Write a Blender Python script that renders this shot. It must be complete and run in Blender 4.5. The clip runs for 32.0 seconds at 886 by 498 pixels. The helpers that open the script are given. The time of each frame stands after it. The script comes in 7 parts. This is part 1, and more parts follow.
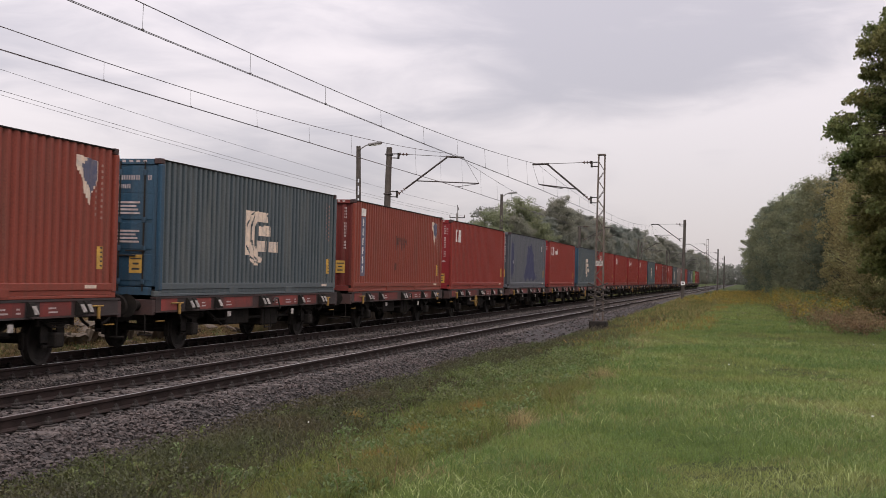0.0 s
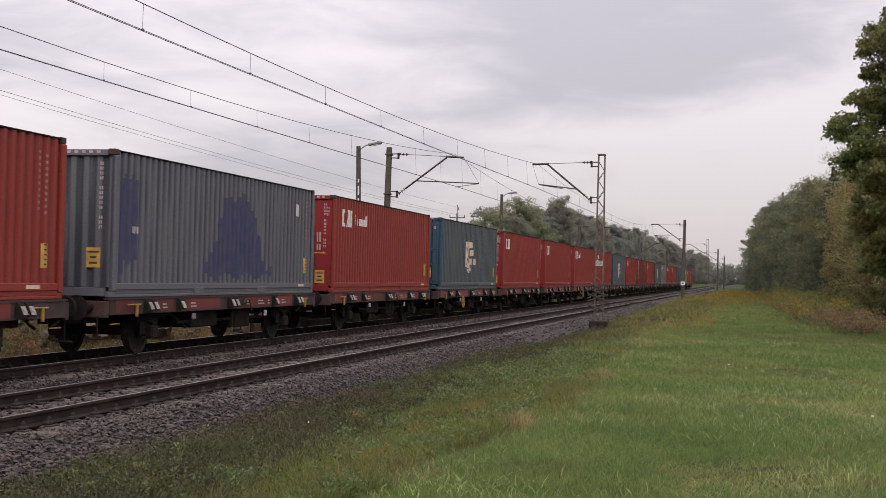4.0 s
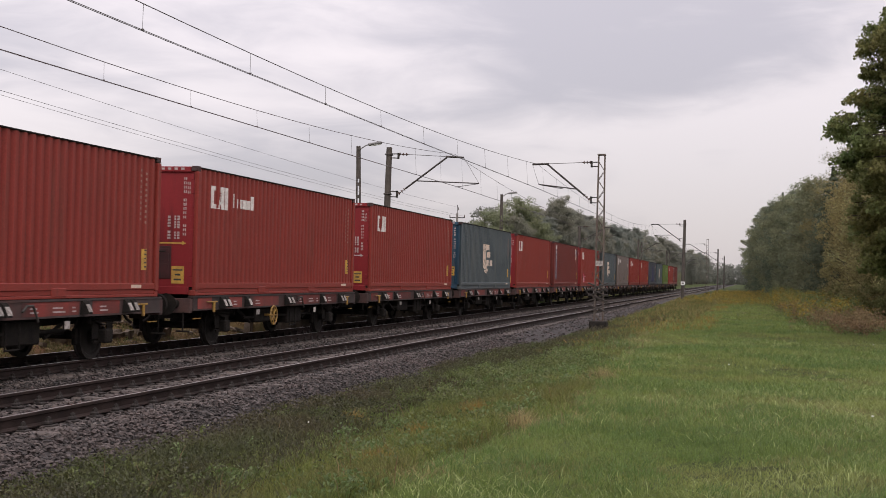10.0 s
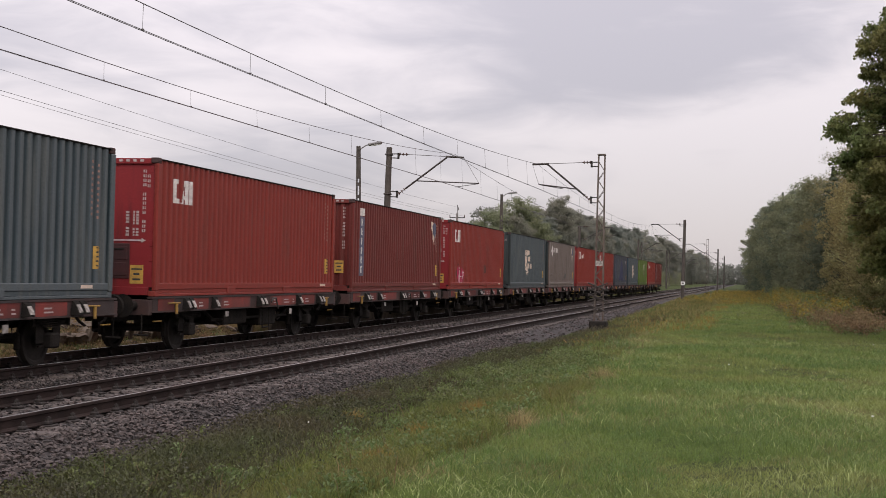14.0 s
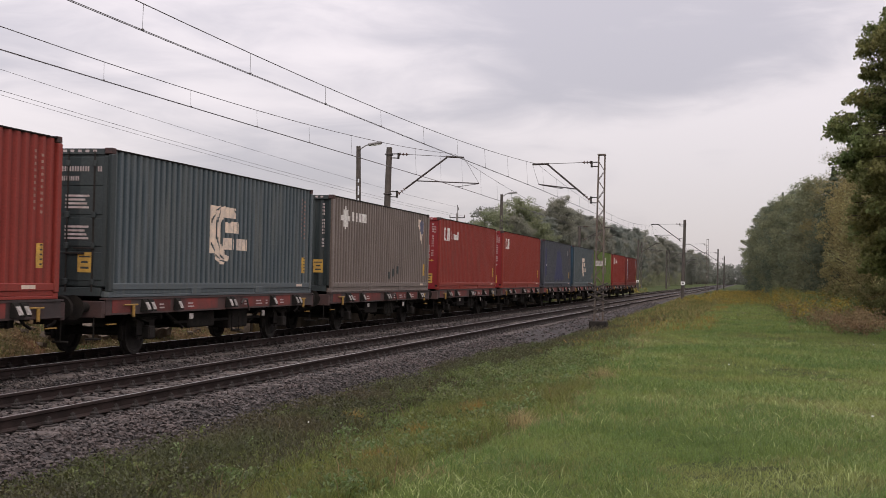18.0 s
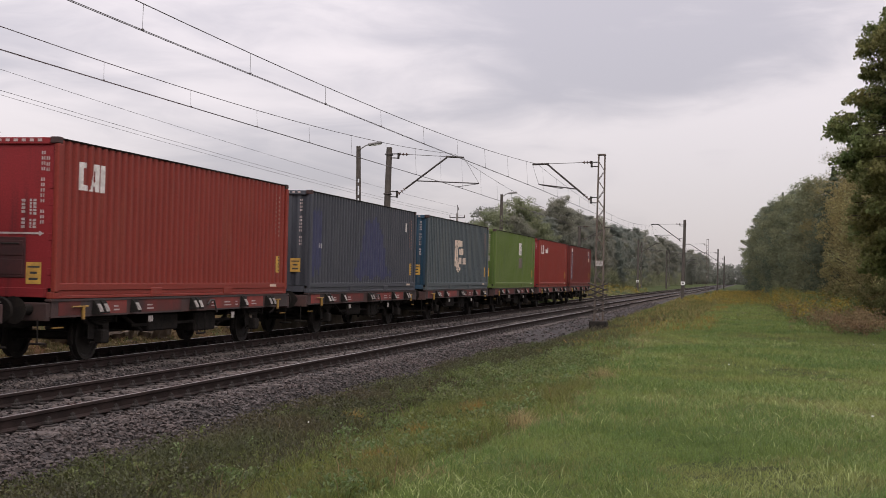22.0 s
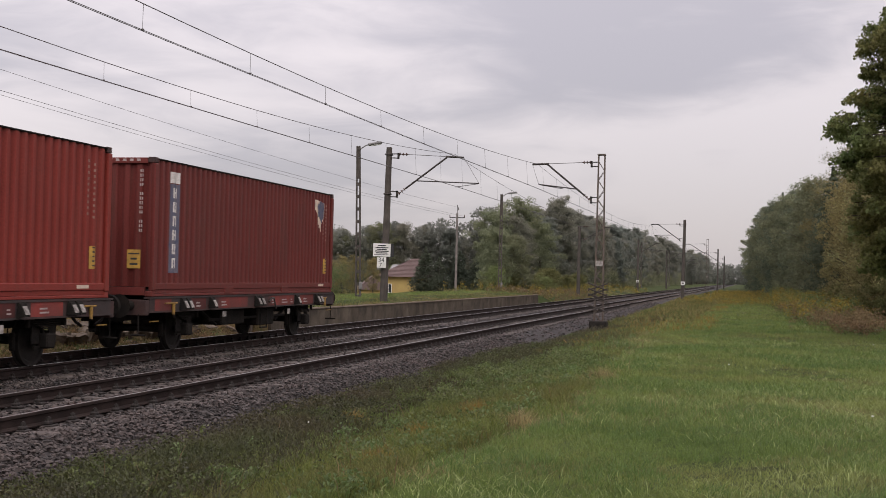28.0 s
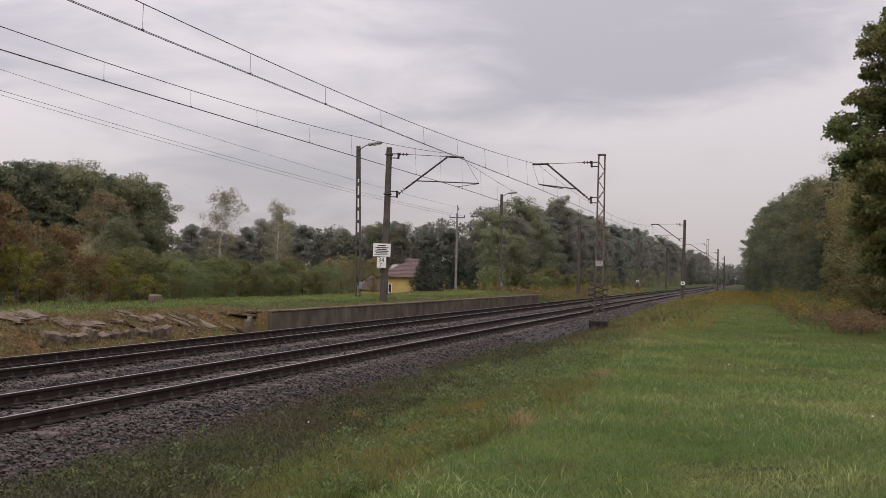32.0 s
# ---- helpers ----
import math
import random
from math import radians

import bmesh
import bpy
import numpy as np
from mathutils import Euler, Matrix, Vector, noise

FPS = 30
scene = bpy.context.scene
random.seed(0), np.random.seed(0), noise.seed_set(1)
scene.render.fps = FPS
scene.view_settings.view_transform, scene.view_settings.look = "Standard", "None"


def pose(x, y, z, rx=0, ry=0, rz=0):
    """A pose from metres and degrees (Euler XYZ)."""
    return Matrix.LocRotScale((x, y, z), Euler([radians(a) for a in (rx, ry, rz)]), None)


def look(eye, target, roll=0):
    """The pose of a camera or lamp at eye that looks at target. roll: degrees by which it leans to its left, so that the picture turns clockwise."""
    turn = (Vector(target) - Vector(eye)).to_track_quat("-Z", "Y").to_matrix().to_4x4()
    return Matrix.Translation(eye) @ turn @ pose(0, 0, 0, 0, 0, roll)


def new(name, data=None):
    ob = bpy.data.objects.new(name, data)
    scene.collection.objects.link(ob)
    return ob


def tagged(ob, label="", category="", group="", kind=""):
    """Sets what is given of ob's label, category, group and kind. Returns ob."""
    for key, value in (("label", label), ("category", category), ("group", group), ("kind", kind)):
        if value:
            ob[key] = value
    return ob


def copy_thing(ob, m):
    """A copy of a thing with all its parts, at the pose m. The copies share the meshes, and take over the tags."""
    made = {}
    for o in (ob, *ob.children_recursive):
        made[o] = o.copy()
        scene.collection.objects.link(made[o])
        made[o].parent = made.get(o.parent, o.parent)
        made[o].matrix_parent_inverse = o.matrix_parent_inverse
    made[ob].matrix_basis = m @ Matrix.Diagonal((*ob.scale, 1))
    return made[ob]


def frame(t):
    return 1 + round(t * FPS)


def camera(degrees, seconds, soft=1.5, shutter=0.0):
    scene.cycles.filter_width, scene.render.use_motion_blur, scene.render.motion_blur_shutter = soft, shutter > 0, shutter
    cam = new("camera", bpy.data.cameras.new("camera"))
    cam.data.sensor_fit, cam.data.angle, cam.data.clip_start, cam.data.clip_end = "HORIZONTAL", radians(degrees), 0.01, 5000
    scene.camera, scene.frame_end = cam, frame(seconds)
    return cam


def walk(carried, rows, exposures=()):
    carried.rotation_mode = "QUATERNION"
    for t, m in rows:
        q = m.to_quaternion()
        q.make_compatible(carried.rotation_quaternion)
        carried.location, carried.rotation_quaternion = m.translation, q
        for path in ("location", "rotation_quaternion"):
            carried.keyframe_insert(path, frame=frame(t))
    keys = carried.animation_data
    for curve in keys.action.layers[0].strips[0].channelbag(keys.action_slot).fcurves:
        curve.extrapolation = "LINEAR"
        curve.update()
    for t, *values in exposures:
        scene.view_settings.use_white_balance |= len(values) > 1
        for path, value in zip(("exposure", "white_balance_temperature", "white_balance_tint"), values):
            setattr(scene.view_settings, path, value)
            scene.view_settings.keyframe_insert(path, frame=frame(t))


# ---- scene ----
EYE = Vector((9.253, 0.0, 1.792))
AIM = EYE + 100 * Vector((-0.22314, 0.97459, 0.019583))
cam = camera(36.84, 32.0, soft=0.75, shutter=0.1)
walk(cam, [(0.0, look(EYE, AIM, 1.318)), (32.0, look(EYE, AIM, 1.318))],
     exposures=[(0.0, 0.0), (10.0, 0.0), (20.0, -0.04), (25.0, -0.08), (28.0, -0.14), (29.5, -0.20), (32.0, -0.24)])

D = 3.954          # distance between the two track centres; the near track lies on x = 0
SPEED = 11.1       # the train's speed, metres a second
PITCH = 14.1136    # wagon spacing
LAST0 = 342.37     # centre of the last wagon at the start of the clip


# ---------------------------------------------------------------- light
def overcast():
    w = bpy.data.worlds.new("overcast_sky")
    scene.world = w
    w.use_nodes = True
    nt = w.node_tree
    nt.nodes.clear()
    N, L = nt.nodes.new, nt.links.new
    out = N("ShaderNodeOutputWorld")
    bg = N("ShaderNodeBackground")
    sky = N("ShaderNodeTexSky")
    sky.sky_type, sky.sun_disc = "NISHITA", False
    sky.sun_elevation, sky.sun_rotation = radians(40), radians(162)
    tc = N("ShaderNodeTexCoord")
    sep = N("ShaderNodeSeparateXYZ")
    L(tc.outputs["Generated"], sep.inputs[0])
    mp = N("ShaderNodeMapping")
    mp.inputs["Scale"].default_value = (1.7, 1.7, 6.0)
    mp.inputs["Location"].default_value = (1.18, 0.69, -0.05)
    mp.inputs["Rotation"].default_value = (0, radians(5), radians(20))
    L(tc.outputs["Generated"], mp.inputs[0])
    n1 = N("ShaderNodeTexNoise")
    n1.inputs["Scale"].default_value, n1.inputs["Detail"].default_value, n1.inputs["Roughness"].default_value = 1.35, 5, 0.44
    n1.inputs["Distortion"].default_value = 0.4
    L(mp.outputs[0], n1.inputs["Vector"])
    # a grey cloud deck above, thinner towards the horizon and towards +x
    def rise(sock, a, b, lo, hi):
        r = N("ShaderNodeMapRange")
        r.interpolation_type = "SMOOTHSTEP"
        r.inputs["From Min"].default_value, r.inputs["From Max"].default_value = a, b
        r.inputs["To Min"].default_value, r.inputs["To Max"].default_value = lo, hi
        L(sock, r.inputs["Value"])
        return r.outputs[0]

    def plus(a, b):
        m = N("ShaderNodeMath")
        m.operation = "ADD"
        L(a, m.inputs[0])
        L(b, m.inputs[1])
        return m.outputs[0]

    n2 = N("ShaderNodeTexNoise")
    n2.inputs["Scale"].default_value, n2.inputs["Detail"].default_value, n2.inputs["Roughness"].default_value = 5.5, 5, 0.55
    n2.inputs["Distortion"].default_value = 0.6
    L(mp.outputs[0], n2.inputs["Vector"])
    fleck = N("ShaderNodeMapRange")
    fleck.inputs["From Min"].default_value, fleck.inputs["From Max"].default_value = 0.3, 0.7
    fleck.inputs["To Min"].default_value, fleck.inputs["To Max"].default_value = -0.055, 0.045
    L(n2.outputs["Fac"], fleck.inputs["Value"])
    wisp = N("ShaderNodeMapRange")
    wisp.inputs["To Min"].default_value, wisp.inputs["To Max"].default_value = 0.14, 0.86
    L(n1.outputs["Fac"], wisp.inputs["Value"])
    deck = plus(plus(plus(wisp.outputs[0], fleck.outputs[0]), rise(sep.outputs["Z"], 0.09, 0.175, 0.055, -0.085)), plus(rise(sep.outputs["X"], -0.15, 0.07, -0.01, 0.135), rise(sep.outputs["X"], -0.50, -0.27, 0.07, 0.0)))
    ramp = N("ShaderNodeValToRGB")
    ramp.color_ramp.interpolation = "EASE"
    e = ramp.color_ramp.elements
    e[0].position, e[0].color = 0.40, (0.82, 0.757, 0.83, 1)
    e[1].position, e[1].color = 0.585, (1.275, 1.15, 1.185, 1)
    L(deck, ramp.inputs[0])
    # an overcast dome is about three times as bright overhead as at the horizon
    grad = N("ShaderNodeMapRange")
    grad.inputs["From Min"].default_value, grad.inputs["From Max"].default_value = 0.0, 1.0
    grad.inputs["To Min"].default_value, grad.inputs["To Max"].default_value = 0.58, 1.9
    L(sep.outputs["Z"], grad.inputs["Value"])
    low = N("ShaderNodeMath")          # the thicker, duller air near the horizon
    low.operation = "MULTIPLY"
    L(grad.outputs[0], low.inputs[0])
    side = N("ShaderNodeMath")
    side.operation = "MULTIPLY"
    L(rise(sep.outputs["Z"], 0.0, 0.13, 0.93, 1.02), side.inputs[0])
    L(rise(sep.outputs["X"], -0.42, -0.05, 1.06, 0.975), side.inputs[1])
    L(side.outputs[0], low.inputs[1])
    mul = N("ShaderNodeVectorMath")
    mul.operation = "SCALE"
    L(ramp.outputs[0], mul.inputs[0])
    L(low.outputs[0], mul.inputs["Scale"])
    add = N("ShaderNodeMix")
    add.data_type, add.blend_type = "RGBA", "MIX"
    add.inputs["Factor"].default_value = 0.985
    L(sky.outputs[0], add.inputs["A"])
    L(mul.outputs[0], add.inputs["B"])
    L(add.outputs["Result"], bg.inputs["Color"])
    bg.inputs["Strength"].default_value = 0.865
    L(bg.outputs[0], out.inputs["Surface"])


overcast()
sun = new("sun", bpy.data.lights.new("sun", "SUN"))
sun.data.energy, sun.data.angle, sun.data.color = 1.5, radians(38), (1.0, 0.96, 0.9)
sun.matrix_world = look((9, -27, 24), (0, 0, 0))


# ---------------------------------------------------------------- materials
def mat(name, c1, c2=None, rough=0.75, metal=0.0, scale=6.0, fine=60.0, bump=0.15, streak=0.0, dirt=None, dirt_amt=0.0,
        vary=0.0, island=0.0, leaf=0.0, ridge=None, place=None, place_scale=0.2, place2=None, trans=0.0, coord="Object", spec=0.4, thru=1.0):
    """Two colours mixed by coarse and fine noise; dirt in patches or vertical streaks; bump; variation by piece."""
    m = bpy.data.materials.new(name)
    m.use_nodes = True
    nt = m.node_tree
    N, L = nt.nodes.new, nt.links.new
    b = nt.nodes["Principled BSDF"]
    b.inputs["Roughness"].default_value, b.inputs["Metallic"].default_value = rough, metal
    b.inputs["Specular IOR Level"].default_value = spec
    c2 = c2 or tuple(v * 0.75 for v in c1)
    tc = N("ShaderNodeTexCoord")
    geo = N("ShaderNodeNewGeometry")
    vec = geo.outputs["Position"] if coord == "World" else tc.outputs[coord]

    def noise_fac(s, detail, lo, hi, v=vec, stretch=None):
        if stretch:
            mp = N("ShaderNodeMapping")
            mp.inputs["Scale"].default_value = stretch
            L(v, mp.inputs[0])
            v = mp.outputs[0]
        n = N("ShaderNodeTexNoise")
        n.inputs["Scale"].default_value, n.inputs["Detail"].default_value = s, detail
        L(v, n.inputs["Vector"])
        r = N("ShaderNodeMapRange")
        r.inputs["From Min"].default_value, r.inputs["From Max"].default_value = lo, hi
        L(n.outputs["Fac"], r.inputs["Value"])
        return r.outputs[0], n

    def mix(fac, a, bcol, mode="MIX"):
        x = N("ShaderNodeMix")
        x.data_type, x.blend_type = "RGBA", mode
        for sock, val in ((x.inputs["Factor"], fac), (x.inputs["A"], a), (x.inputs["B"], bcol)):
            if isinstance(val, (int, float)):
                sock.default_value = val
            elif isinstance(val, tuple):
                sock.default_value = (*val, 1)
            else:
                L(val, sock)
        return x.outputs["Result"]

    coarse, _ = noise_fac(scale, 5, 0.35, 0.65)
    col = mix(coarse, c1, c2)
    if place is not None:
        f, _ = noise_fac(place_scale, 4, 0.42, 0.62, geo.outputs["Position"])
        col = mix(f, col, place)
    if place2 is not None:
        f, _ = noise_fac(place_scale * 2.7, 5, 0.52, 0.68, geo.outputs["Position"])
        col = mix(f, col, place2)
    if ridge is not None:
        # ridges painted paler, for faded paint and for light and shade on the corrugation
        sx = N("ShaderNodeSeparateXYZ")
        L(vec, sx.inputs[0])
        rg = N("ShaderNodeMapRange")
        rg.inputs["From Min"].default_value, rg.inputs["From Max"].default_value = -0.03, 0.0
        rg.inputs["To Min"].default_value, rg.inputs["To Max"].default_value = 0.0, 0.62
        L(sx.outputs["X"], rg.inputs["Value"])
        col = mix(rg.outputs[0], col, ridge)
    if dirt is not None:
        f, _ = noise_fac(1.4, 6, 0.62 - 0.3 * dirt_amt, 0.8 - 0.1 * dirt_amt, vec, (4.0, 4.0, 0.28) if streak else None)
        col = mix(f, col, dirt)
    fi, fn = noise_fac(fine, 3, 0.2, 0.8)
    col = mix(0.35, col, mix(fi, (0.25, 0.25, 0.25), (1.0, 1.0, 1.0)), "OVERLAY")

    def varied(c, rnd, amt):
        hv = N("ShaderNodeHueSaturation")
        r = N("ShaderNodeMapRange")
        r.inputs["To Min"].default_value, r.inputs["To Max"].default_value = 1 - amt, 1 + amt
        L(rnd, r.inputs["Value"])
        L(r.outputs[0], hv.inputs["Value"])
        L(c, hv.inputs["Color"])
        return hv.outputs["Color"]

    if vary:
        oi = N("ShaderNodeObjectInfo")
        rnd, amt = oi.outputs["Random"], vary
        col = varied(col, rnd, amt)
        if leaf:
            f, _ = noise_fac(40.0, 0, 0.2, 0.8, rnd)
            col = mix(f, col, mix(0.5, col, (c2[0] * 1.25, c2[1] * 1.06, c2[2])))
    if island:
        col = varied(col, geo.outputs["Random Per Island"], island)
    L(col, b.inputs["Base Color"])
    if trans:
        b.inputs["Subsurface Weight"].default_value = 0.0
        b.inputs["Sheen Weight"].default_value = trans
        b.inputs["Sheen Roughness"].default_value = 0.6
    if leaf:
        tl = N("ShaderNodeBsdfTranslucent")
        # gain above one brightens leaves in shade, partly to imitate haze
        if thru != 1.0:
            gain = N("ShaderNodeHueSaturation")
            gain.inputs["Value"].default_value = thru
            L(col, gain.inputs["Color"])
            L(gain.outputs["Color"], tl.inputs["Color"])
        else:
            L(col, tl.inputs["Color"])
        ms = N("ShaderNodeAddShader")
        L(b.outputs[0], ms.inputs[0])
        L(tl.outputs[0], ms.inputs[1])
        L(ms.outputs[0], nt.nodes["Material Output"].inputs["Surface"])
    if bump:
        bp = N("ShaderNodeBump")
        bp.inputs["Strength"].default_value = bump
        bp.inputs["Distance"].default_value = 0.02
        L(fn.outputs["Fac"], bp.inputs["Height"])
        L(bp.outputs[0], b.inputs["Normal"])
    return m


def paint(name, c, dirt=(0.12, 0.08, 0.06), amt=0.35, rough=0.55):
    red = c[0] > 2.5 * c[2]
    # paler tone for the outer faces: part fading, part painted rib shading
    ridge_tone = tuple(1.19 * v + g for v, g in zip(c, (0.022, 0.010, 0.009) if red else (0.018, 0.018, 0.018) if "end" in name else (0.075, 0.075, 0.077)))
    return mat(name, c, tuple(v * 0.86 for v in c), rough=rough, ridge=ridge_tone, scale=0.9, fine=35, bump=0.05, spec=0.22, streak=1.0, dirt=dirt, dirt_amt=amt)


M = {}
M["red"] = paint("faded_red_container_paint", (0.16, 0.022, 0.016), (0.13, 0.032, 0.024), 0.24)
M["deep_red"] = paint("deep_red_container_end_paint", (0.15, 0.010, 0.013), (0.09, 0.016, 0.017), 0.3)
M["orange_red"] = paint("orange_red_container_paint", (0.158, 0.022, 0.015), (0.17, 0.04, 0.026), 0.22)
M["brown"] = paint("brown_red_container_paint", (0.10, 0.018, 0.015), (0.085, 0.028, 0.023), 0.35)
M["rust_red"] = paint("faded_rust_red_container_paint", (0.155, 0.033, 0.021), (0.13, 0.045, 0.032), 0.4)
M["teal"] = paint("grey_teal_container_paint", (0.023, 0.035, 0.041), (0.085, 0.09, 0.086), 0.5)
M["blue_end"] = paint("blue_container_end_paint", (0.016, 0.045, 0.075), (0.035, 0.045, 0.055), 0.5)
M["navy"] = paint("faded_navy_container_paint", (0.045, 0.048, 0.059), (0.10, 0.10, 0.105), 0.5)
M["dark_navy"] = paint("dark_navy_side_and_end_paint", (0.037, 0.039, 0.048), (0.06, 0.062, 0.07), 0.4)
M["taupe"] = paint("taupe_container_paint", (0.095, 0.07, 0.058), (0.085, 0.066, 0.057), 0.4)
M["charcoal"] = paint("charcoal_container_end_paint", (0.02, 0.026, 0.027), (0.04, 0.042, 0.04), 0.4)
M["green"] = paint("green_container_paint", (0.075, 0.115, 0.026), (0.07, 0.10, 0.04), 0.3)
M["casting"] = mat("grimy_corner_casting", (0.055, 0.022, 0.02), (0.03, 0.02, 0.019), scale=8, rough=0.75, bump=0.2)
M["hatch_paint"] = mat("dark_brown_red_hatch_paint", (0.05, 0.014, 0.014), (0.032, 0.012, 0.012), scale=3, rough=0.6, bump=0.05)
M["white_mark"] = mat("worn_white_marking", (0.62, 0.58, 0.55), (0.42, 0.38, 0.36), scale=8, fine=50, bump=0.0)
M["tan_mark"] = mat("worn_tan_marking", (0.62, 0.47, 0.36), (0.42, 0.35, 0.3), scale=5, fine=50, bump=0.0)
M["yellow_mark"] = mat("yellow_label", (0.46, 0.27, 0.05), (0.32, 0.19, 0.045), scale=9, fine=50, bump=0.0)
M["black_mark"] = mat("black_marking", (0.03, 0.03, 0.03), rough=0.7, bump=0.0)
M["blue_mark"] = mat("blue_marking", (0.07, 0.075, 0.12), (0.12, 0.105, 0.13), scale=6, bump=0.0)
M["dim_mark"] = mat("dulled_white_marking", (0.40, 0.34, 0.33), (0.26, 0.2, 0.19), scale=8, bump=0.0)
M["faint_mark"] = mat("faded_small_marking", (0.27, 0.16, 0.13), (0.2, 0.1, 0.08), scale=9, bump=0.0)
M["navy_patch"] = mat("repainted_navy_patch", (0.03, 0.032, 0.075), (0.045, 0.047, 0.085), scale=3, bump=0.0)
M["soot_mark"] = mat("sooty_smear", (0.05, 0.024, 0.02), (0.11, 0.03, 0.022), scale=9, fine=50, bump=0.0)
M["pink_mark"] = mat("sprayed_crimson_mark", (0.36, 0.018, 0.065), (0.24, 0.014, 0.045), scale=5, bump=0.0)
M["sill"] = mat("faded_red_wagon_sill", (0.052, 0.024, 0.021), (0.026, 0.018, 0.017), scale=1.6, fine=40, dirt=(0.035, 0.03, 0.03), dirt_amt=0.75, rough=0.8, vary=0.25)
M["sill_panel"] = mat("red_sill_panel_paint", (0.15, 0.024, 0.019), (0.06, 0.024, 0.020), scale=1.1, fine=40, dirt=(0.028, 0.021, 0.020), dirt_amt=0.8, rough=0.8, vary=0.45)
M["under"] = mat("grimy_black_underframe", (0.010, 0.009, 0.0085), (0.018, 0.015, 0.013), scale=5, fine=40, rough=0.9, bump=0.3, spec=0.1)
M["steel"] = mat("worn_wheel_steel", (0.026, 0.022, 0.02), (0.014, 0.012, 0.011), scale=6, rough=0.75, metal=0.1, spec=0.2)
M["yellow"] = mat("worn_yellow_paint", (0.28, 0.16, 0.025), (0.16, 0.09, 0.03), scale=8, rough=0.6)
M["plate"] = mat("pale_inscription_plate", (0.34, 0.31, 0.29), (0.15, 0.13, 0.12), scale=10, bump=0.0, vary=0.3)
M["rail"] = mat("dark_rusted_rail", spec=0.12, c1=(0.017, 0.012, 0.011), c2=(0.028, 0.019, 0.017), scale=3, fine=70, rough=0.9, coord="Object", bump=0.2)
M["fastener"] = mat("rusty_fastener_iron", (0.026, 0.02, 0.018), (0.016, 0.012, 0.011), scale=6, fine=60, rough=0.8)
M["polish"] = mat("polished_rail_head", (0.44, 0.42, 0.42), (0.3, 0.28, 0.28), scale=2, rough=0.36, metal=0.9, bump=0.02)
M["sleeper"] = mat("weathered_concrete_sleeper", (0.105, 0.085, 0.077), (0.055, 0.045, 0.04), scale=5, fine=50, bump=0.4, vary=0.2)
# bed darker than the stones: shade between them is put into its colour
M["ballast"] = mat("gap_shade_ballast_bed", (0.026, 0.02, 0.019), (0.013, 0.01, 0.01), scale=22, fine=60, bump=1.0, coord="Object", place=(0.033, 0.027, 0.026), place_scale=0.5)
M["stone"] = mat("ballast_stone", (0.062, 0.050, 0.047), (0.021, 0.017, 0.016), scale=4, fine=60, bump=0.3, island=0.75, place=(0.05, 0.038, 0.035), place_scale=0.7, rough=0.7)
M["concrete"] = mat("weathered_concrete", (0.115, 0.095, 0.073), (0.066, 0.054, 0.042), coord="World", scale=1.1, fine=45, bump=0.4, dirt=(0.045, 0.038, 0.033), dirt_amt=0.5, vary=0.1, rough=0.9, spec=0.08)
M["mast_concrete"] = mat("grey_brown_mast_concrete", (0.084, 0.071, 0.061), (0.048, 0.041, 0.036), scale=3, fine=45, bump=0.3, streak=1.0, dirt=(0.05, 0.04, 0.036), dirt_amt=0.5, rough=0.9)
M["dark_concrete"] = mat("dark_foot_concrete", (0.03, 0.026, 0.024), (0.018, 0.016, 0.014), scale=5, fine=45, bump=0.4, rough=0.9, spec=0.08)
M["olive_grass"] = mat("olive_platform_grass", (0.046, 0.062, 0.017), (0.062, 0.063, 0.019), scale=0.8, fine=9, bump=0.0, leaf=0.35, island=0.6, place=(0.10, 0.078, 0.032), place_scale=0.5, rough=0.7, spec=0.2)
M["pale_concrete"] = mat("pale_pole_concrete", (0.2, 0.175, 0.16), (0.13, 0.115, 0.105), scale=3, fine=45, bump=0.3, rough=0.9)
M["galv"] = mat("weathered_galvanised_steel", (0.14, 0.115, 0.10), (0.085, 0.066, 0.055), scale=6, rough=0.7, metal=0.2, dirt=(0.09, 0.05, 0.032), dirt_amt=0.5)
M["iron"] = mat("dark_iron", (0.035, 0.03, 0.028), (0.06, 0.05, 0.045), scale=8, rough=0.7, metal=0.3)
M["wire"] = mat("overhead_wire", (0.11, 0.10, 0.10), rough=0.6, metal=0.2, bump=0.0)
M["ceramic"] = mat("brown_insulator", (0.06, 0.03, 0.022), rough=0.25, bump=0.0)
M["sign_white"] = mat("white_sign_enamel", (0.75, 0.73, 0.70), (0.62, 0.6, 0.57), scale=4, rough=0.5, bump=0.02)
M["slab"] = mat("broken_concrete_slab", (0.18, 0.145, 0.115), (0.085, 0.066, 0.05), scale=2.2, fine=40, bump=0.6, vary=0.2, rough=0.9, spec=0.1)
M["soil"] = mat("ground_soil_and_turf", (0.032, 0.046, 0.013), (0.045, 0.065, 0.018), scale=1.6, fine=16, bump=0.8, coord="Object",
                place=(0.042, 0.05, 0.018), place_scale=0.35, place2=(0.042, 0.045, 0.018), rough=0.95, spec=0.1)
M["bank"] = mat("reddish_bank_soil", (0.125, 0.062, 0.032), (0.065, 0.058, 0.025), scale=1.5, fine=14, bump=0.9, place=(0.07, 0.08, 0.03), place_scale=0.6, rough=0.95, spec=0.1)
M["grass"] = mat("fresh_meadow_grass", (0.079, 0.106, 0.027), (0.060, 0.086, 0.022), scale=0.7, fine=9, bump=0.0, leaf=0.35, island=0.3, coord="Object",
                 place=(0.102, 0.118, 0.035), place_scale=0.34, place2=(0.086, 0.082, 0.031), rough=0.65, spec=0.2)
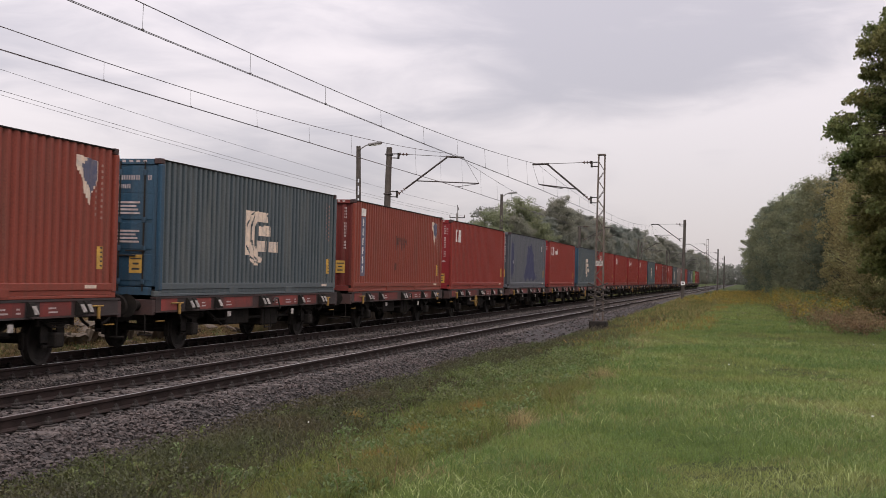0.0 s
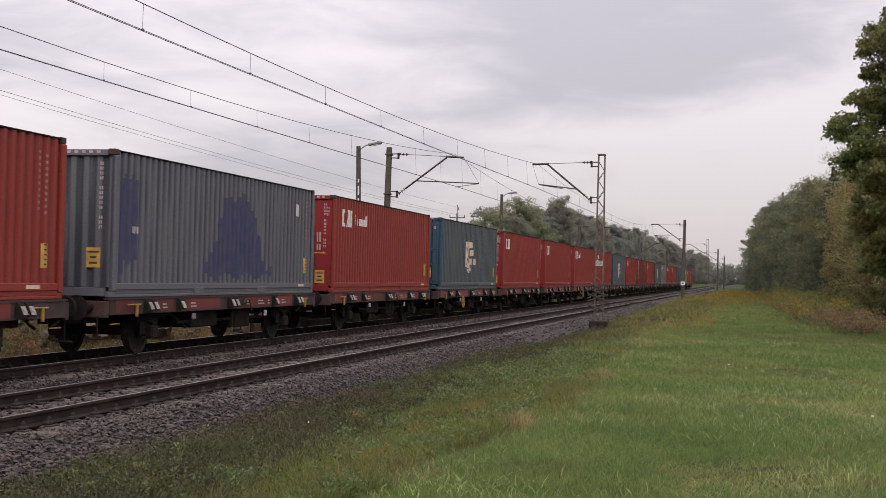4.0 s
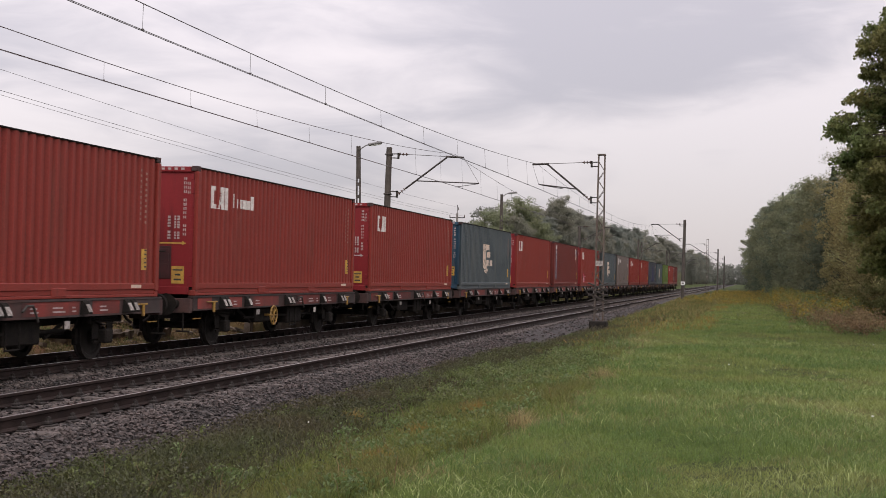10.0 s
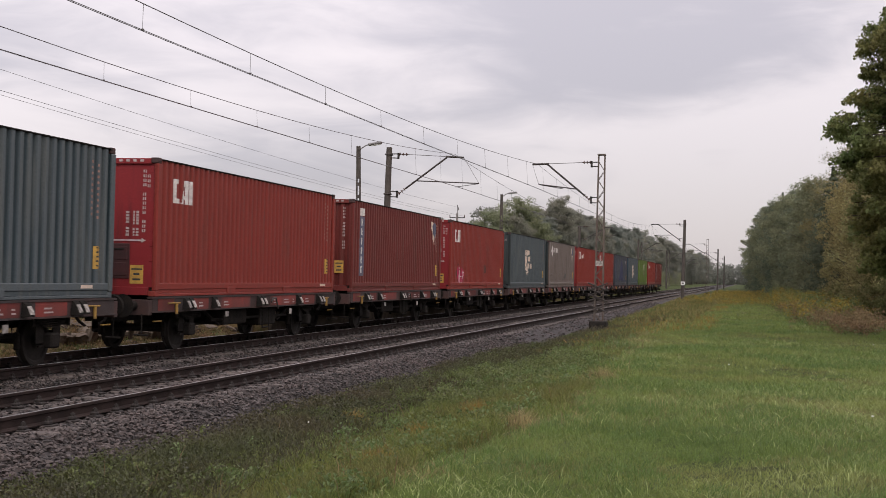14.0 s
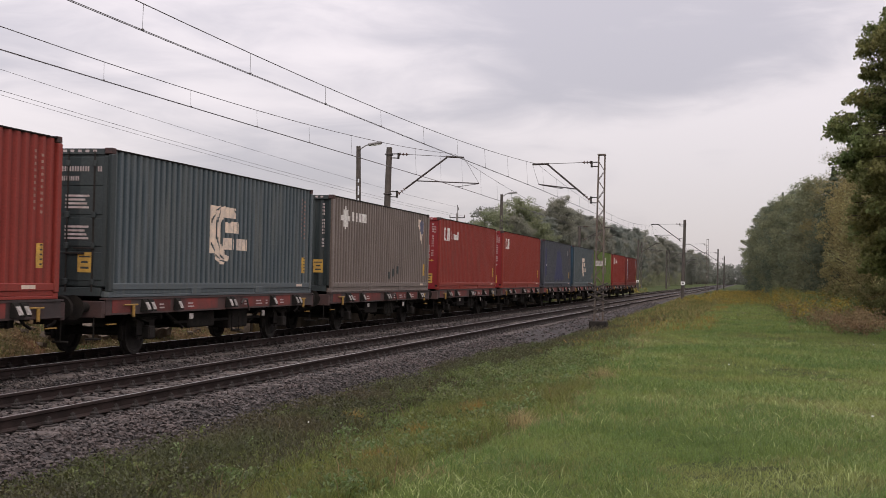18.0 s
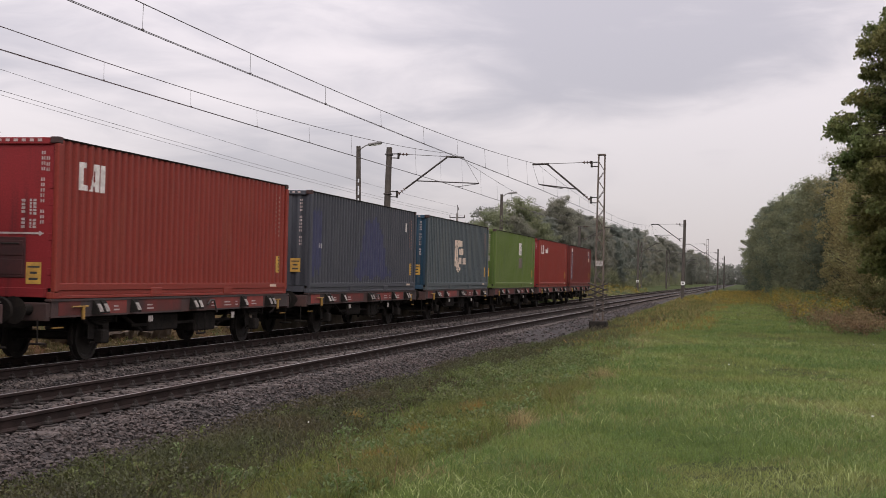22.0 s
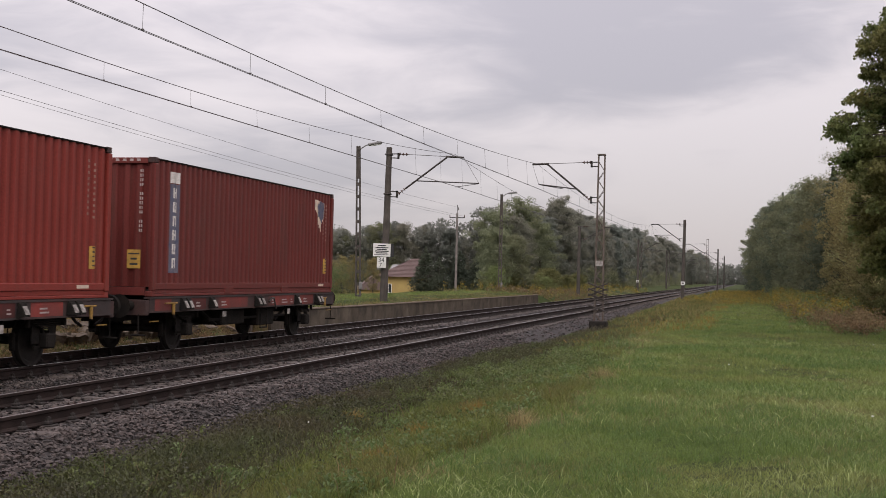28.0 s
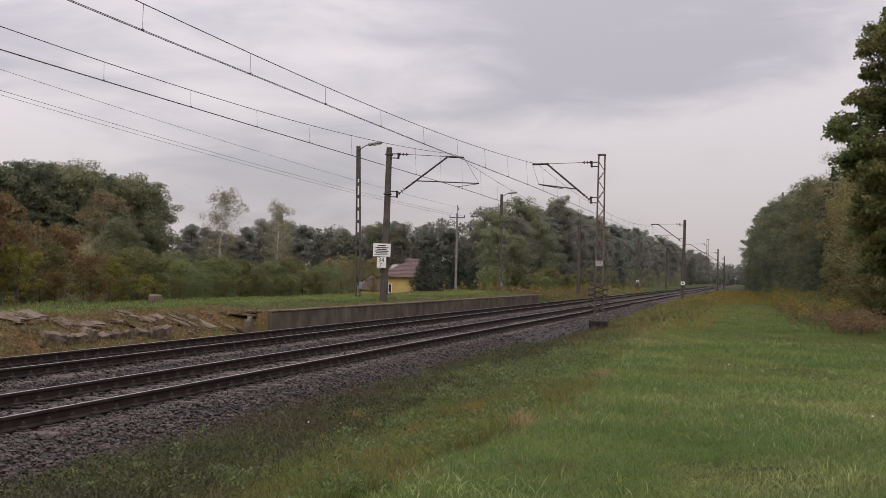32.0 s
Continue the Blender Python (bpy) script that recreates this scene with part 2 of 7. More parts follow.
M["lush_grass"] = mat("lush_green_tuft", (0.060, 0.092, 0.024), (0.044, 0.072, 0.018), scale=0.8, fine=9, bump=0.0, leaf=0.35, island=0.3, place=(0.072, 0.10, 0.026), place_scale=0.5, rough=0.6, spec=0.25)
M["sour_grass"] = mat("yellow_green_ditch_grass", (0.074, 0.086, 0.020), (0.050, 0.063, 0.016), scale=0.8, fine=9, bump=0.0, leaf=0.35, island=0.45, place=(0.066, 0.062, 0.02), place_scale=0.6, rough=0.65, spec=0.2)
M["pale_stalk"] = mat("pale_grass_stalk", (0.19, 0.21, 0.09), (0.13, 0.155, 0.06), scale=0.9, fine=9, bump=0.0, leaf=0.35, island=0.4, rough=0.7, spec=0.2)
M["dry_grass"] = mat("dry_straw_grass", (0.15, 0.12, 0.06), (0.095, 0.085, 0.035), scale=0.9, fine=9, bump=0.0, leaf=0.35, island=0.62, rough=0.7, spec=0.2)
M["weed"] = mat("dark_weed_leaves", (0.026, 0.030, 0.011), (0.036, 0.038, 0.014), scale=0.9, fine=9, bump=0.0, leaf=0.35, island=0.62, place=(0.036, 0.03, 0.016), place_scale=0.5, rough=0.6, spec=0.3)
M["nettle"] = mat("green_nettle_leaves", (0.061, 0.082, 0.025), (0.066, 0.076, 0.025), scale=0.9, fine=9, bump=0.0, leaf=0.35, island=0.4, rough=0.6, spec=0.3)
M["herb_leaf"] = mat("bright_herb_leaf", (0.066, 0.10, 0.03), (0.056, 0.082, 0.026), scale=4, fine=20, bump=0.0, leaf=0.35, rough=0.6)
M["orange_straw"] = mat("orange_brown_withered_grass", (0.16, 0.085, 0.022), (0.10, 0.075, 0.022), scale=0.9, fine=9, bump=0.0, leaf=0.35, island=0.4, rough=0.7, spec=0.2)
M["goldenrod"] = mat("goldenrod_flower_heads", (0.17, 0.115, 0.022), (0.10, 0.085, 0.022), scale=0.8, fine=9, bump=0.0, leaf=0.35, island=0.4, rough=0.8, spec=0.2)
M["russet"] = mat("russet_seed_heads", (0.108, 0.070, 0.038), (0.085, 0.066, 0.034), scale=0.8, fine=9, bump=0.0, leaf=0.35, island=0.35, rough=0.8, spec=0.2)
# leaf colours of the far woods, oak and pine are lightened to imitate haze
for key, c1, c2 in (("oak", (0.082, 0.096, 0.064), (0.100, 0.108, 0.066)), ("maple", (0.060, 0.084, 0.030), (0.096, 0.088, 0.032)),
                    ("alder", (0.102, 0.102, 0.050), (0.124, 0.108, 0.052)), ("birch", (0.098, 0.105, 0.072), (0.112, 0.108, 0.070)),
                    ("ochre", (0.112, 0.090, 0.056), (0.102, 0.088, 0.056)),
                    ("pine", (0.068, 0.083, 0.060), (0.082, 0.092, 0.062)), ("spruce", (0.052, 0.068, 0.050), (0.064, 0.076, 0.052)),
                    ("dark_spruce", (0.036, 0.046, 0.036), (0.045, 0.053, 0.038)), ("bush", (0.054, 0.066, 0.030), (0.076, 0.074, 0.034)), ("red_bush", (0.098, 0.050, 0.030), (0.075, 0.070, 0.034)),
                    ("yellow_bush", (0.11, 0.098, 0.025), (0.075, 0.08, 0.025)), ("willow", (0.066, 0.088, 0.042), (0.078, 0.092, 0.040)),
                    ("hazed_pine", (0.086, 0.096, 0.086), (0.098, 0.104, 0.090)), ("hazed_mix", (0.090, 0.098, 0.082), (0.104, 0.106, 0.084))):
    M[key] = mat(key + "_foliage", c1, c2, scale=0.35, fine=5, bump=0.0, island={"maple": 0.26, "oak": 0.2, "pine": 0.2, "hazed_pine": 0.12, "hazed_mix": 0.12}.get(key, 0.3), vary={"maple": 0.0, "hazed_pine": 0.1, "hazed_mix": 0.1, "birch": 0.12}.get(key, 0.22), leaf=0.45, rough=0.8, spec=0.2 if key == "maple" else 0.0, thru={"hazed_pine": 1.5, "hazed_mix": 1.5}.get(key, 1.3))
M["bark"] = mat("dark_bark", (0.07, 0.055, 0.042), (0.04, 0.032, 0.026), scale=4, fine=30, bump=0.6, rough=0.95)
M["birch_bark"] = mat("white_birch_bark", (0.55, 0.52, 0.48), (0.25, 0.22, 0.2), scale=3, fine=18, bump=0.3, rough=0.85)
M["stucco"] = mat("yellow_stucco", (0.42, 0.30, 0.11), (0.36, 0.25, 0.095), scale=1.5, fine=30, bump=0.1, rough=0.9)
M["roof"] = mat("brown_mauve_roof_tile", (0.15, 0.10, 0.095), (0.11, 0.075, 0.07), scale=2, fine=20, bump=0.3, rough=0.7)
M["grey_roof"] = mat("pale_grey_roof_sheet", (0.26, 0.25, 0.25), (0.2, 0.19, 0.19), scale=2, rough=0.6)
M["glass_dark"] = mat("dark_window_glass", (0.03, 0.035, 0.04), rough=0.08, bump=0.0, spec=0.6)
M["lamp_grey"] = mat("grey_lamp_housing", (0.22, 0.21, 0.21), (0.15, 0.145, 0.14), scale=6, rough=0.5)
M["lens"] = mat("milky_lamp_lens", (0.55, 0.55, 0.52), rough=0.3, bump=0.0)
M["red_lamp"] = mat("red_tail_lamp", (0.45, 0.03, 0.02), rough=0.35, bump=0.0)


# ---------------------------------------------------------------- mesh helpers
def np_mesh(name, verts, faces, material, smooth=False):
    """A mesh from arrays: vertices (n, 3) and faces (m, k)."""
    verts, faces = np.asarray(verts, np.float32), np.asarray(faces, np.int32)
    me = bpy.data.meshes.new(name)
    k = faces.shape[1]
    me.vertices.add(len(verts))
    me.vertices.foreach_set("co", verts.ravel())
    me.loops.add(faces.size)
    me.loops.foreach_set("vertex_index", faces.ravel())
    me.polygons.add(len(faces))
    me.polygons.foreach_set("loop_start", np.arange(0, faces.size, k, dtype=np.int32))
    me.polygons.foreach_set("use_smooth", np.full(len(faces), smooth))
    me.update(calc_edges=True)
    me.materials.append(material)
    return me


def thing(name, label, category, group="", kind="", at=None):
    ob = new(name)
    ob.empty_display_size = 0.2
    if at is not None:
        ob.matrix_basis = at
    return tagged(ob, label, category, group, kind)


def part(name, shape, material, parent, label="", at=None):
    """One mesh object under a thing or a part. shape: a bmesh, or a mesh that several parts share."""
    if isinstance(shape, bmesh.types.BMesh):
        me = bpy.data.meshes.new(name)
        shape.to_mesh(me)
        shape.free()
    else:
        me = shape
    if not me.materials:
        me.materials.append(material)
    ob = new(name, me)
    if me.materials[0] != material:
        ob.material_slots[0].link = "OBJECT"
        ob.material_slots[0].material = material
    ob.parent = parent
    if at is not None:
        ob.matrix_basis = at
    return tagged(ob, label, kind="stuff" if name in ("id_marking", "data_marking", "label_text", "hatch_mark", "repainted_patch", "sprayed_mark", "sprayed_stroke", "dark_smudge", "logo_letters", "logo_word", "logo_cross") else "")


def solid(name, shape, material, label, category, group="", kind="", at=None):
    ob = part(name, shape, material, None, at=at)
    return tagged(ob, label, category, group, kind)


def box(bm, x0, x1, y0, y1, z0, z1, bevel=0.0, m=None):
    r = bmesh.ops.create_cube(bm, size=1.0)
    vs = r["verts"]
    for v in vs:
        v.co = Vector(((x0 + x1) / 2 + v.co.x * (x1 - x0), (y0 + y1) / 2 + v.co.y * (y1 - y0), (z0 + z1) / 2 + v.co.z * (z1 - z0)))
    if bevel:
        es = list({e for v in vs for e in v.link_edges})
        vs = bmesh.ops.bevel(bm, geom=es, offset=bevel, segments=1, affect="EDGES")["verts"]
    if m is not None:
        bmesh.ops.transform(bm, matrix=m, verts=list(vs))
    return bm


def bx(*a, **k):
    return box(bmesh.new(), *a, **k)


def tube(bm, p, q, r0, r1=None, n=8, caps=True):
    """A tapered round bar from p to q."""
    p, q = Vector(p), Vector(q)
    r1 = r0 if r1 is None else r1
    d = q - p
    if d.length < 1e-6:
        return bm
    turn = d.to_track_quat("Z", "Y").to_matrix().to_4x4()
    bmesh.ops.create_cone(bm, cap_ends=caps, segments=n, radius1=r0, radius2=r1, depth=d.length,
                          matrix=Matrix.Translation((p + q) / 2) @ turn)
    return bm


def tb(p, q, r0, r1=None, n=8):
    return tube(bmesh.new(), p, q, r0, r1, n)


def extrude_y(profile, y0, y1, name, material):
    """A closed x-z outline drawn along y."""
    n = len(profile)
    v = [(x, y0, z) for x, z in profile] + [(x, y1, z) for x, z in profile]
    bm = bmesh.new()
    vs = [bm.verts.new(c) for c in v]
    for i in range(n):
        j = (i + 1) % n
        bm.faces.new((vs[i], vs[j], vs[n + j], vs[n + i]))
    bm.faces.new(vs[:n])
    bm.faces.new(vs[n:])
    bmesh.ops.recalc_face_normals(bm, faces=bm.faces)
    me = bpy.data.meshes.new(name)
    bm.to_mesh(me)
    bm.free()
    me.materials.append(material)
    return me


RNG = np.random.default_rng(7)


# ---------------------------------------------------------------- ground
def smooth_step(a, b, x):
    t = np.clip((x - a) / (b - a), 0, 1)
    return t * t * (3 - 2 * t)


def ground_z(x, y):
    """Height of the land: the ditch and meadow, the bed of the line, the platform and the low land behind it."""
    x, y = np.asarray(x, float), np.asarray(y, float)
    wave = 0.03 * np.sin(x * 0.9 + 0.4 * np.sin(y * 0.21)) * np.sin(y * 0.37 + 1.0) + 0.02 * np.sin(x * 2.3 + y * 1.1)
    right = -0.52 + 0.35 * smooth_step(4.2, 6.8, x + 0.03 * (y - 15)) + wave + 0.25 * smooth_step(14, 20, x)
    right = right - 0.35 * smooth_step(2.4, 1.2, x)
    plat = smooth_step(39.2, 40.0, y) * (1 - smooth_step(96, 108, y))
    bank = -0.34 + 0.9 * smooth_step(-5.7, -8.2, x) * (1 - 0.45 * smooth_step(96, 130, y)) + wave * 2.0 * smooth_step(-5.6, -6.2, x)
    flat = 0.47 + 0.10 * smooth_step(-6.2, -8.5, x) + wave * 0.6
    step = np.where(x < -5.66, flat, -0.5)
    left = bank * (1 - plat) + np.where(x < -5.66, flat, step) * plat
    left = left - 2.6 * smooth_step(-12.5, -24, x) * (1 - 0.6 * smooth_step(150, 260, y))
    return np.where(x < -5.3, left, np.where(x < 1.2, -0.87, right))


def build_ground():
    xs = np.unique(np.round(np.concatenate([
        [-3000, -1500, -700, -400, -250], np.arange(-160, -30, 6.0), np.arange(-30, -12, 1.0), np.arange(-12, -5.75, 0.25),
        [-5.70, -5.665, -5.655, -5.5, -5.2, 0, 1.0], np.arange(1.2, 9, 0.2), np.arange(9, 24, 0.5), np.arange(24, 60, 4.0),
        [80, 120, 250, 500, 1200, 3000]]), 3))
    ys = np.unique(np.round(np.concatenate([[-1500, -300, -100, -40, -20], np.arange(-10, 40, 0.4), np.arange(40, 110, 0.9),
                                            np.arange(110, 260, 4.0), [280, 320, 380, 450, 600, 900, 1500, 2500, 4000]]), 3))
    gx, gy = np.meshgrid(xs, ys)
    gz = ground_z(gx, gy)
    near = (np.abs(gx) < 20) & (gy < 110) & (gy > 0)
    gz = gz + near * 0.015 * RNG.standard_normal(gz.shape) * (np.abs(gx + 5.6) > 0.3)
    v = np.stack([gx, gy, gz], -1).reshape(-1, 3)
    nx, ny = len(xs), len(ys)
    i = (np.arange(ny - 1)[:, None] * nx + np.arange(nx - 1)).ravel()
    f = np.stack([i, i + 1, i + nx + 1, i + nx], -1)
    me = np_mesh("ground", v, f, M["soil"], smooth=True)
    me.materials.append(M["bank"])
    c = v[f].mean(1)
    idx = ((c[:, 0] < -5.3) & (c[:, 0] > -8.6) & (c[:, 1] < 40.5) & (c[:, 1] > 0)).astype(np.int32)
    me.polygons.foreach_set("material_index", idx)
    tagged(new("ground", me), "uneven grassy ground with bare soil patches", "ground", kind="structure")


build_ground()

# ---------------------------------------------------------------- line: bed, stones, tracks
BED = [(-5.60, -0.9), (-5.55, -0.36), (-5.2, -0.27), (-4.75 - 0.45, -0.24), (-2.9, -0.235), (-2.0, -0.27), (-1.2, -0.235), (1.25, -0.235), (1.5, -0.26), (2.35, -0.60), (2.5, -0.95)]


def bed_z(x):
    return np.interp(x, [p[0] for p in BED], [p[1] for p in BED])


def build_bed():
    xs = np.unique(np.concatenate([np.linspace(-5.6, 2.5, 55), [p[0] for p in BED]]))
    ys = np.concatenate([np.arange(-20, 120, 0.35), np.arange(120, 1200, 15)])
    gx, gy = np.meshgrid(xs, ys)
    gz = bed_z(gx) + 0.012 * RNG.standard_normal(gx.shape) * (gy < 120)
    nx, ny = len(xs), len(ys)
    i = (np.arange(ny - 1)[:, None] * nx + np.arange(nx - 1)).ravel()
    f = np.stack([i, i + 1, i + nx + 1, i + nx], -1)
    me = np_mesh("ballast_bed", np.stack([gx, gy, gz], -1).reshape(-1, 3), f, M["ballast"], smooth=False)
    tagged(new("ballast_bed", me), "grey-brown crushed stone bed under the two tracks", "ballast", kind="structure")


OCTA_V = np.array([(1, 0, 0), (-1, 0, 0), (0, 1, 0), (0, -1, 0), (0, 0, 1), (0, 0, -1)], float)
OCTA_F = np.array([(0, 2, 4), (2, 1, 4), (1, 3, 4), (3, 0, 4), (2, 0, 5), (1, 2, 5), (3, 1, 5), (0, 3, 5)])


def turns(n):
    """n random turns as matrices."""
    q = RNG.standard_normal((n, 4))
    q /= np.linalg.norm(q, axis=1)[:, None]
    w, x, y, z = q.T
    return np.stack([1 - 2 * (y * y + z * z), 2 * (x * y - z * w), 2 * (x * z + y * w), 2 * (x * y + z * w), 1 - 2 * (x * x + z * z), 2 * (y * z - x * w),
                     2 * (x * z - y * w), 2 * (y * z + x * w), 1 - 2 * (x * x + y * y)], -1).reshape(n, 3, 3)


def stones(n, x0, x1, y0, y1, s0, s1, power=1.6):
    x = RNG.uniform(x0, x1, n)
    y = y0 + (y1 - y0) * RNG.uniform(0, 1, n) ** power
    s = RNG.uniform(s0, s1, n)
    v = OCTA_V[None] * RNG.uniform(0.8, 1.15, (n, 6, 1)) + 0.22 * RNG.uniform(-1, 1, (n, 6, 3))
    v = v * (RNG.uniform(0.55, 1.1, (n, 1, 3)) * s[:, None, None])
    v = np.einsum("nij,nkj->nki", turns(n), v) * np.array([1.1, 1.1, 0.72])
    v += np.stack([x, y, bed_z(x) + s * RNG.uniform(-0.35, 1.15, n)], -1)[:, None]
    f = OCTA_F[None] + 6 * np.arange(n)[:, None, None]
    return v.reshape(-1, 3), f.reshape(-1, 3)


def joined(lists):
    off, vs, fs = 0, [], []
    for v, f in lists:
        vs.append(v)
        fs.append(f + off)
        off += len(v)
    return np.concatenate(vs), np.concatenate(fs)


def build_stones():
    sets = [stones(36000, 0.85, 2.5, 10, 45, 0.024, 0.048), stones(24000, -3.2, 0.7, 12, 50, 0.026, 0.05), stones(5000, -5.5, -3.2, 16, 60, 0.026, 0.05),
            stones(9000, -3.2, 2.5, 42, 120, 0.04, 0.075, 1.0), stones(900, 1.9, 3.0, 10, 50, 0.02, 0.045)]
    me = np_mesh("ballast_stones", *joined(sets), M["stone"])
    tagged(new("ballast_stones", me), "loose angular grey and brown ballast stones", "gravel", kind="stuff")


build_bed()
build_stones()

RAIL = [(-0.075, -0.172), (0.075, -0.172), (0.075, -0.160), (0.012, -0.138), (0.009, -0.052), (0.036, -0.036), (0.036, -0.006), (0.030, 0.0),
        (-0.030, 0.0), (-0.036, -0.006), (-0.036, -0.036), (-0.009, -0.052), (-0.012, -0.138), (-0.075, -0.160)]


def sleeper_mesh():
    bm = bx(-1.3, 1.3, -0.14, 0.14, -0.38, -0.195, bevel=0.025)
    for v in bm.verts:
        if abs(v.co.x) < 0.45:
            v.co.z -= 0.03
    me = bpy.data.meshes.new("sleeper")
    bm.to_mesh(me)
    bm.free()
    me.materials.append(M["sleeper"])
    return me


def fastener_mesh():
    bm = bmesh.new()
    box(bm, -0.19, 0.19, -0.09, 0.09, -0.196, -0.168, bevel=0.006)
    for sx in (-1, 1):
        box(bm, sx * 0.11 - 0.04, sx * 0.11 + 0.04, -0.06, 0.06, -0.172, -0.12, bevel=0.015)
        tube(bm, (sx * 0.115, 0, -0.17), (sx * 0.115, 0, -0.07), 0.018, n=6)
        tube(bm, (sx * 0.115, 0, -0.12), (sx * 0.115, 0, -0.085), 0.034, n=6)
    me = bpy.data.meshes.new("fastener")
    bm.to_mesh(me)
    bm.free()
    me.materials.append(M["fastener"])
    return me


SLEEPER, FASTENER = sleeper_mesh(), fastener_mesh()


def build_track(cx, label, y0):
    tr = thing("railway_track", label, "railway track", "railway tracks", "structure", pose(cx, 0, 0))
    for sx in (-0.7525, 0.7525):
        r = part("rail", extrude_y([(x + sx, z) for x, z in RAIL], -25, 1100, "rail", M["rail"]), M["rail"], tr)
        part("running_band", extrude_y([(sx - 0.019, -0.004), (sx + 0.019, -0.004), (sx + 0.017, 0.003), (sx - 0.017, 0.003)], -25, 1100, "running_band", M["polish"]),
             M["polish"], r, "bright worn running surface")
    for i in range(150):
        y = y0 + 0.6 * i
        part("sleeper", SLEEPER, M["sleeper"], tr, at=pose(random.uniform(-0.02, 0.02), y, random.uniform(-0.012, 0.008), 0, 0, random.uniform(-0.6, 0.6)))
        for sx in (-0.7525, 0.7525):
            part("fastener", FASTENER, M["fastener"], tr, at=pose(sx, y, 0))
    bm = bmesh.new()
    for i in range(150, 500):
        y = y0 + 0.6 * i
        box(bm, -1.3, 1.3, y - 0.13, y + 0.13, -0.38, -0.195)
        for sx in (-0.7525, 0.7525):
            box(bm, sx - 0.15, sx + 0.15, y - 0.07, y + 0.07, -0.19, -0.12)
    tagged(part("far_sleepers", bm, M["sleeper"], tr), kind="stuff")


build_track(0.0, "near railway track with rusted rails on concrete sleepers", 9.0)
build_track(-D, "far railway track with rusted rails beside the old platform", 13.0)


# ---------------------------------------------------------------- platform, slabs
def build_platform():
    p = thing("platform_edge", "low weathered concrete platform wall with grass on top", "platform", kind="structure")
    y, i = 40.3, 0
    while y < 96:
        w = 0.98
        lean = random.uniform(-0.5, 0.5)
        part("wall_panel", bx(-0.10, 0.05, 0.006, w - 0.006, -0.75, 0.475, bevel=0.012), M["concrete"], p, at=pose(-5.60 + random.uniform(-0.003, 0.003), y, random.uniform(-0.008, 0.006), 0, lean * 0.2, 0))
        part("coping", bx(-0.16, 0.075, 0.004, w - 0.004, 0.478, 0.535, bevel=0.012), M["slab"], p, "paler lip along the wall's top", at=pose(-5.60, y, random.uniform(-0.006, 0.006)))
        y += w
    tagged(p, kind="structure")


def rough_slab(lx, ly, lz, seed):
    rr = random.Random(seed)
    bm = bmesh.new()
    bmesh.ops.create_cube(bm, size=1.0)
    bmesh.ops.subdivide_edges(bm, edges=bm.edges[:], cuts=2, use_grid_fill=True)
    for v in bm.verts:
        v.co = Vector((v.co.x * lx, v.co.y * ly, v.co.z * lz)) + Vector([rr.uniform(-1, 1) * s for s in (0.08 * lx, 0.07 * ly, 0.12 * lz)])
    return bm


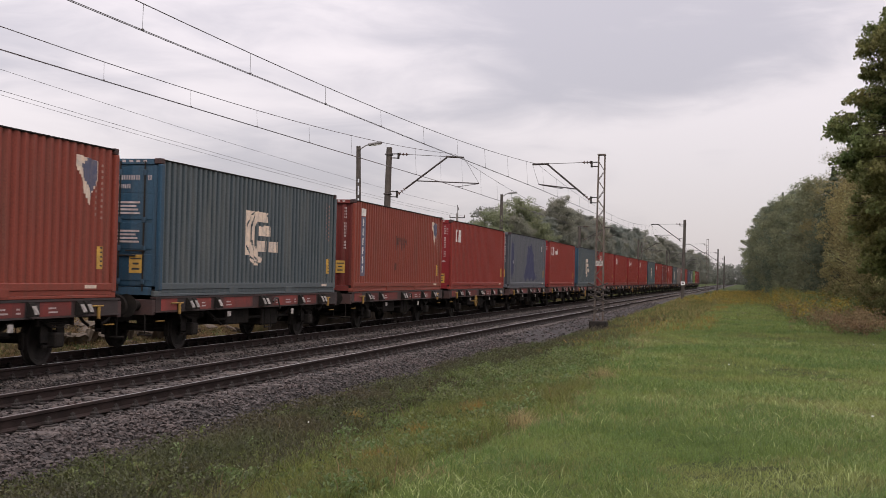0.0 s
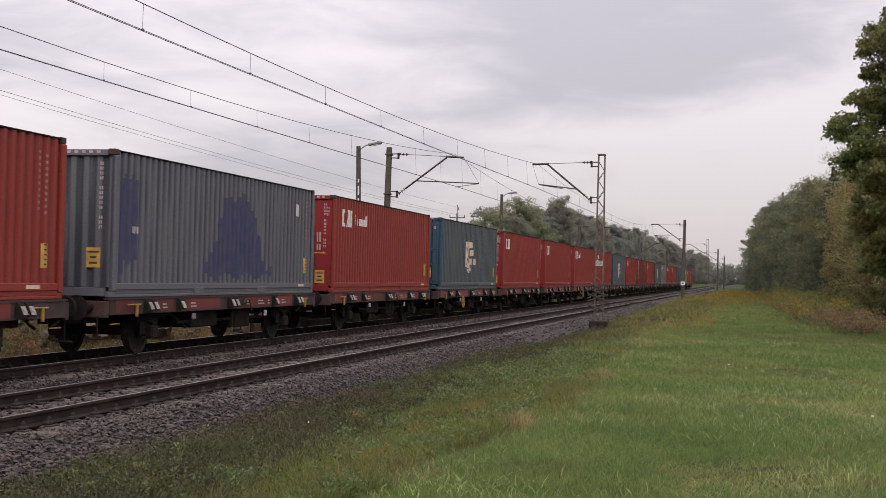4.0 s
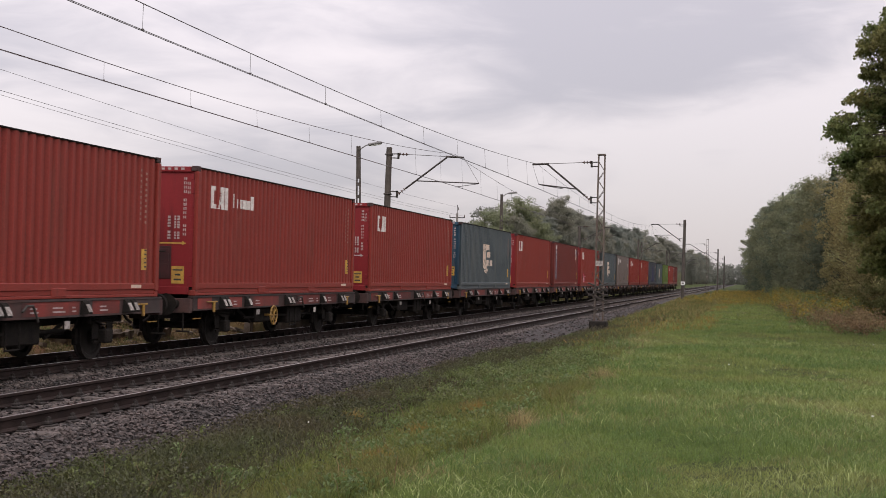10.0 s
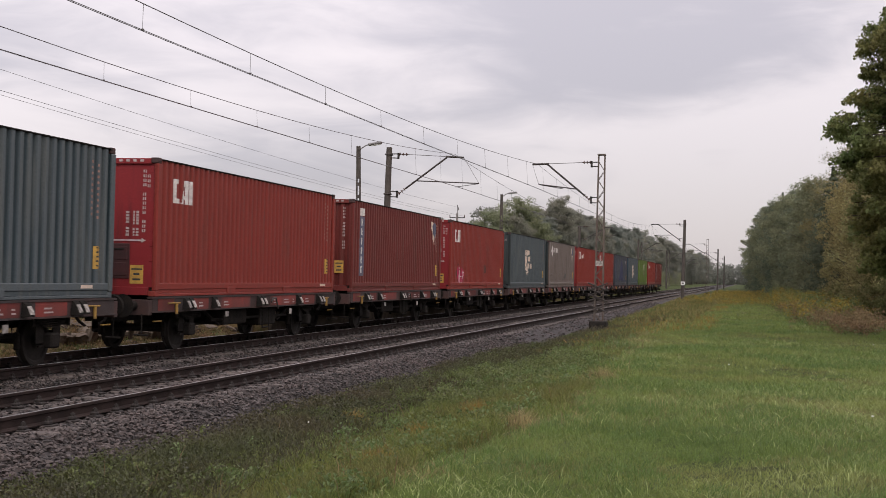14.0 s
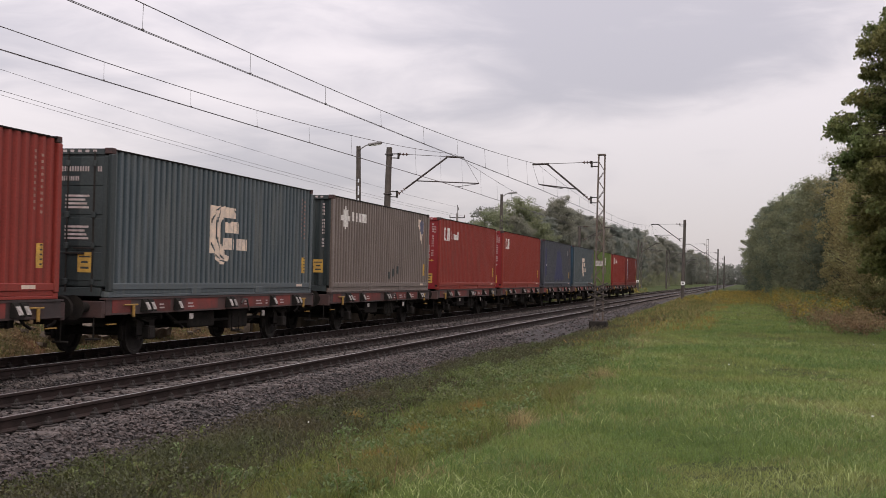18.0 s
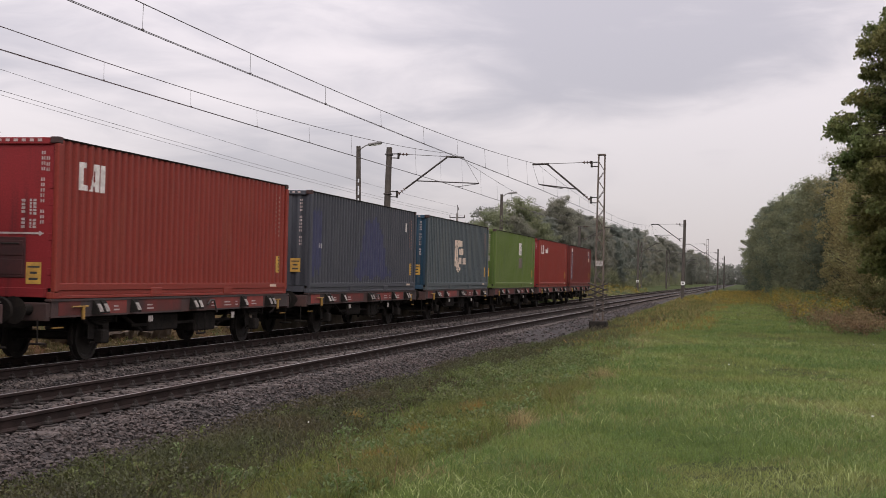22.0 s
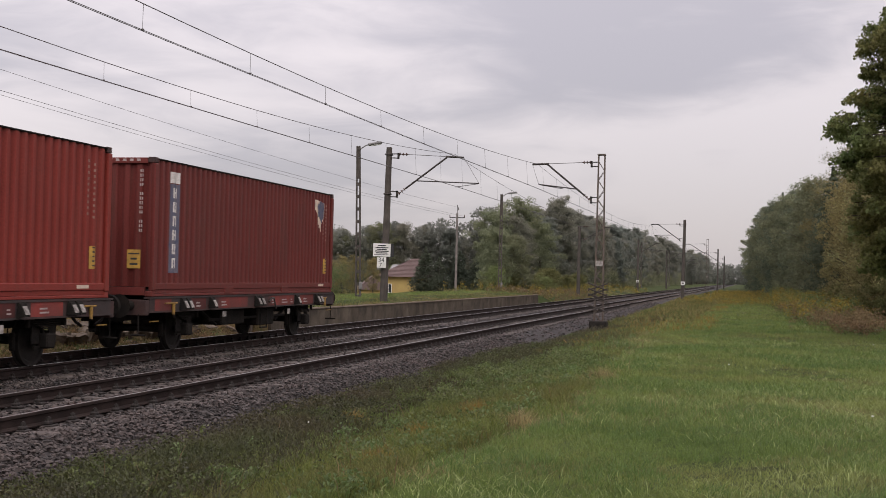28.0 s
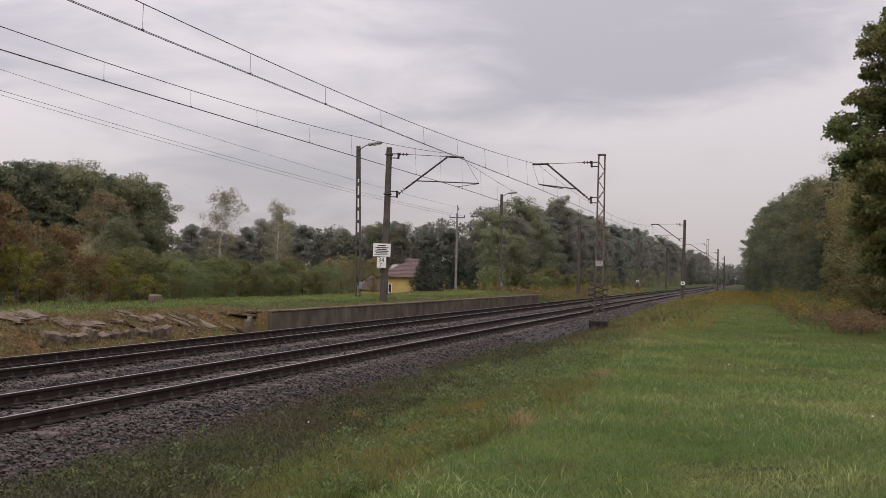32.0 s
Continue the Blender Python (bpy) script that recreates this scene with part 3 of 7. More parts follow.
def build_slabs():
    """What is left of the old platform's end: paving slabs slid down the bank, and the broken stumps of its wall."""
    rr = random.Random(5)
    # x, y, size down the slope, size along the line, turn
    slabs = [(-7.7, 28.4, 0.7, 0.95, 8), (-7.75, 29.3, 0.55, 0.7, -12), (-7.7, 28.9, 0.3, 0.6, 20), (-7.45, 30.4, 0.45, 0.75, 10), (-7.4, 31.1, 0.5, 0.7, -4), (-7.36, 31.8, 0.45, 0.8, 6),
             (-7.7, 34.4, 0.35, 0.75, 4), (-7.5, 34.2, 0.3, 0.55, -8), (-7.28, 33.0, 0.35, 0.6, 14), (-7.3, 34.9, 0.4, 0.8, 18), (-7.43, 35.8, 0.3, 0.7, 6), (-7.22, 36.6, 0.9, 0.35, 10), (-7.18, 37.1, 0.95, 0.35, 4),
             (-6.98, 37.9, 0.95, 0.4, -4), (-6.76, 39.2, 1.0, 0.35, 6), (-6.45, 39.8, 1.1, 0.3, -8), (-7.06, 33.4, 0.4, 0.45, 30), (-7.13, 30.8, 0.4, 0.4, -30), (-6.1, 40.1, 0.35, 0.5, 12), (-6.3, 39.4, 0.3, 0.4, 40)]
    for i, (x, y, lx, ly, turn) in enumerate(slabs):
        slope = math.degrees(math.atan((float(ground_z(x - 0.3, y)) - float(ground_z(x + 0.3, y))) / 0.6))
        solid("concrete_slab", rough_slab(lx, ly, 0.07, i), M["slab"], "tilted broken concrete slab lying on the grassy bank", "slab", "broken slabs on the bank",
              at=pose(x, y, float(ground_z(x, y)) + 0.035, rr.uniform(-5, 5), 0.8 * slope + rr.uniform(-5, 3), turn + rr.uniform(-6, 6)))
    y = 28.4
    while y < 34.4:
        w = rr.uniform(0.3, 0.75)
        x = -6.72 + 0.05 * (y - 30) + rr.uniform(-0.06, 0.06)
        solid("concrete_block", rough_slab(0.2, w, rr.uniform(0.3, 0.46), 40 + int(10 * y)), M["slab"], "upright broken stump of the old platform wall", "rubble", "rubble of the old platform",
              at=pose(x, y + w / 2, float(ground_z(x, y)) + rr.uniform(-0.02, 0.08), rr.uniform(-7, 7), rr.uniform(0, 24), rr.uniform(-14, 14)))
        y += w + rr.uniform(0.02, 0.25)
    solid("concrete_block", rough_slab(0.2, 0.3, 0.75, 77), M["slab"], "upright broken stump at the platform wall's end", "rubble", "rubble of the old platform", at=pose(-5.95, 39.3, float(ground_z(-5.95, 39.3)) + 0.22, 2, 4, 5))
    for i in range(30):
        x, y = rr.uniform(-7.8, -5.9), rr.uniform(26, 40)
        q = rr.uniform(0.08, 0.2)
        solid("rubble_stone", rough_slab(q, q * 1.4, q * 0.6, 90 + i), M["slab"], "small lump of broken concrete in the grass", "rubble", "small rubble",
              at=pose(x, y, float(ground_z(x, y)) + q * 0.2, 0, 10, rr.uniform(0, 90)))


build_platform()
build_slabs()


# ---------------------------------------------------------------- masts and wires
def insulator(parent, p, q, r=0.075, n=3):
    p, q = Vector(p), Vector(q)
    bm = tb(p, q, 0.02)
    for i in range(n):
        c = p.lerp(q, (i + 0.5) / n)
        d = (q - p).normalized() * 0.022
        tube(bm, c - d, c + d, r, r * 0.7, 10)
    part("insulator", bm, M["ceramic"], parent, "brown ceramic insulator")


def cantilever(mast, side, mx, low, high, reach, wire_z, steady):
    """The bracket that holds the wires. side: +1 when it reaches towards +x. Heights above the rail."""
    s = side
    part("lower_bracket", bx(min(0, s * 0.34), max(0, s * 0.34), -0.05, 0.05, low - 0.10, low - 0.06), M["iron"], mast, at=pose(mx, 0, 0))
    part("lower_bracket", bx(min(0, s * 0.34), max(0, s * 0.34), -0.05, 0.05, low + 0.14, low + 0.18), M["iron"], mast, at=pose(mx, 0, 0))
    part("hinge", bx(s * 0.30 - 0.04, s * 0.30 + 0.04, -0.05, 0.05, low - 0.12, low + 0.2), M["iron"], mast, at=pose(mx, 0, 0))
    a, b = Vector((mx + s * 0.34, 0, low + 0.04)), Vector((mx + s * reach * 0.78, 0, high))
    insulator(mast, a, a.lerp(b, 0.16))
    part("strut_tube", tb(a.lerp(b, 0.15), b, 0.042), M["iron"], mast)
    part("top_tube", tb(b - Vector((s * 0.1, 0, 0)), (mx + s * reach, 0, high - 0.03), 0.045), M["iron"], mast)
    part("upper_bracket", bx(min(0, s * 0.34), max(0, s * 0.34), -0.05, 0.05, high + 0.06, high + 0.1), M["iron"], mast, at=pose(mx, 0, 0))
    part("upper_bracket", bx(min(0, s * 0.34), max(0, s * 0.34), -0.05, 0.05, high - 0.13, high - 0.09), M["iron"], mast, at=pose(mx, 0, 0))
    part("hinge", bx(s * 0.30 - 0.04, s * 0.30 + 0.04, -0.05, 0.05, high - 0.15, high + 0.12), M["iron"], mast, at=pose(mx, 0, 0))
    t0 = Vector((mx + s * 0.3, 0, high + 0.08))
    t1 = b
    insulator(mast, t0, t0.lerp(t1, 0.2))
    part("top_tie", tb(t0.lerp(t1, 0.2), t1, 0.012, n=6), M["iron"], mast)
    c = a.lerp(b, 0.36 if s > 0 else 0.3)
    e = Vector((mx + s * (reach + steady), 0, wire_z + 0.22))
    part("registration_arm", tb(c, e, 0.026), M["iron"], mast)
    part("steady_arm", tb(e - Vector((s * 0.05, 0, 0.02)), (mx + s * (reach + steady - 1.1), 0, wire_z + 0.03), 0.015, n=6), M["iron"], mast)
    part("stay_wire", tb((mx + s * reach, 0, high - 0.03), e, 0.008, n=5), M["wire"], mast)


def concrete_pole(h, w0, w1, n=8, slots=False):
    bm = bmesh.new()
    if not slots:
        bmesh.ops.create_cone(bm, cap_ends=True, segments=n, radius1=w0, radius2=w1, depth=h, matrix=Matrix.Translation((0, 0, h / 2)))
        return bm
    for sy in (-1, 1):
        r = bmesh.ops.create_cube(bm, size=1.0)["verts"]
        for v in r:
            k = (v.co.z + 0.5)
            wy = w0 + (w1 - w0) * k
            v.co = Vector((v.co.x * (w0 * 0.8), sy * wy * 0.72 + v.co.y * wy * 0.5, k * h))
    z = 0.2
    while z < h * 0.78:
        k = z / h
        wy = w0 + (w1 - w0) * k
        box(bm, -w0 * 0.36, w0 * 0.36, -wy * 0.6, wy * 0.6, z, z + 0.16)
        z += 0.62
    k = 0.79
    wy = w0 + (w1 - w0) * k
    box(bm, -w0 * 0.38, w0 * 0.38, -wy * 0.6, wy * 0.6, h * 0.79, h - 0.02)
    return bm


def build_concrete_mast(x, y, base, top, side, low, high, reach, wire_z, steady, lean=0.0, label="tall round concrete overhead-line mast with a steel bracket", band=False):
    m = thing("overhead_mast", label, "mast", "overhead line masts", at=pose(x, y, 0, 0, lean, 0))
    part("pole", concrete_pole(top - base + 0.5, 0.19, 0.135, 12), M["mast_concrete"], m, at=pose(0, 0, base - 0.5))
    for z in (low + 0.04, high + 0.04):
        part("clamp", bx(-0.17, 0.17, -0.17, 0.17, z - 0.04, z + 0.04, bevel=0.03), M["iron"], m)
    cantilever(m, side, side * 0.15, low, high, reach, wire_z, steady)
    if band:
        part("number_band", bx(-0.2, 0.2, -0.215, -0.195, 1.35, 1.7), M["sign_white"], m, "white number board")
        part("number_bar", bx(-0.1, 0.1, -0.222, -0.218, 1.45, 1.6), M["black_mark"], m)
    return m


def build_lattice_mast(x, y, z0, top, w0=0.185, w1=0.135, side=-1, low=5.22, high=6.86, reach=2.95, wire_z=5.72, steady=-0.3, guard=True):
    m = thing("lattice_mast", "slender galvanised steel lattice overhead-line mast on a concrete foot", "mast", "overhead line masts", at=pose(x, y, 0))
    part("foundation", bx(-0.38, 0.38, -0.34, 0.34, z0 - 0.5, z0 + 0.34, bevel=0.04), M["dark_concrete"], m, "dark concrete foot")
    h = top - z0

    def w(z):
        return w0 + (w1 - w0) * (z - z0) / h

    for sx in (-1, 1):
        for sy in (-1, 1):
            part("chord", tb((sx * w0, sy * w0, z0 + 0.1), (sx * w1, sy * w1, top), 0.032, 0.026, 4), M["galv"], m)
    z, flip = z0 + 0.25, 1
    while z < top - 0.35:
        z2 = z + 0.42
        for face in range(4):
            a, b = flip * w(z), -flip * w(z2)
            c, d = w(z), w(z2)
            pq = [((a, -c, z), (b, -d, z2)), ((a, c, z), (b, d, z2)), ((-c, a, z), (-d, b, z2)), ((c, a, z), (d, b, z2))][face]
            part("lacing_bar", tb(*pq, 0.013, n=4), M["galv"], m)
        z, flip = z2, -flip
    part("cap", bx(-w1 - 0.04, w1 + 0.04, -w1 - 0.04, w1 + 0.04, top - 0.06, top), M["galv"], m)
    if guard:
        for z, rungs in ((0.95, 3), (0.48, 1)):
            for k in range(rungs):
                zz = z + 0.24 * k
                for sg in (-1, 1):
                    part("guard_bar", tb((-0.46, -0.26, zz - sg * 0.16), (0.40, -0.26, zz + sg * 0.16), 0.032, n=5), M["iron"], m)
    part("number_plate_blank", bx(-0.16, 0.16, -w(2.4) - 0.05, -w(2.4) - 0.035, 2.35, 2.58), M["plate"], m, "small pale plate")
    cantilever(m, side, side * w(6), low, high, reach, wire_z, steady)
    return m


build_concrete_mast(-7.15, 59.5, 0.55, 7.66, 1, 5.45, 7.28, 3.4, 5.86, 0.75, lean=0.9)
build_lattice_mast(2.9, 58.8, -0.42, 7.30)
build_concrete_mast(3.12, 132.5, -0.3, 7.75, -1, 5.75, 7.25, 3.1, 5.95, -0.3, lean=0.6, label="dark concrete overhead-line mast with a white number board", band=True)
build_lattice_mast(3.3, 207, -0.3, 8.2, low=6.0, high=7.4, reach=3.2, wire_z=6.1, guard=False)
for yy, xx in ((282, 3.3), (357, 3.35)):
    build_concrete_mast(xx, yy, -0.3, 8.5, -1, 6.2, 7.7, 3.2, 6.2, -0.3, label="far concrete overhead-line mast beside the track")
build_concrete_mast(-7.15, 132.5, 0.2, 6.9, 1, 5.6, 6.9, 3.2, 5.95, 0.4, label="concrete overhead-line mast in front of the woods")
for yy in (207, 282, 357):
    build_concrete_mast(-7.2, yy, 0.0, 8.0, 1, 6.0, 7.4, 3.2, 6.1, 0.4, label="far concrete overhead-line mast beside the woods", band=(yy == 207))


def wire_run(name, pts, r, material, parent):
    """One wire through points, as a thin four-sided tube."""
    pts = [Vector(p) for p in pts]
    v, f = [], []
    for i, p in enumerate(pts):
        v += [(p.x - r, p.y, p.z), (p.x, p.y, p.z - r), (p.x + r, p.y, p.z), (p.x, p.y, p.z + r)]
        if i:
            a = 4 * (i - 1)
            f += [(a + k, a + (k + 1) % 4, a + 4 + (k + 1) % 4, a + 4 + k) for k in range(4)]
    me = np_mesh(name, v, f, material, smooth=True)
    return part(name, me, material, parent)


def build_line(cx, label, posts, contact, zig, sag_to):
    """Messenger, twin contact wire and droppers from post to post. posts: (y, messenger height)."""
    ln = thing("overhead_line", label, "overhead wire", "overhead lines")
    cy, cz = [c[0] for c in contact], [c[1] for c in contact]
    mess, cont = [], []
    for i in range(len(posts) - 1):
        (ya, za), (yb, zb) = posts[i], posts[i + 1]
        n = 48
        for k in range(n if i < len(posts) - 2 else n + 1):
            u = k / n
            y = ya + (yb - ya) * u
            sag = (za + zb) / 2 - (float(np.interp((ya + yb) / 2, cy, cz)) + sag_to)
            z = za + (zb - za) * u - 4 * sag * u * (1 - u)
            zx = zig * (1 if i % 2 else -1) * (1 - 2 * u)
            mess.append((cx + zx * 0.3, y, z))
            cont.append((cx + zx, y, float(np.interp(y, cy, cz))))
            if k and k % 3 == 1 and y < 135:
                part("dropper", tb((cx + zx, y, cont[-1][2]), (cx + zx * 0.3, y, z), 0.004, n=4), M["wire"], ln)
                part("clip", bx(cx + zx - 0.024, cx + zx + 0.024, y - 0.012, y + 0.012, cont[-1][2] - 0.005, cont[-1][2] + 0.025), M["wire"], ln)
    wire_run("messenger_wire", mess, 0.009, M["wire"], ln)
    for dx in (-0.022, 0.022):
        wire_run("contact_wire", [(x + dx, y, z) for x, y, z in cont], 0.0065, M["wire"], ln)


build_line(0.0, "messenger and twin contact wire over the near track", [(-14.5, 6.85), (58.8, 6.85), (132.5, 7.2), (207, 7.4), (282, 7.6), (357, 7.7), (430, 7.8)],
           [(-15, 5.5), (20, 5.5), (37, 5.58), (59, 5.74), (132, 5.95), (430, 6.4)], 0.12, 0.40)
build_line(-D, "messenger and twin contact wire over the far track", [(-11.5, 7.35), (59.5, 7.35), (132.5, 6.95), (207, 7.4), (282, 7.4), (357, 7.5)],
           [(-15, 5.66), (22, 5.68), (40, 5.76), (60, 5.87), (132, 5.95), (357, 6.2)], 0.12, 0.40)


# ---------------------------------------------------------------- lamp posts, pole line, signs
def build_lamp_post(x, y, base, top, lean=0.0, label="concrete lamp post with a slotted shaft and a curved arm"):
    lp = thing("lamp_post", label, "lamp post", "platform lamp posts", at=pose(x, y, base, 0, lean, 0))
    h = top - base
    part("post", concrete_pole(h, 0.15, 0.10, slots=True), M["mast_concrete"], lp, at=pose(0, 0, -0.15, 0, 0, 90))
    bm = bmesh.new()
    prev = Vector((0.05, 0, h - 0.35))
    for k in range(1, 7):
        a = k / 6
        q = Vector((0.05 + 0.55 * a, 0, h - 0.35 + 0.27 * math.sin(a * math.pi / 2)))
        tube(bm, prev, q, 0.03, n=6)
        prev = q
    part("arm", bm, M["lamp_grey"], lp)
    hd = bmesh.new()
    box(hd, -0.36, 0.36, -0.12, 0.12, -0.06, 0.07, bevel=0.045)
    head = part("lamp_head", hd, M["lamp_grey"], lp, "grey street lamp head", at=pose(0.85, 0, h - 0.05, 0, -8, 0))
    part("lens", bx(-0.2, 0.28, -0.09, 0.09, -0.085, -0.058), M["lens"], head)
    part("junction_box", bx(0.06, 0.2, -0.1, 0.1, 0.5, 0.85, bevel=0.02), M["lamp_grey"], lp)


build_lamp_post(-9.5, 63.3, 0.5, 8.25, lean=-1.2)
build_lamp_post(-9.5, 102.0, 0.45, 8.35)
build_lamp_post(-9.5, 243.5, -0.2, 8.5, label="far concrete lamp post before the woods")
build_lamp_post(-9.5, 332.5, -0.2, 9.0, label="far concrete lamp post before the woods")


def build_utility_pole(x, y, base, arm):
    """A slim pole; arm: height of its crossarm over the rail."""
    p = thing("utility_pole", "slim concrete utility pole with a short crossarm", "utility pole", "power line poles", at=pose(x, y, base))
    h = arm - base
    part("pole", concrete_pole(h + 0.45, 0.15, 0.10, 10), M["pale_concrete"], p)
    part("top_rod", tb((0, 0, h + 0.4), (0, 0, h + 1.3), 0.03, n=6), M["iron"], p)
    part("crossarm", bx(-0.8, 0.8, -0.04, 0.04, h - 0.04, h + 0.04), M["iron"], p)
    for px, z in ((-0.77, h + 0.04), (0.77, h + 0.04), (0.12, h + 0.8)):
        part("pin_insulator", tb((px, 0, z), (px, 0, z + 0.25), 0.05, 0.035, 8), M["ceramic"], p)


def build_power_line():
    build_utility_pole(-20, 134, -1.9, 7.75)
    build_utility_pole(-22.5, 38, -2.3, 9.35)
    pw = thing("power_line", "three thin bare power line wires", "power line")
    for dx, za, zb in ((-0.77, 8.0, 9.75), (0.77, 7.9, 9.5), (0.12, 8.8, 10.6)):
        a, b = Vector((-20 + dx, 134, za)), Vector((-22.5 + dx, 38, zb))
        pts = [a.lerp(b, k / 30) - Vector((0, 0, 4 * 0.42 * (k / 30) * (1 - k / 30))) for k in range(31)]
        wire_run("wire", pts, 0.009, M["wire"], pw)


build_power_line()


def text_mesh(body, size):
    cu = bpy.data.curves.new("digits", "FONT")
    cu.body, cu.size, cu.align_x, cu.align_y = body, size, "CENTER", "CENTER"
    ob = bpy.data.objects.new("digits", cu)
    scene.collection.objects.link(ob)
    me = bpy.data.meshes.new_from_object(ob.evaluated_get(bpy.context.evaluated_depsgraph_get()))
    bpy.data.objects.remove(ob)
    me.materials.clear()
    return me


def build_signs():
    s = thing("information_board", "white enamel notice board with lines of black text", "sign", at=pose(-7.22, 59.2, 0, 0, 0.9, -4))
    part("board", bx(-0.43, 0.43, -0.05, -0.02, 2.58, 3.18, bevel=0.008), M["sign_white"], s)
    part("side_flange", bx(0.43, 0.5, -0.06, 0.2, 2.58, 3.18), M["black_mark"], s)
    part("rim", bx(-0.36, 0.36, -0.056, -0.052, 2.66, 2.68), M["black_mark"], s)
    for k, (w, z) in enumerate(((0.2, 3.09), (0.31, 2.99), (0.24, 2.91), (0.33, 2.83), (0.28, 2.75))):
        part("text_bar", bx(-w, w, -0.058, -0.052, z - 0.022, z + 0.022), M["black_mark"], s)
    k = thing("kilometre_plate", "white kilometre plate with black figures", "sign", at=pose(-7.22, 59.2, 0, 0, 0.9, -4))
    part("plate", bx(-0.22, 0.22, -0.05, -0.02, 2.06, 2.55, bevel=0.008), M["sign_white"], k)
    part("figures", text_mesh("34", 0.30), M["black_mark"], k, at=pose(-0.01, -0.056, 2.42, 90, 0, 0))
    part("figures", text_mesh("7", 0.28), M["black_mark"], k, at=pose(-0.04, -0.056, 2.18, 90, 0, 0))


build_signs()


# ---------------------------------------------------------------- house
def build_house():
    h = thing("house", "small yellow house with a brown tiled hipped roof", "house", at=pose(-34.4, 172, -1.7, 0, 0, -8))
    for b in ((-3.0, 3.0, -3.0, -2.75, 0, 3.2), (-3.0, 3.0, 2.75, 3.0, 0, 3.2), (-3.0, -2.75, -2.75, 2.75, 0, 3.2), (2.75, 3.0, -2.75, 2.75, 0, 3.2)):
        part("wall", bx(*b), M["stucco"], h)
    bm = bmesh.new()
    vs = [bm.verts.new(c) for c in [(-3.6, -3.6, 3.15), (3.6, -3.6, 3.15), (3.6, 3.6, 3.15), (-3.6, 3.6, 3.15), (0.2, 0, 5.6), (1.2, 0, 5.6)]]
    for f in ((0, 1, 5, 4), (1, 2, 5), (2, 3, 4, 5), (3, 0, 4), (3, 2, 1, 0)):
        bm.faces.new([vs[i] for i in f])
    roof = part("roof", bm, M["roof"], h, "brown tiled roof")
    for k in range(14):
        u = (k + 0.5) / 14
        part("tile_course", bx(-3.55 + 3.75 * u, 3.55 - 2.35 * u, -0.02, 0.02, -0.03, 0.05), M["roof"], roof, at=pose(0, -3.6 * (1 - u), 3.17 + 2.45 * u))
    part("chimney", bx(1.6, 2.0, 0.2, 0.6, 4.4, 5.9), M["concrete"], roof)
    for x in (-1.9,):
        w = part("window", bx(x - 0.4, x + 0.4, -3.04, -2.98, 1.0, 2.2), M["sign_white"], h)
        part("pane", bx(x - 0.34, x - 0.03, -3.06, -3.045, 1.07, 2.13), M["glass_dark"], w)
        part("pane", bx(x + 0.03, x + 0.34, -3.06, -3.045, 1.07, 2.13), M["glass_dark"], w)
    g = thing("outbuilding", "grey-walled outbuilding with a pale grey gable roof", "outbuilding", at=pose(-38.2, 190, -2.4, 0, 0, -8))
    part("wall", bx(-3.4, 3.4, -3, 3, 0, 3.4), M["concrete"], g)
    bm = bmesh.new()
    vs = [bm.verts.new(c) for c in [(-3.8, -3.5, 3.35), (3.8, -3.5, 3.35), (3.8, 3.5, 3.35), (-3.8, 3.5, 3.35), (-3.8, 0, 5.6), (3.8, 0, 5.6)]]
    for f in ((0, 1, 5, 4), (2, 3, 4, 5), (1, 2, 5), (3, 0, 4), (3, 2, 1, 0)):
        bm.faces.new([vs[i] for i in f])
    part("roof", bm, M["grey_roof"], g, "pale grey sheet roof")
    part("skylight", bx(0.6, 1.7, -0.05, 0.05, -0.6, 0.6), M["glass_dark"], g, at=pose(0, -1.8, 4.55, -57, 0, 0))
    s = thing("shed", "small brown-roofed shed behind the bushes", "shed", at=pose(-36.4, 160, -3.0, 0, 0, 20))
    part("wall", bx(-1.8, 1.8, -1.6, 1.6, 0, 2.8), M["stucco"], s)
    bm = bmesh.new()
    vs = [bm.verts.new(c) for c in [(-2.1, -1.9, 2.75), (2.1, -1.9, 2.75), (2.1, 1.9, 2.75), (-2.1, 1.9, 2.75), (0, -1.9, 4.5), (0, 1.9, 4.5)]]
    for f in ((0, 1, 4), (2, 3, 5), (1, 2, 5, 4), (3, 0, 4, 5), (3, 2, 1, 0)):
        bm.faces.new([vs[i] for i in f])
    part("roof", bm, M["roof"], s)
    c = solid("concrete_marker", bx(-0.22, 0.22, -0.15, 0.15, 0, 0.34, bevel=0.05), M["slab"], "grey concrete block by the bushes", "concrete block", at=pose(-11.3, 44.0, float(ground_z(-11.3, 44.0)) - 0.03))


build_house()


# ---------------------------------------------------------------- the train: containers
HALF, WID, HGT = 6.096, 1.219, 2.896
P4 = 0.278
CORR = ((0.0, 0.0), (0.09, 0.0), (0.118, -0.042), (0.20, -0.042))


def wave_at(y, y_start):
    """Depth of the corrugated sheet at y, and its corners lie at the breaks of CORR."""
    u = (y - y_start) % P4
    return float(np.interp(u, (0, 0.09, 0.118, 0.20, 0.278), (0, 0, -0.042, -0.042, 0)))


def corrugated(y0, y1, z0, z1, name):
    ys, y = [], y0
    while y < y1 - 1e-6:
        ys += [y + c[0] for c in CORR if y + c[0] < y1]
        y += P4
    ys.append(y1)
    v = []
    for y in ys:
        d = wave_at(y, y0)
        v += [(d, y, z0), (d, y, z1)]
    f = [(2 * i, 2 * i + 2, 2 * i + 3, 2 * i + 1) for i in range(len(ys) - 1)]
    return np_mesh(name, v, f, M["red"])


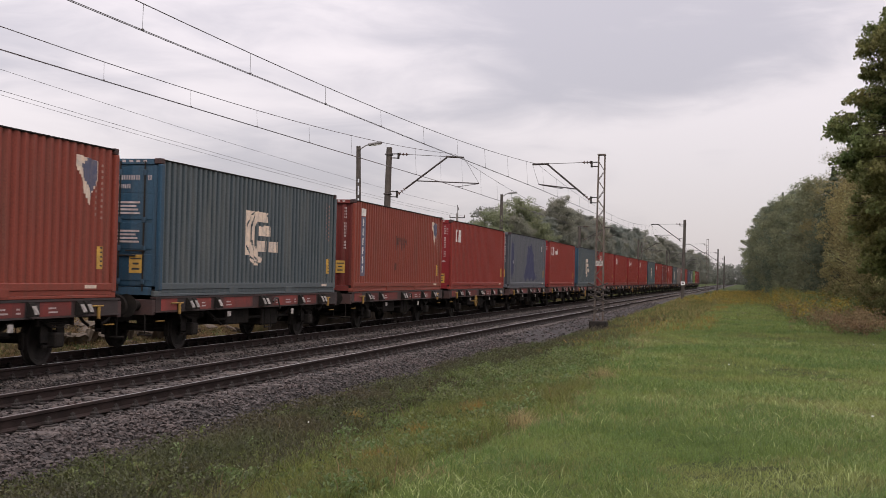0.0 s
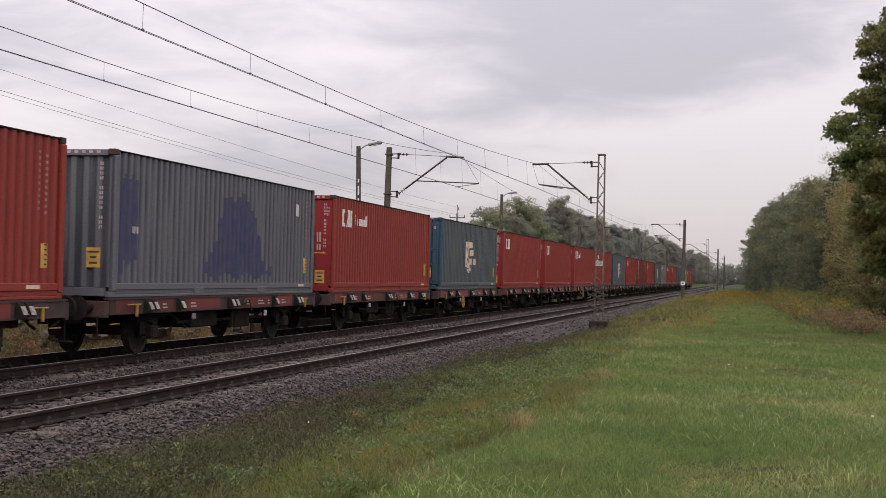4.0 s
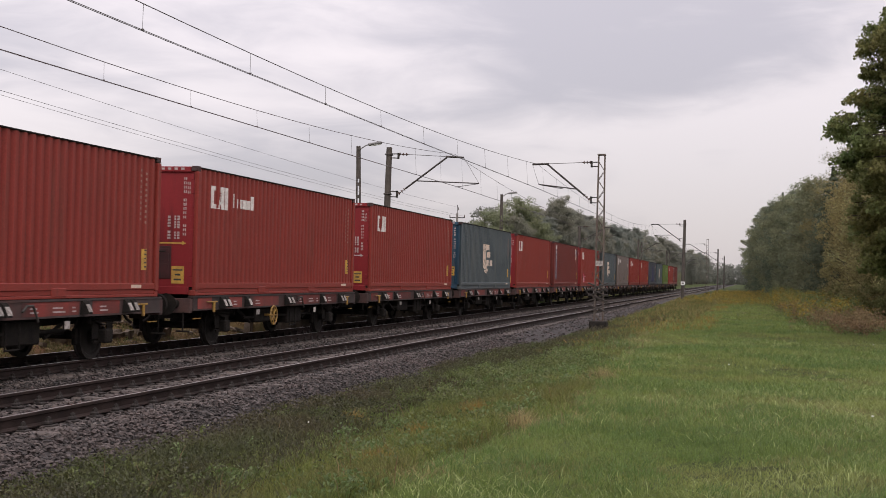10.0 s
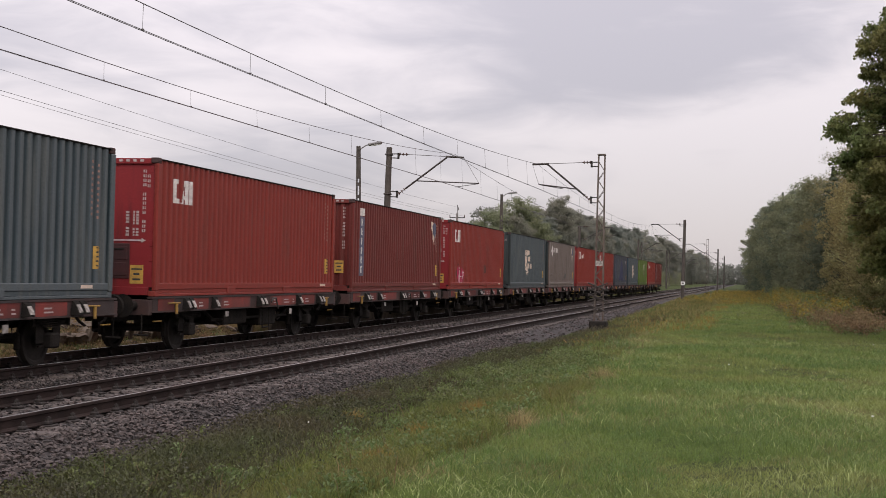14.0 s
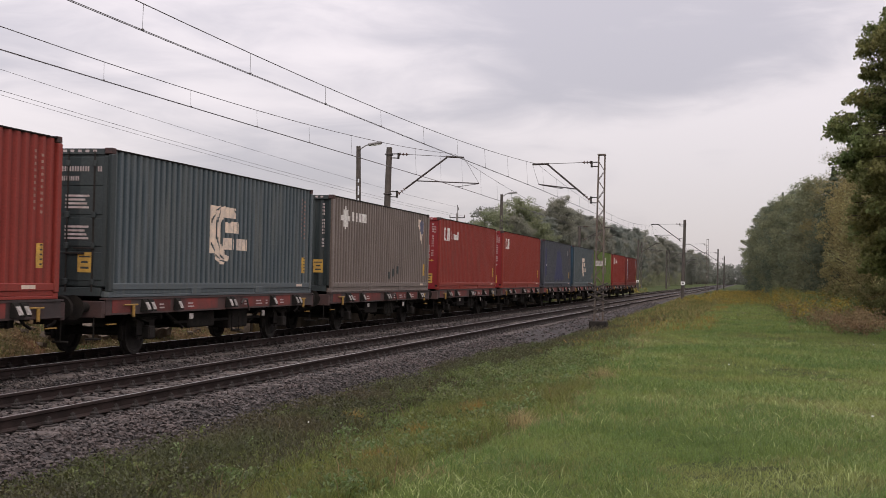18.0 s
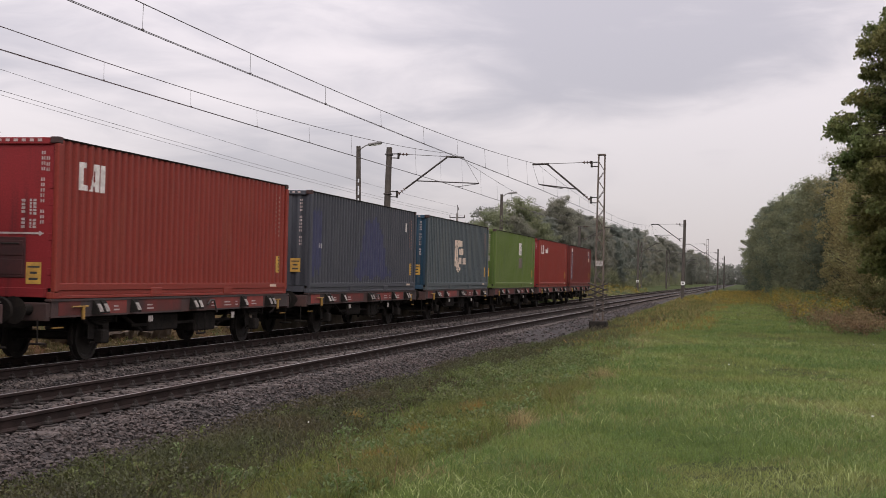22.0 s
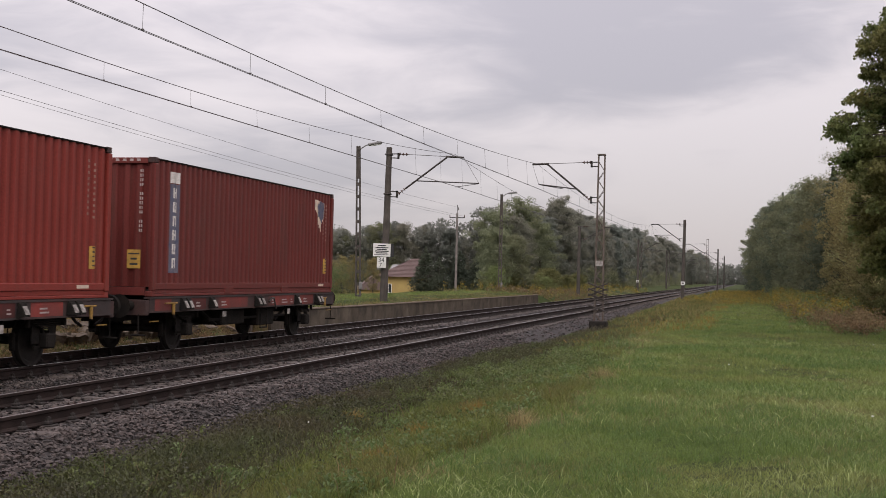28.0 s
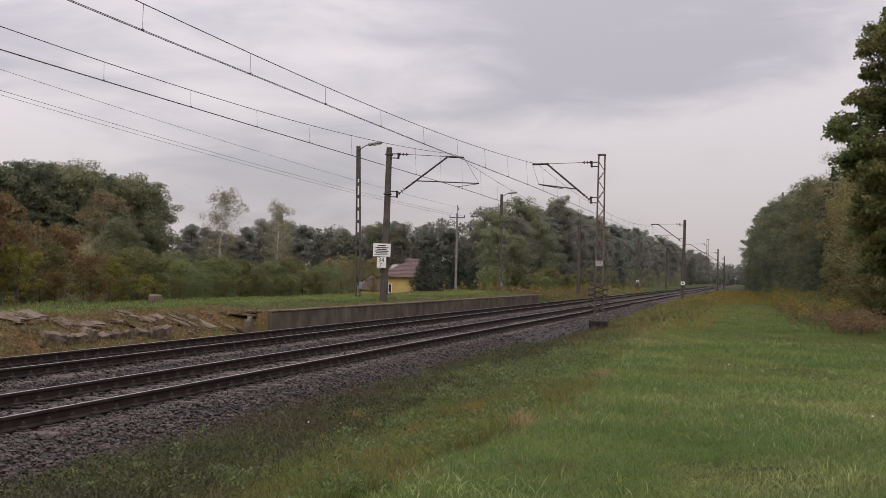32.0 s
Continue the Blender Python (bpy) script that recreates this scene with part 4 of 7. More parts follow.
Y0W = -HALF + 0.15
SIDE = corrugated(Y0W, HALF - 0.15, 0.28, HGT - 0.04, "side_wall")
ENDW = corrugated(-WID + 0.085, WID - 0.085, 0.2, HGT - 0.1, "end_wall")


def mesh_of(bm, name):
    me = bpy.data.meshes.new(name)
    bm.to_mesh(me)
    bm.free()
    return me


def decal(rects, name, material, start=Y0W, lift=0.004):
    """Painted patches that follow the corrugated sheet. rects: y0, y1, z0, z1."""
    v, f = [], []
    for y0, y1, z0, z1 in rects:
        ys = [y0]
        k = math.floor((y0 - start) / P4)
        while start + k * P4 < y1:
            ys += [start + k * P4 + c[0] for c in CORR if y0 < start + k * P4 + c[0] < y1]
            k += 1
        ys.append(y1)
        b = len(v)
        for y in ys:
            d = wave_at(y, start) + lift
            v += [(d, y, z0), (d, y, z1)]
        f += [(b + 2 * i, b + 2 * i + 2, b + 2 * i + 3, b + 2 * i + 1) for i in range(len(ys) - 1)]
    return np_mesh(name, v, f, material)


ROOFM = corrugated(Y0W, HALF - 0.15, -WID + 0.06, WID - 0.06, "roof")
POST = mesh_of(bx(-0.08, 0.02, -0.075, 0.075, 0.12, HGT - 0.12, bevel=0.012), "corner_post")
CAST = mesh_of(bx(-0.081, 0.081, -0.089, 0.089, -0.059, 0.059, bevel=0.012), "corner_casting")
TOPR = mesh_of(bx(-0.06, 0.0, -HALF + 0.16, HALF - 0.16, HGT - 0.042, HGT - 0.012, bevel=0.006), "top_rail")


def bottom_rail():
    bm = bmesh.new()
    box(bm, -0.05, 0.004, -HALF + 0.16, HALF - 0.16, 0.15, 0.285, bevel=0.01)
    box(bm, -0.05, -0.012, -HALF + 0.16, HALF - 0.16, 0.06, 0.15, bevel=0.008)
    box(bm, -0.06, 0.002, -HALF + 0.16, HALF - 0.16, 0.004, 0.06, bevel=0.008)
    return mesh_of(bm, "bottom_rail")


BOTR = bottom_rail()
POCKET = mesh_of(bx(-0.03, 0.012, -0.26, 0.26, 0.03, 0.20, bevel=0.015), "lashing_plate")
ENDTOP = mesh_of(bx(-WID + 0.17, WID - 0.17, 0, 0.07, HGT - 0.13, HGT - 0.01, bevel=0.008), "end_header")
ENDBOT = mesh_of(bx(-WID + 0.17, WID - 0.17, 0, 0.07, 0.02, 0.19, bevel=0.008), "end_sill")


def flat_end():
    """A flush end wall with shallow pressed ribs at its edges."""
    bm = bx(-WID + 0.085, WID - 0.085, 0.0, 0.03, 0.19, HGT - 0.11)
    for k in range(8):
        z = 0.42 + 0.31 * k
        for x0, x1 in ((-1.1, -0.98), (1.04, 1.12)):
            box(bm, x0, x1, -0.012, 0.002, z, z + 0.13, bevel=0.006)
    return mesh_of(bm, "end_wall")


def service_hatch():
    bm = bx(0.02, 0.60, -0.012, 0.004, 0.36, 1.10, bevel=0.01)
    box(bm, 0.07, 0.55, -0.022, -0.008, 0.42, 0.70, bevel=0.008)
    box(bm, 0.07, 0.55, -0.022, -0.008, 0.76, 1.04, bevel=0.008)
    return mesh_of(bm, "service_hatch")


FLATEND, SERVICE = flat_end(), service_hatch()
DOOR = mesh_of(bx(-0.565, 0.565, -0.025, 0.025, 0.2, HGT - 0.13, bevel=0.02), "door")
DPANEL = mesh_of(bx(-0.47, 0.47, -0.012, 0.012, -0.28, 0.28, bevel=0.012), "door_panel")
ROD = mesh_of(tb((0, 0, 0.1), (0, 0, HGT - 0.06), 0.019), "lock_rod")
KEEPER = mesh_of(bx(-0.045, 0.045, -0.03, 0.03, -0.06, 0.06, bevel=0.01), "rod_keeper")
HANDLE = mesh_of(bx(-0.22, 0.22, -0.012, 0.012, -0.018, 0.018, bevel=0.005), "door_handle")


def blocks(rects, name):
    """Flat marks on the end of a container, each its own little plate. rects: x0, x1, z0, z1."""
    bm = bmesh.new()
    for x0, x1, z0, z1 in rects:
        if name == "id_marking":
            box(bm, x0, x0 + 0.36 * (x1 - x0), -0.004, 0.0, z0, z1)
            box(bm, x1 - 0.34 * (x1 - x0), x1, -0.004, 0.0, z0, z1)
        else:
            box(bm, x0, x1, -0.004, 0.0, z0, z1)
    return mesh_of(bm, name)


def rows_of(x0, x1, z0, z1, n, gap=0.45):
    h = (z1 - z0) / n
    return [(x0, x1 - (i * 7 % 3) * 0.08 * (x1 - x0), z0 + h * i, z0 + h * (i + 1 - gap)) for i in range(n)]


def col_of(x0, x1, z0, z1, n, gap=0.35):
    h = (z1 - z0) / n
    return [(x0, x1, z0 + h * i, z0 + h * (i + 1 - gap)) for i in range(n) if i not in (3, 9)]


def shape(test, y0, y1, z0, z1, name, material, dy=0.035, dz=0.025, lift=0.004):
    """A painted figure on the corrugated sheet: thin upright strips wherever test(y, z) holds."""
    rects, n = [], int(round((z1 - z0) / dz))
    y = y0
    while y < y1 - 1e-6:
        start = None
        for k in range(n + 1):
            on = k < n and test(y + dy / 2, z0 + (k + 0.5) * dz)
            if on and start is None:
                start = z0 + k * dz
            elif not on and start is not None:
                rects.append((y, y + dy, start, z0 + k * dz))
                start = None
        y += dy
    return decal(rects, name, material, lift=lift)


def ring(y, z, cy, cz, ry, rz):
    return ((y - cy) / ry) ** 2 + ((z - cz) / rz) ** 2


def globe(y, z):
    """A round tan emblem cut by arcs, on a broad bar, beside two worn lines of blocks."""
    y += 0.2
    arcs = 0.93 < ring(y, z, 0.05, 1.45, 0.95, 0.68) < 1.03 or 0.90 < ring(y, z, 0.30, 1.52, 0.86, 0.80) < 1.0
    if -1.0 < y < 0.62 and 1.82 < z < 2.08:                                  # the broad bar
        return not arcs
    if -1.0 < y < -0.66 and 0.98 < z <= 1.82:
        return not arcs
    q, p = ring(y, z, -0.2, 1.42, 0.66, 0.70), ring(y, z, 0.30, 1.46, 0.62, 0.56)
    if q < 1 and p > 1:
        return not arcs
    if 0.02 < y < 0.90 and 1.46 < z < 1.74:                                  # upper line of blocks
        u = (y - 0.02) % 0.22
        return u < 0.18 and z < 1.74 - 0.05 * math.sin(y * 9)
    if -0.20 < y < 1.46 and 1.06 < z < 1.34:                                 # lower line of blocks
        u = (y + 0.20) % 0.208
        return u < 0.165
    return False


def monogram(y, z):
    """Worn white emblem: an open block, a slanted wedge and an upright bar."""
    h = (z - 2.0) / 0.52
    if -5.26 < y < -4.90:
        return y < -5.12 or (h > 0.80 and y < -4.94) or h < 0.18
    if -4.86 < y < -4.50:
        edge = -4.86 + 0.16 * h
        return edge < y < edge + 0.11 or -4.61 < y < -4.50 or (0.2 < h < 0.34 and y > edge)
    return -4.40 < y < -4.27


SIDE_ID = decal([(5.43 - 0.25 * (i % 2), 5.49 - 0.25 * (i % 2), 1.5 + 0.055 * i, 1.55 + 0.055 * i) for i in range(20)], "id_marking", M["white_mark"])
LABEL_Y = decal([(5.38, 5.56, 0.55, 0.98)], "yellow_label", M["yellow_mark"])
LABEL_B = decal([(5.44, 5.52, 0.60 + 0.085 * i, 0.63 + 0.085 * i) for i in range(5)], "label_text", M["black_mark"], lift=0.007)
END_LABEL = blocks([(0.14, 0.44, 0.46, 0.85)], "yellow_label")
END_LABEL_B = mesh_of(box(box(box(bmesh.new(), 0.20, 0.38, -0.007, -0.005, 0.53, 0.57), 0.22, 0.36, -0.007, -0.005, 0.64, 0.68), 0.17, 0.41, -0.007, -0.005, 0.75, 0.78), "label_text")
END_ARROW = blocks([(-0.35, 0.86, 1.15, 1.185), (0.86, 0.885, 1.125, 1.21), (0.885, 0.91, 1.14, 1.195), (0.91, 0.95, 1.155, 1.18)], "arrow_mark")
END_COL = blocks(col_of(0.87, 0.94, 1.34, 2.68, 14), "id_marking")
END_COL2 = blocks(col_of(0.97, 1.03, 2.28, 2.68, 4), "id_marking")
END_ROWS = blocks(col_of(0.66, 0.70, 1.26, 1.80, 9, 0.25) + col_of(0.73, 0.79, 1.26, 1.80, 9, 0.25) + col_of(0.50, 0.57, 1.26, 1.80, 8, 0.3), "data_marking")
HATCH = blocks([(-0.95 + 0.16 * i, -0.87 + 0.16 * i, HGT - 0.085, HGT - 0.035) for i in range(12)], "hatch_mark")
DOOR_ROWS = blocks(rows_of(0.25, 0.75, 1.72, 2.02, 4) + rows_of(0.25, 0.75, 1.12, 1.42, 4) + rows_of(-0.85, -0.3, 1.8, 2.0, 2) + rows_of(-0.85, -0.3, 1.2, 1.45, 2), "data_marking")
DOOR_ID = blocks([(-0.95 + 0.11 * i, -0.87 + 0.11 * i, 2.44, 2.54) for i in range(5)] + [(0.1 + 0.11 * i, 0.18 + 0.11 * i, 2.44, 2.54) for i in range(6)] + [(0.92, 1.0, 2.44, 2.54)] + [(0.15 + 0.1 * i, 0.22 + 0.1 * i, 2.26, 2.35) for i in range(4)], "id_marking")

TEAL_LOGO = shape(globe, -1.2, 1.26, 0.72, 2.1, "logo", M["tan_mark"])
CAI_LOGO = shape(monogram, -5.26, -4.26, 2.0, 2.52, "logo", M["white_mark"], 0.028, 0.026)
CAI_MORE = decal([(-3.95 + 0.24 * i, -3.79 + 0.24 * i, 2.08, 2.30 + (0.12 if i in (0, 5) else 0)) for i in range(6)], "logo_word", M["white_mark"])
BAND = decal([(-5.22, -4.80, 2.42, 2.66)], "logo", M["white_mark"])
BAND_B = decal([(-5.22, -4.80, 0.50, 2.40)], "logo_band", M["blue_mark"])
BAND_L = decal([r for i in range(6) for r in ((-5.13, -5.07, 0.60 + 0.30 * i, 0.82 + 0.30 * i), (-4.96, -4.90, 0.60 + 0.30 * i, 0.82 + 0.30 * i), (-5.07, -4.96, (0.77, 0.60, 0.69)[i % 3] + 0.30 * i, (0.82, 0.65, 0.74)[i % 3] + 0.30 * i))], "logo_letters", M["white_mark"], lift=0.008)
FLASH = decal([(4.45 + 0.045 * i, 4.496 + 0.045 * i, float(np.interp(i, (0, 2, 6, 10, 12, 14, 17, 20), (2.5, 2.36, 2.12, 1.78, 1.72, 1.98, 2.2, 2.5))), 2.66 - 0.004 * i) for i in range(19)], "logo_flash", M["white_mark"])
FLASH_B = decal([(4.64 + 0.045 * i, 4.686 + 0.045 * i, float(np.interp(i, (0, 5, 9, 13), (2.42, 2.12, 1.92, 2.3))), float(np.interp(i, (0, 3, 5, 8, 13), (2.5, 2.5, 2.62, 2.62, 2.58)))) for i in range(13)], "logo_flash_band", M["blue_mark"], lift=0.008)
STAR = decal([(-5.2, -4.3, 2.18, 2.34), (-4.95, -4.55, 2.0, 2.52), (-4.85, -4.65, 1.92, 2.62)], "logo", M["white_mark"])
STAR_D = decal([(0.4, 0.52, 0.42, 0.66), (0.52, 0.66, 0.5, 0.62), (0.9, 1.02, 0.5, 0.76), (1.02, 1.18, 0.56, 0.88), (1.5, 1.68, 0.6, 0.86)], "dark_smudge", M["charcoal"])
STAR_W = decal([(-4.05 + 0.34 * i, -3.82 + 0.34 * i, 2.2, 2.48) for i in range(5)], "logo_word", M["white_mark"])
BADGE = decal([(0.95, 1.65, 1.75, 2.4)], "logo", M["white_mark"])
BADGE_B = decal([(1.05, 1.25, 1.82, 2.0), (1.38, 1.55, 1.82, 2.0), (1.05, 1.25, 2.12, 2.32), (1.38, 1.55, 2.12, 2.32)], "logo_cross", M["navy"], lift=0.008)
PATCH = decal([(0.8, 2.0, 1.05, 1.6)], "faded_patch", M["taupe"])
BLOT = decal([(-1.7 + 0.139 * i, -1.565 + 0.139 * i, 0.32 + 0.2 * abs(math.sin(i * 1.9)), 0.6 + 1.75 * math.exp(-((i - 15) / 10.5) ** 4) + 0.12 * math.sin(i * 2.3)) for i in range(32)] + [(-5.75 + 0.1 * i, -5.655 + 0.1 * i, 0.45 + 0.3 * abs(math.sin(i * 1.3)), 2.35 + 0.12 * math.sin(i * 2.1)) for i in range(7)], "repainted_patch", M["navy_patch"])
SMUDGE = decal([(-0.95 + 0.1 * i, -0.86 + 0.1 * i, 1.42 + 0.1 * (i * 7 % 4), 1.92 - 0.06 * (i * 5 % 3)) for i in range(15)] + [(-1.0, -0.82, 0.72, 0.98)], "dark_smudge", M["charcoal"])
SPRAY = decal([(-4.75 + 0.125 * i, -4.635 + 0.125 * i, (0.62, 0.45, 0.22, 0.16, 0.2, 0.12, 0.14, 0.2, 0.28, 0.42, 0.4, 0.55)[i], (0.72, 0.92, 1.02, 0.98, 0.9, 0.72, 0.95, 0.9, 0.86, 0.88, 0.8, 0.7)[i]) for i in range(12)], "sprayed_mark", M["pink_mark"])
SPRAY_W = decal([(-4.55, -4.5, 0.3, 0.6), (-4.4, -4.25, 0.88, 0.92), (-4.3, -4.27, 0.25, 0.8), (-4.12, -4.09, 0.5, 0.92), (-4.05, -3.85, 0.53, 0.565), (-3.95, -3.9, 0.16, 0.5), (-3.72, -3.66, 0.45, 0.8), (-3.6, -3.42, 0.71, 0.745), (-3.45, -3.4, 0.55, 0.72), (-4.6, -4.2, 0.2, 0.24)], "sprayed_stroke", M["white_mark"], lift=0.008)
SPRAY_D = decal([(1.1, 1.75, 0.72, 0.98), (1.2, 1.6, 0.98, 1.08), (-4.95, -4.78, 0.55, 0.8), (-4.6, -4.35, 1.02, 1.08), (-3.5, -3.3, 0.4, 0.55)], "dark_smudge", M["brown"])
WHITE_TAG = decal([(-5.2, -4.95, 1.28, 1.42)], "white_tag", M["white_mark"])
WHITE_TAG2 = decal([(4.6, 4.85, 2.1, 2.42)], "white_tag", M["white_mark"])


def build_container(colour, end_colour, style, label, doors=False):
    """A forty-foot high-cube container; its foot is at z = 0, the seen side faces +x and the seen end -y."""
    c = thing("shipping_container", label, "container", "containers on the train")
    body, end = M[colour], M[end_colour]
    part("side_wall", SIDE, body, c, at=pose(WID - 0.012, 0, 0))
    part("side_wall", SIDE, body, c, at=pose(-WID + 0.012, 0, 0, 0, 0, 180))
    part("roof", ROOFM, body, c, at=Matrix.Translation((0, 0, HGT - 0.02)) @ Matrix.Rotation(radians(-90), 4, "Y"))
    part("floor", bx(-WID + 0.08, WID - 0.08, -HALF + 0.08, HALF - 0.08, 0.06, 0.16), M["under"], c)
    for sx in (-1, 1):
        rot = 0 if sx > 0 else 180
        part("top_rail", TOPR, M["under"], c, at=pose(sx * WID, 0, 0, 0, 0, rot))
        br = part("bottom_rail", BOTR, body, c, at=pose(sx * WID, 0, 0, 0, 0, rot))
        for y in (-1.9, 2.0):
            part("lashing_plate", POCKET, body, br, at=pose(0, y, 0))
        for sy in (-1, 1):
            part("corner_post", POST, end if sy < 0 and doors else body, c, at=pose(sx * (WID - 0.0), sy * (HALF - 0.08), 0, 0, 0, rot))
            for z in (0.059, HGT - 0.055):
                part("corner_casting", CAST, body if z < 1 else M["casting"], c, at=pose(sx * (WID - 0.078), sy * (HALF - 0.087), z))
    part("end_wall", ENDW, end, c, at=pose(0, HALF - 0.06, 0, 0, 0, 90))
    for sy in (-1, 1):
        part("end_header", ENDTOP, end, c, at=pose(0, -HALF + 0.01 if sy < 0 else HALF - 0.08, 0))
        part("end_sill", ENDBOT, end, c, at=pose(0, -HALF + 0.01 if sy < 0 else HALF - 0.08, 0))
    part("hatch_mark", HATCH, M["dim_mark"], c, at=pose(0, -HALF + 0.008, 0))
    if doors:
        for sx in (-1, 1):
            d = part("door", DOOR, end, c, at=pose(sx * 0.572, -HALF + 0.06, 0))
            for z in (0.62, 1.28, 1.9, 2.46):
                part("door_panel", DPANEL, end, d, at=pose(0, -0.026, z - 0.02))
            for k in (-0.28, 0.28):
                part("lock_rod", ROD, M["steel"], d, at=pose(k, -0.05, 0))
                for z in (0.3, 1.0, 1.6, 2.6):
                    part("rod_keeper", KEEPER, end, d, at=pose(k, -0.045, z))
            for k, z in ((-0.1, 0.85), (0.1, 0.95)):
                part("door_handle", HANDLE, M["steel"], d, at=pose(k, -0.07, z))
        part("data_marking", DOOR_ROWS, M["dim_mark"], c, at=pose(0, -HALF + 0.018, 0))
        part("id_marking", DOOR_ID, M["dim_mark"], c, at=pose(0, -HALF + 0.018, 0))
        part("yellow_label", END_LABEL, M["yellow_mark"], c, at=pose(0.40, -HALF + 0.018, 0.02))
        part("label_text", END_LABEL_B, M["black_mark"], c, at=pose(0.40, -HALF + 0.018, 0.02))
    else:
        drop = -0.20 if style in ("cai", "cai_word") else 0.12
        part("id_marking", END_COL, M["dim_mark"], c, at=pose(0, -HALF + 0.055, 0))
        part("yellow_label", END_LABEL, M["yellow_mark"], c, at=pose(0.48, -HALF + 0.055, drop))
        part("label_text", END_LABEL_B, M["black_mark"], c, at=pose(0.48, -HALF + 0.055, drop))
        if drop > 0:
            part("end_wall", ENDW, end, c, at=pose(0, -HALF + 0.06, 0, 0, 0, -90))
        else:
            w = part("end_wall", FLATEND, end, c, at=pose(0, -HALF + 0.06, 0))
            part("service_hatch", SERVICE, M["hatch_paint"], w, "dark recessed service hatch")
            part("hatch_lock", HANDLE, M["steel"], w, at=pose(0.30, -0.03, 0.98) @ Matrix.Scale(0.8, 4))
        if style in ("cai", "cai_word"):
            part("arrow_mark", END_ARROW, M["dim_mark"] if style == "cai" else M["yellow_mark"], c, at=pose(0, -HALF + 0.055, 0))
            part("id_marking", END_COL2, M["dim_mark"], c, at=pose(0, -HALF + 0.055, 0))
            part("data_marking", END_ROWS, M["dim_mark"], c, at=pose(0, -HALF + 0.055, 0))
    side = pose(WID - 0.012, 0, 0)

    def put(name, me, material, lab=""):
        part(name, me, material, c, lab, side)

    put("id_marking", SIDE_ID, M["faint_mark"])
    put("yellow_label", LABEL_Y, M["yellow_mark"])
    put("label_text", LABEL_B, M["black_mark"])
    part("sill_label", bx(-0.002, 0.006, 4.85, 5.3, 0.185, 0.25), M["tan_mark"], c, at=pose(WID, 0, 0))
    if style == "teal":
        put("logo", TEAL_LOGO, M["tan_mark"], "worn tan block logo")
    elif style in ("cai", "cai_word"):
        put("logo", CAI_LOGO, M["white_mark"], "white block logo")
        if "low down" in label:
            put("sprayed_mark", SPRAY, M["pink_mark"], "sprayed crimson shapes with white strokes")
            put("sprayed_stroke", SPRAY_W, M["white_mark"])
            put("dark_smudge", SPRAY_D, M["soot_mark"])
        if style == "cai_word":
            put("logo_word", CAI_MORE, M["white_mark"])
    elif style in ("band", "band_smudge"):
        put("logo", BAND, M["white_mark"])
        put("logo_band", BAND_B, M["blue_mark"], "faded blue vertical band")
        put("logo_letters", BAND_L, M["white_mark"])
        put("logo_flash", FLASH, M["tan_mark"], "pale tapering flash")
        put("logo_flash_band", FLASH_B, M["blue_mark"])
        if style == "band_smudge":
            put("dark_smudge", SMUDGE, M["soot_mark"])
    elif style == "star":
        put("logo", STAR, M["white_mark"], "worn white star-shaped mark")
        put("logo_word", STAR_W, M["white_mark"])
        put("logo_flash", FLASH, M["tan_mark"])
        put("logo_flash_band", FLASH_B, M["blue_mark"])
        put("dark_smudge", STAR_D, M["charcoal"])
    elif style == "badge":
        put("logo", BADGE, M["white_mark"], "white round-cornered badge")
        put("logo_cross", BADGE_B, M["navy"])
        put("faded_patch", PATCH, M["taupe"])
    elif style == "blot":
        put("repainted_patch", BLOT, M["navy_patch"], "dark blue repainted patch")
        put("white_tag", WHITE_TAG, M["white_mark"])
        put("white_tag", WHITE_TAG2, M["white_mark"])
    return c


# ---------------------------------------------------------------- the train: wagons
def wheel_mesh():
    bm = bmesh.new()
    prof = [(0.10, 0.09), (0.10, -0.06), (0.16, -0.03), (0.36, -0.015), (0.39, -0.045), (0.46, -0.045), (0.452, 0.06), (0.485, 0.075), (0.48, 0.095), (0.39, 0.09), (0.36, 0.03), (0.16, 0.03)]
    n = 28
    ring = [[bm.verts.new((x, r * math.cos(2 * math.pi * k / n), r * math.sin(2 * math.pi * k / n))) for r, x in prof] for k in range(n)]
    m = len(prof)
    for k in range(n):
        a, b = ring[k], ring[(k + 1) % n]
        for i in range(m):
            bm.faces.new((a[i], a[(i + 1) % m], b[(i + 1) % m], b[i]))
    bmesh.ops.recalc_face_normals(bm, faces=bm.faces)
    return mesh_of(bm, "wheel")


WHEEL = wheel_mesh()
AXLE = mesh_of(tb((-1.0, 0, 0), (1.0, 0, 0), 0.085, n=12), "wheelset")


def sill_mesh():
    bm = bmesh.new()
    box(bm, 0.0, 0.05, -6.2, 6.2, 0.88, 1.18, bevel=0.008)
    box(bm, -0.06, 0.07, -6.25, 6.25, 1.165, 1.20)
    box(bm, -0.06, 0.07, -6.25, 6.25, 0.87, 0.895)
    return mesh_of(bm, "side_sill")


def guard_mesh():
    bm = bmesh.new()
    box(bm, -0.012, 0.012, -0.42, -0.16, 0.42, 0.86)
    box(bm, -0.012, 0.012, 0.16, 0.42, 0.42, 0.86)
    box(bm, -0.012, 0.012, -0.46, 0.46, 0.72, 0.86)
    box(bm, -0.02, 0.02, -0.34, 0.34, 0.34, 0.38)
    return mesh_of(bm, "axle_guard")


def spring_mesh():
    bm = bmesh.new()
    for k in range(6):
        h = 0.62 - 0.09 * k
        box(bm, -0.045, 0.045, -h, h, 0.78 - 0.016 * k, 0.794 - 0.016 * k)
    for v in bm.verts:
        v.co.z += 0.10 * (abs(v.co.y) / 0.62) ** 2 - 0.06
    return mesh_of(bm, "leaf_spring")


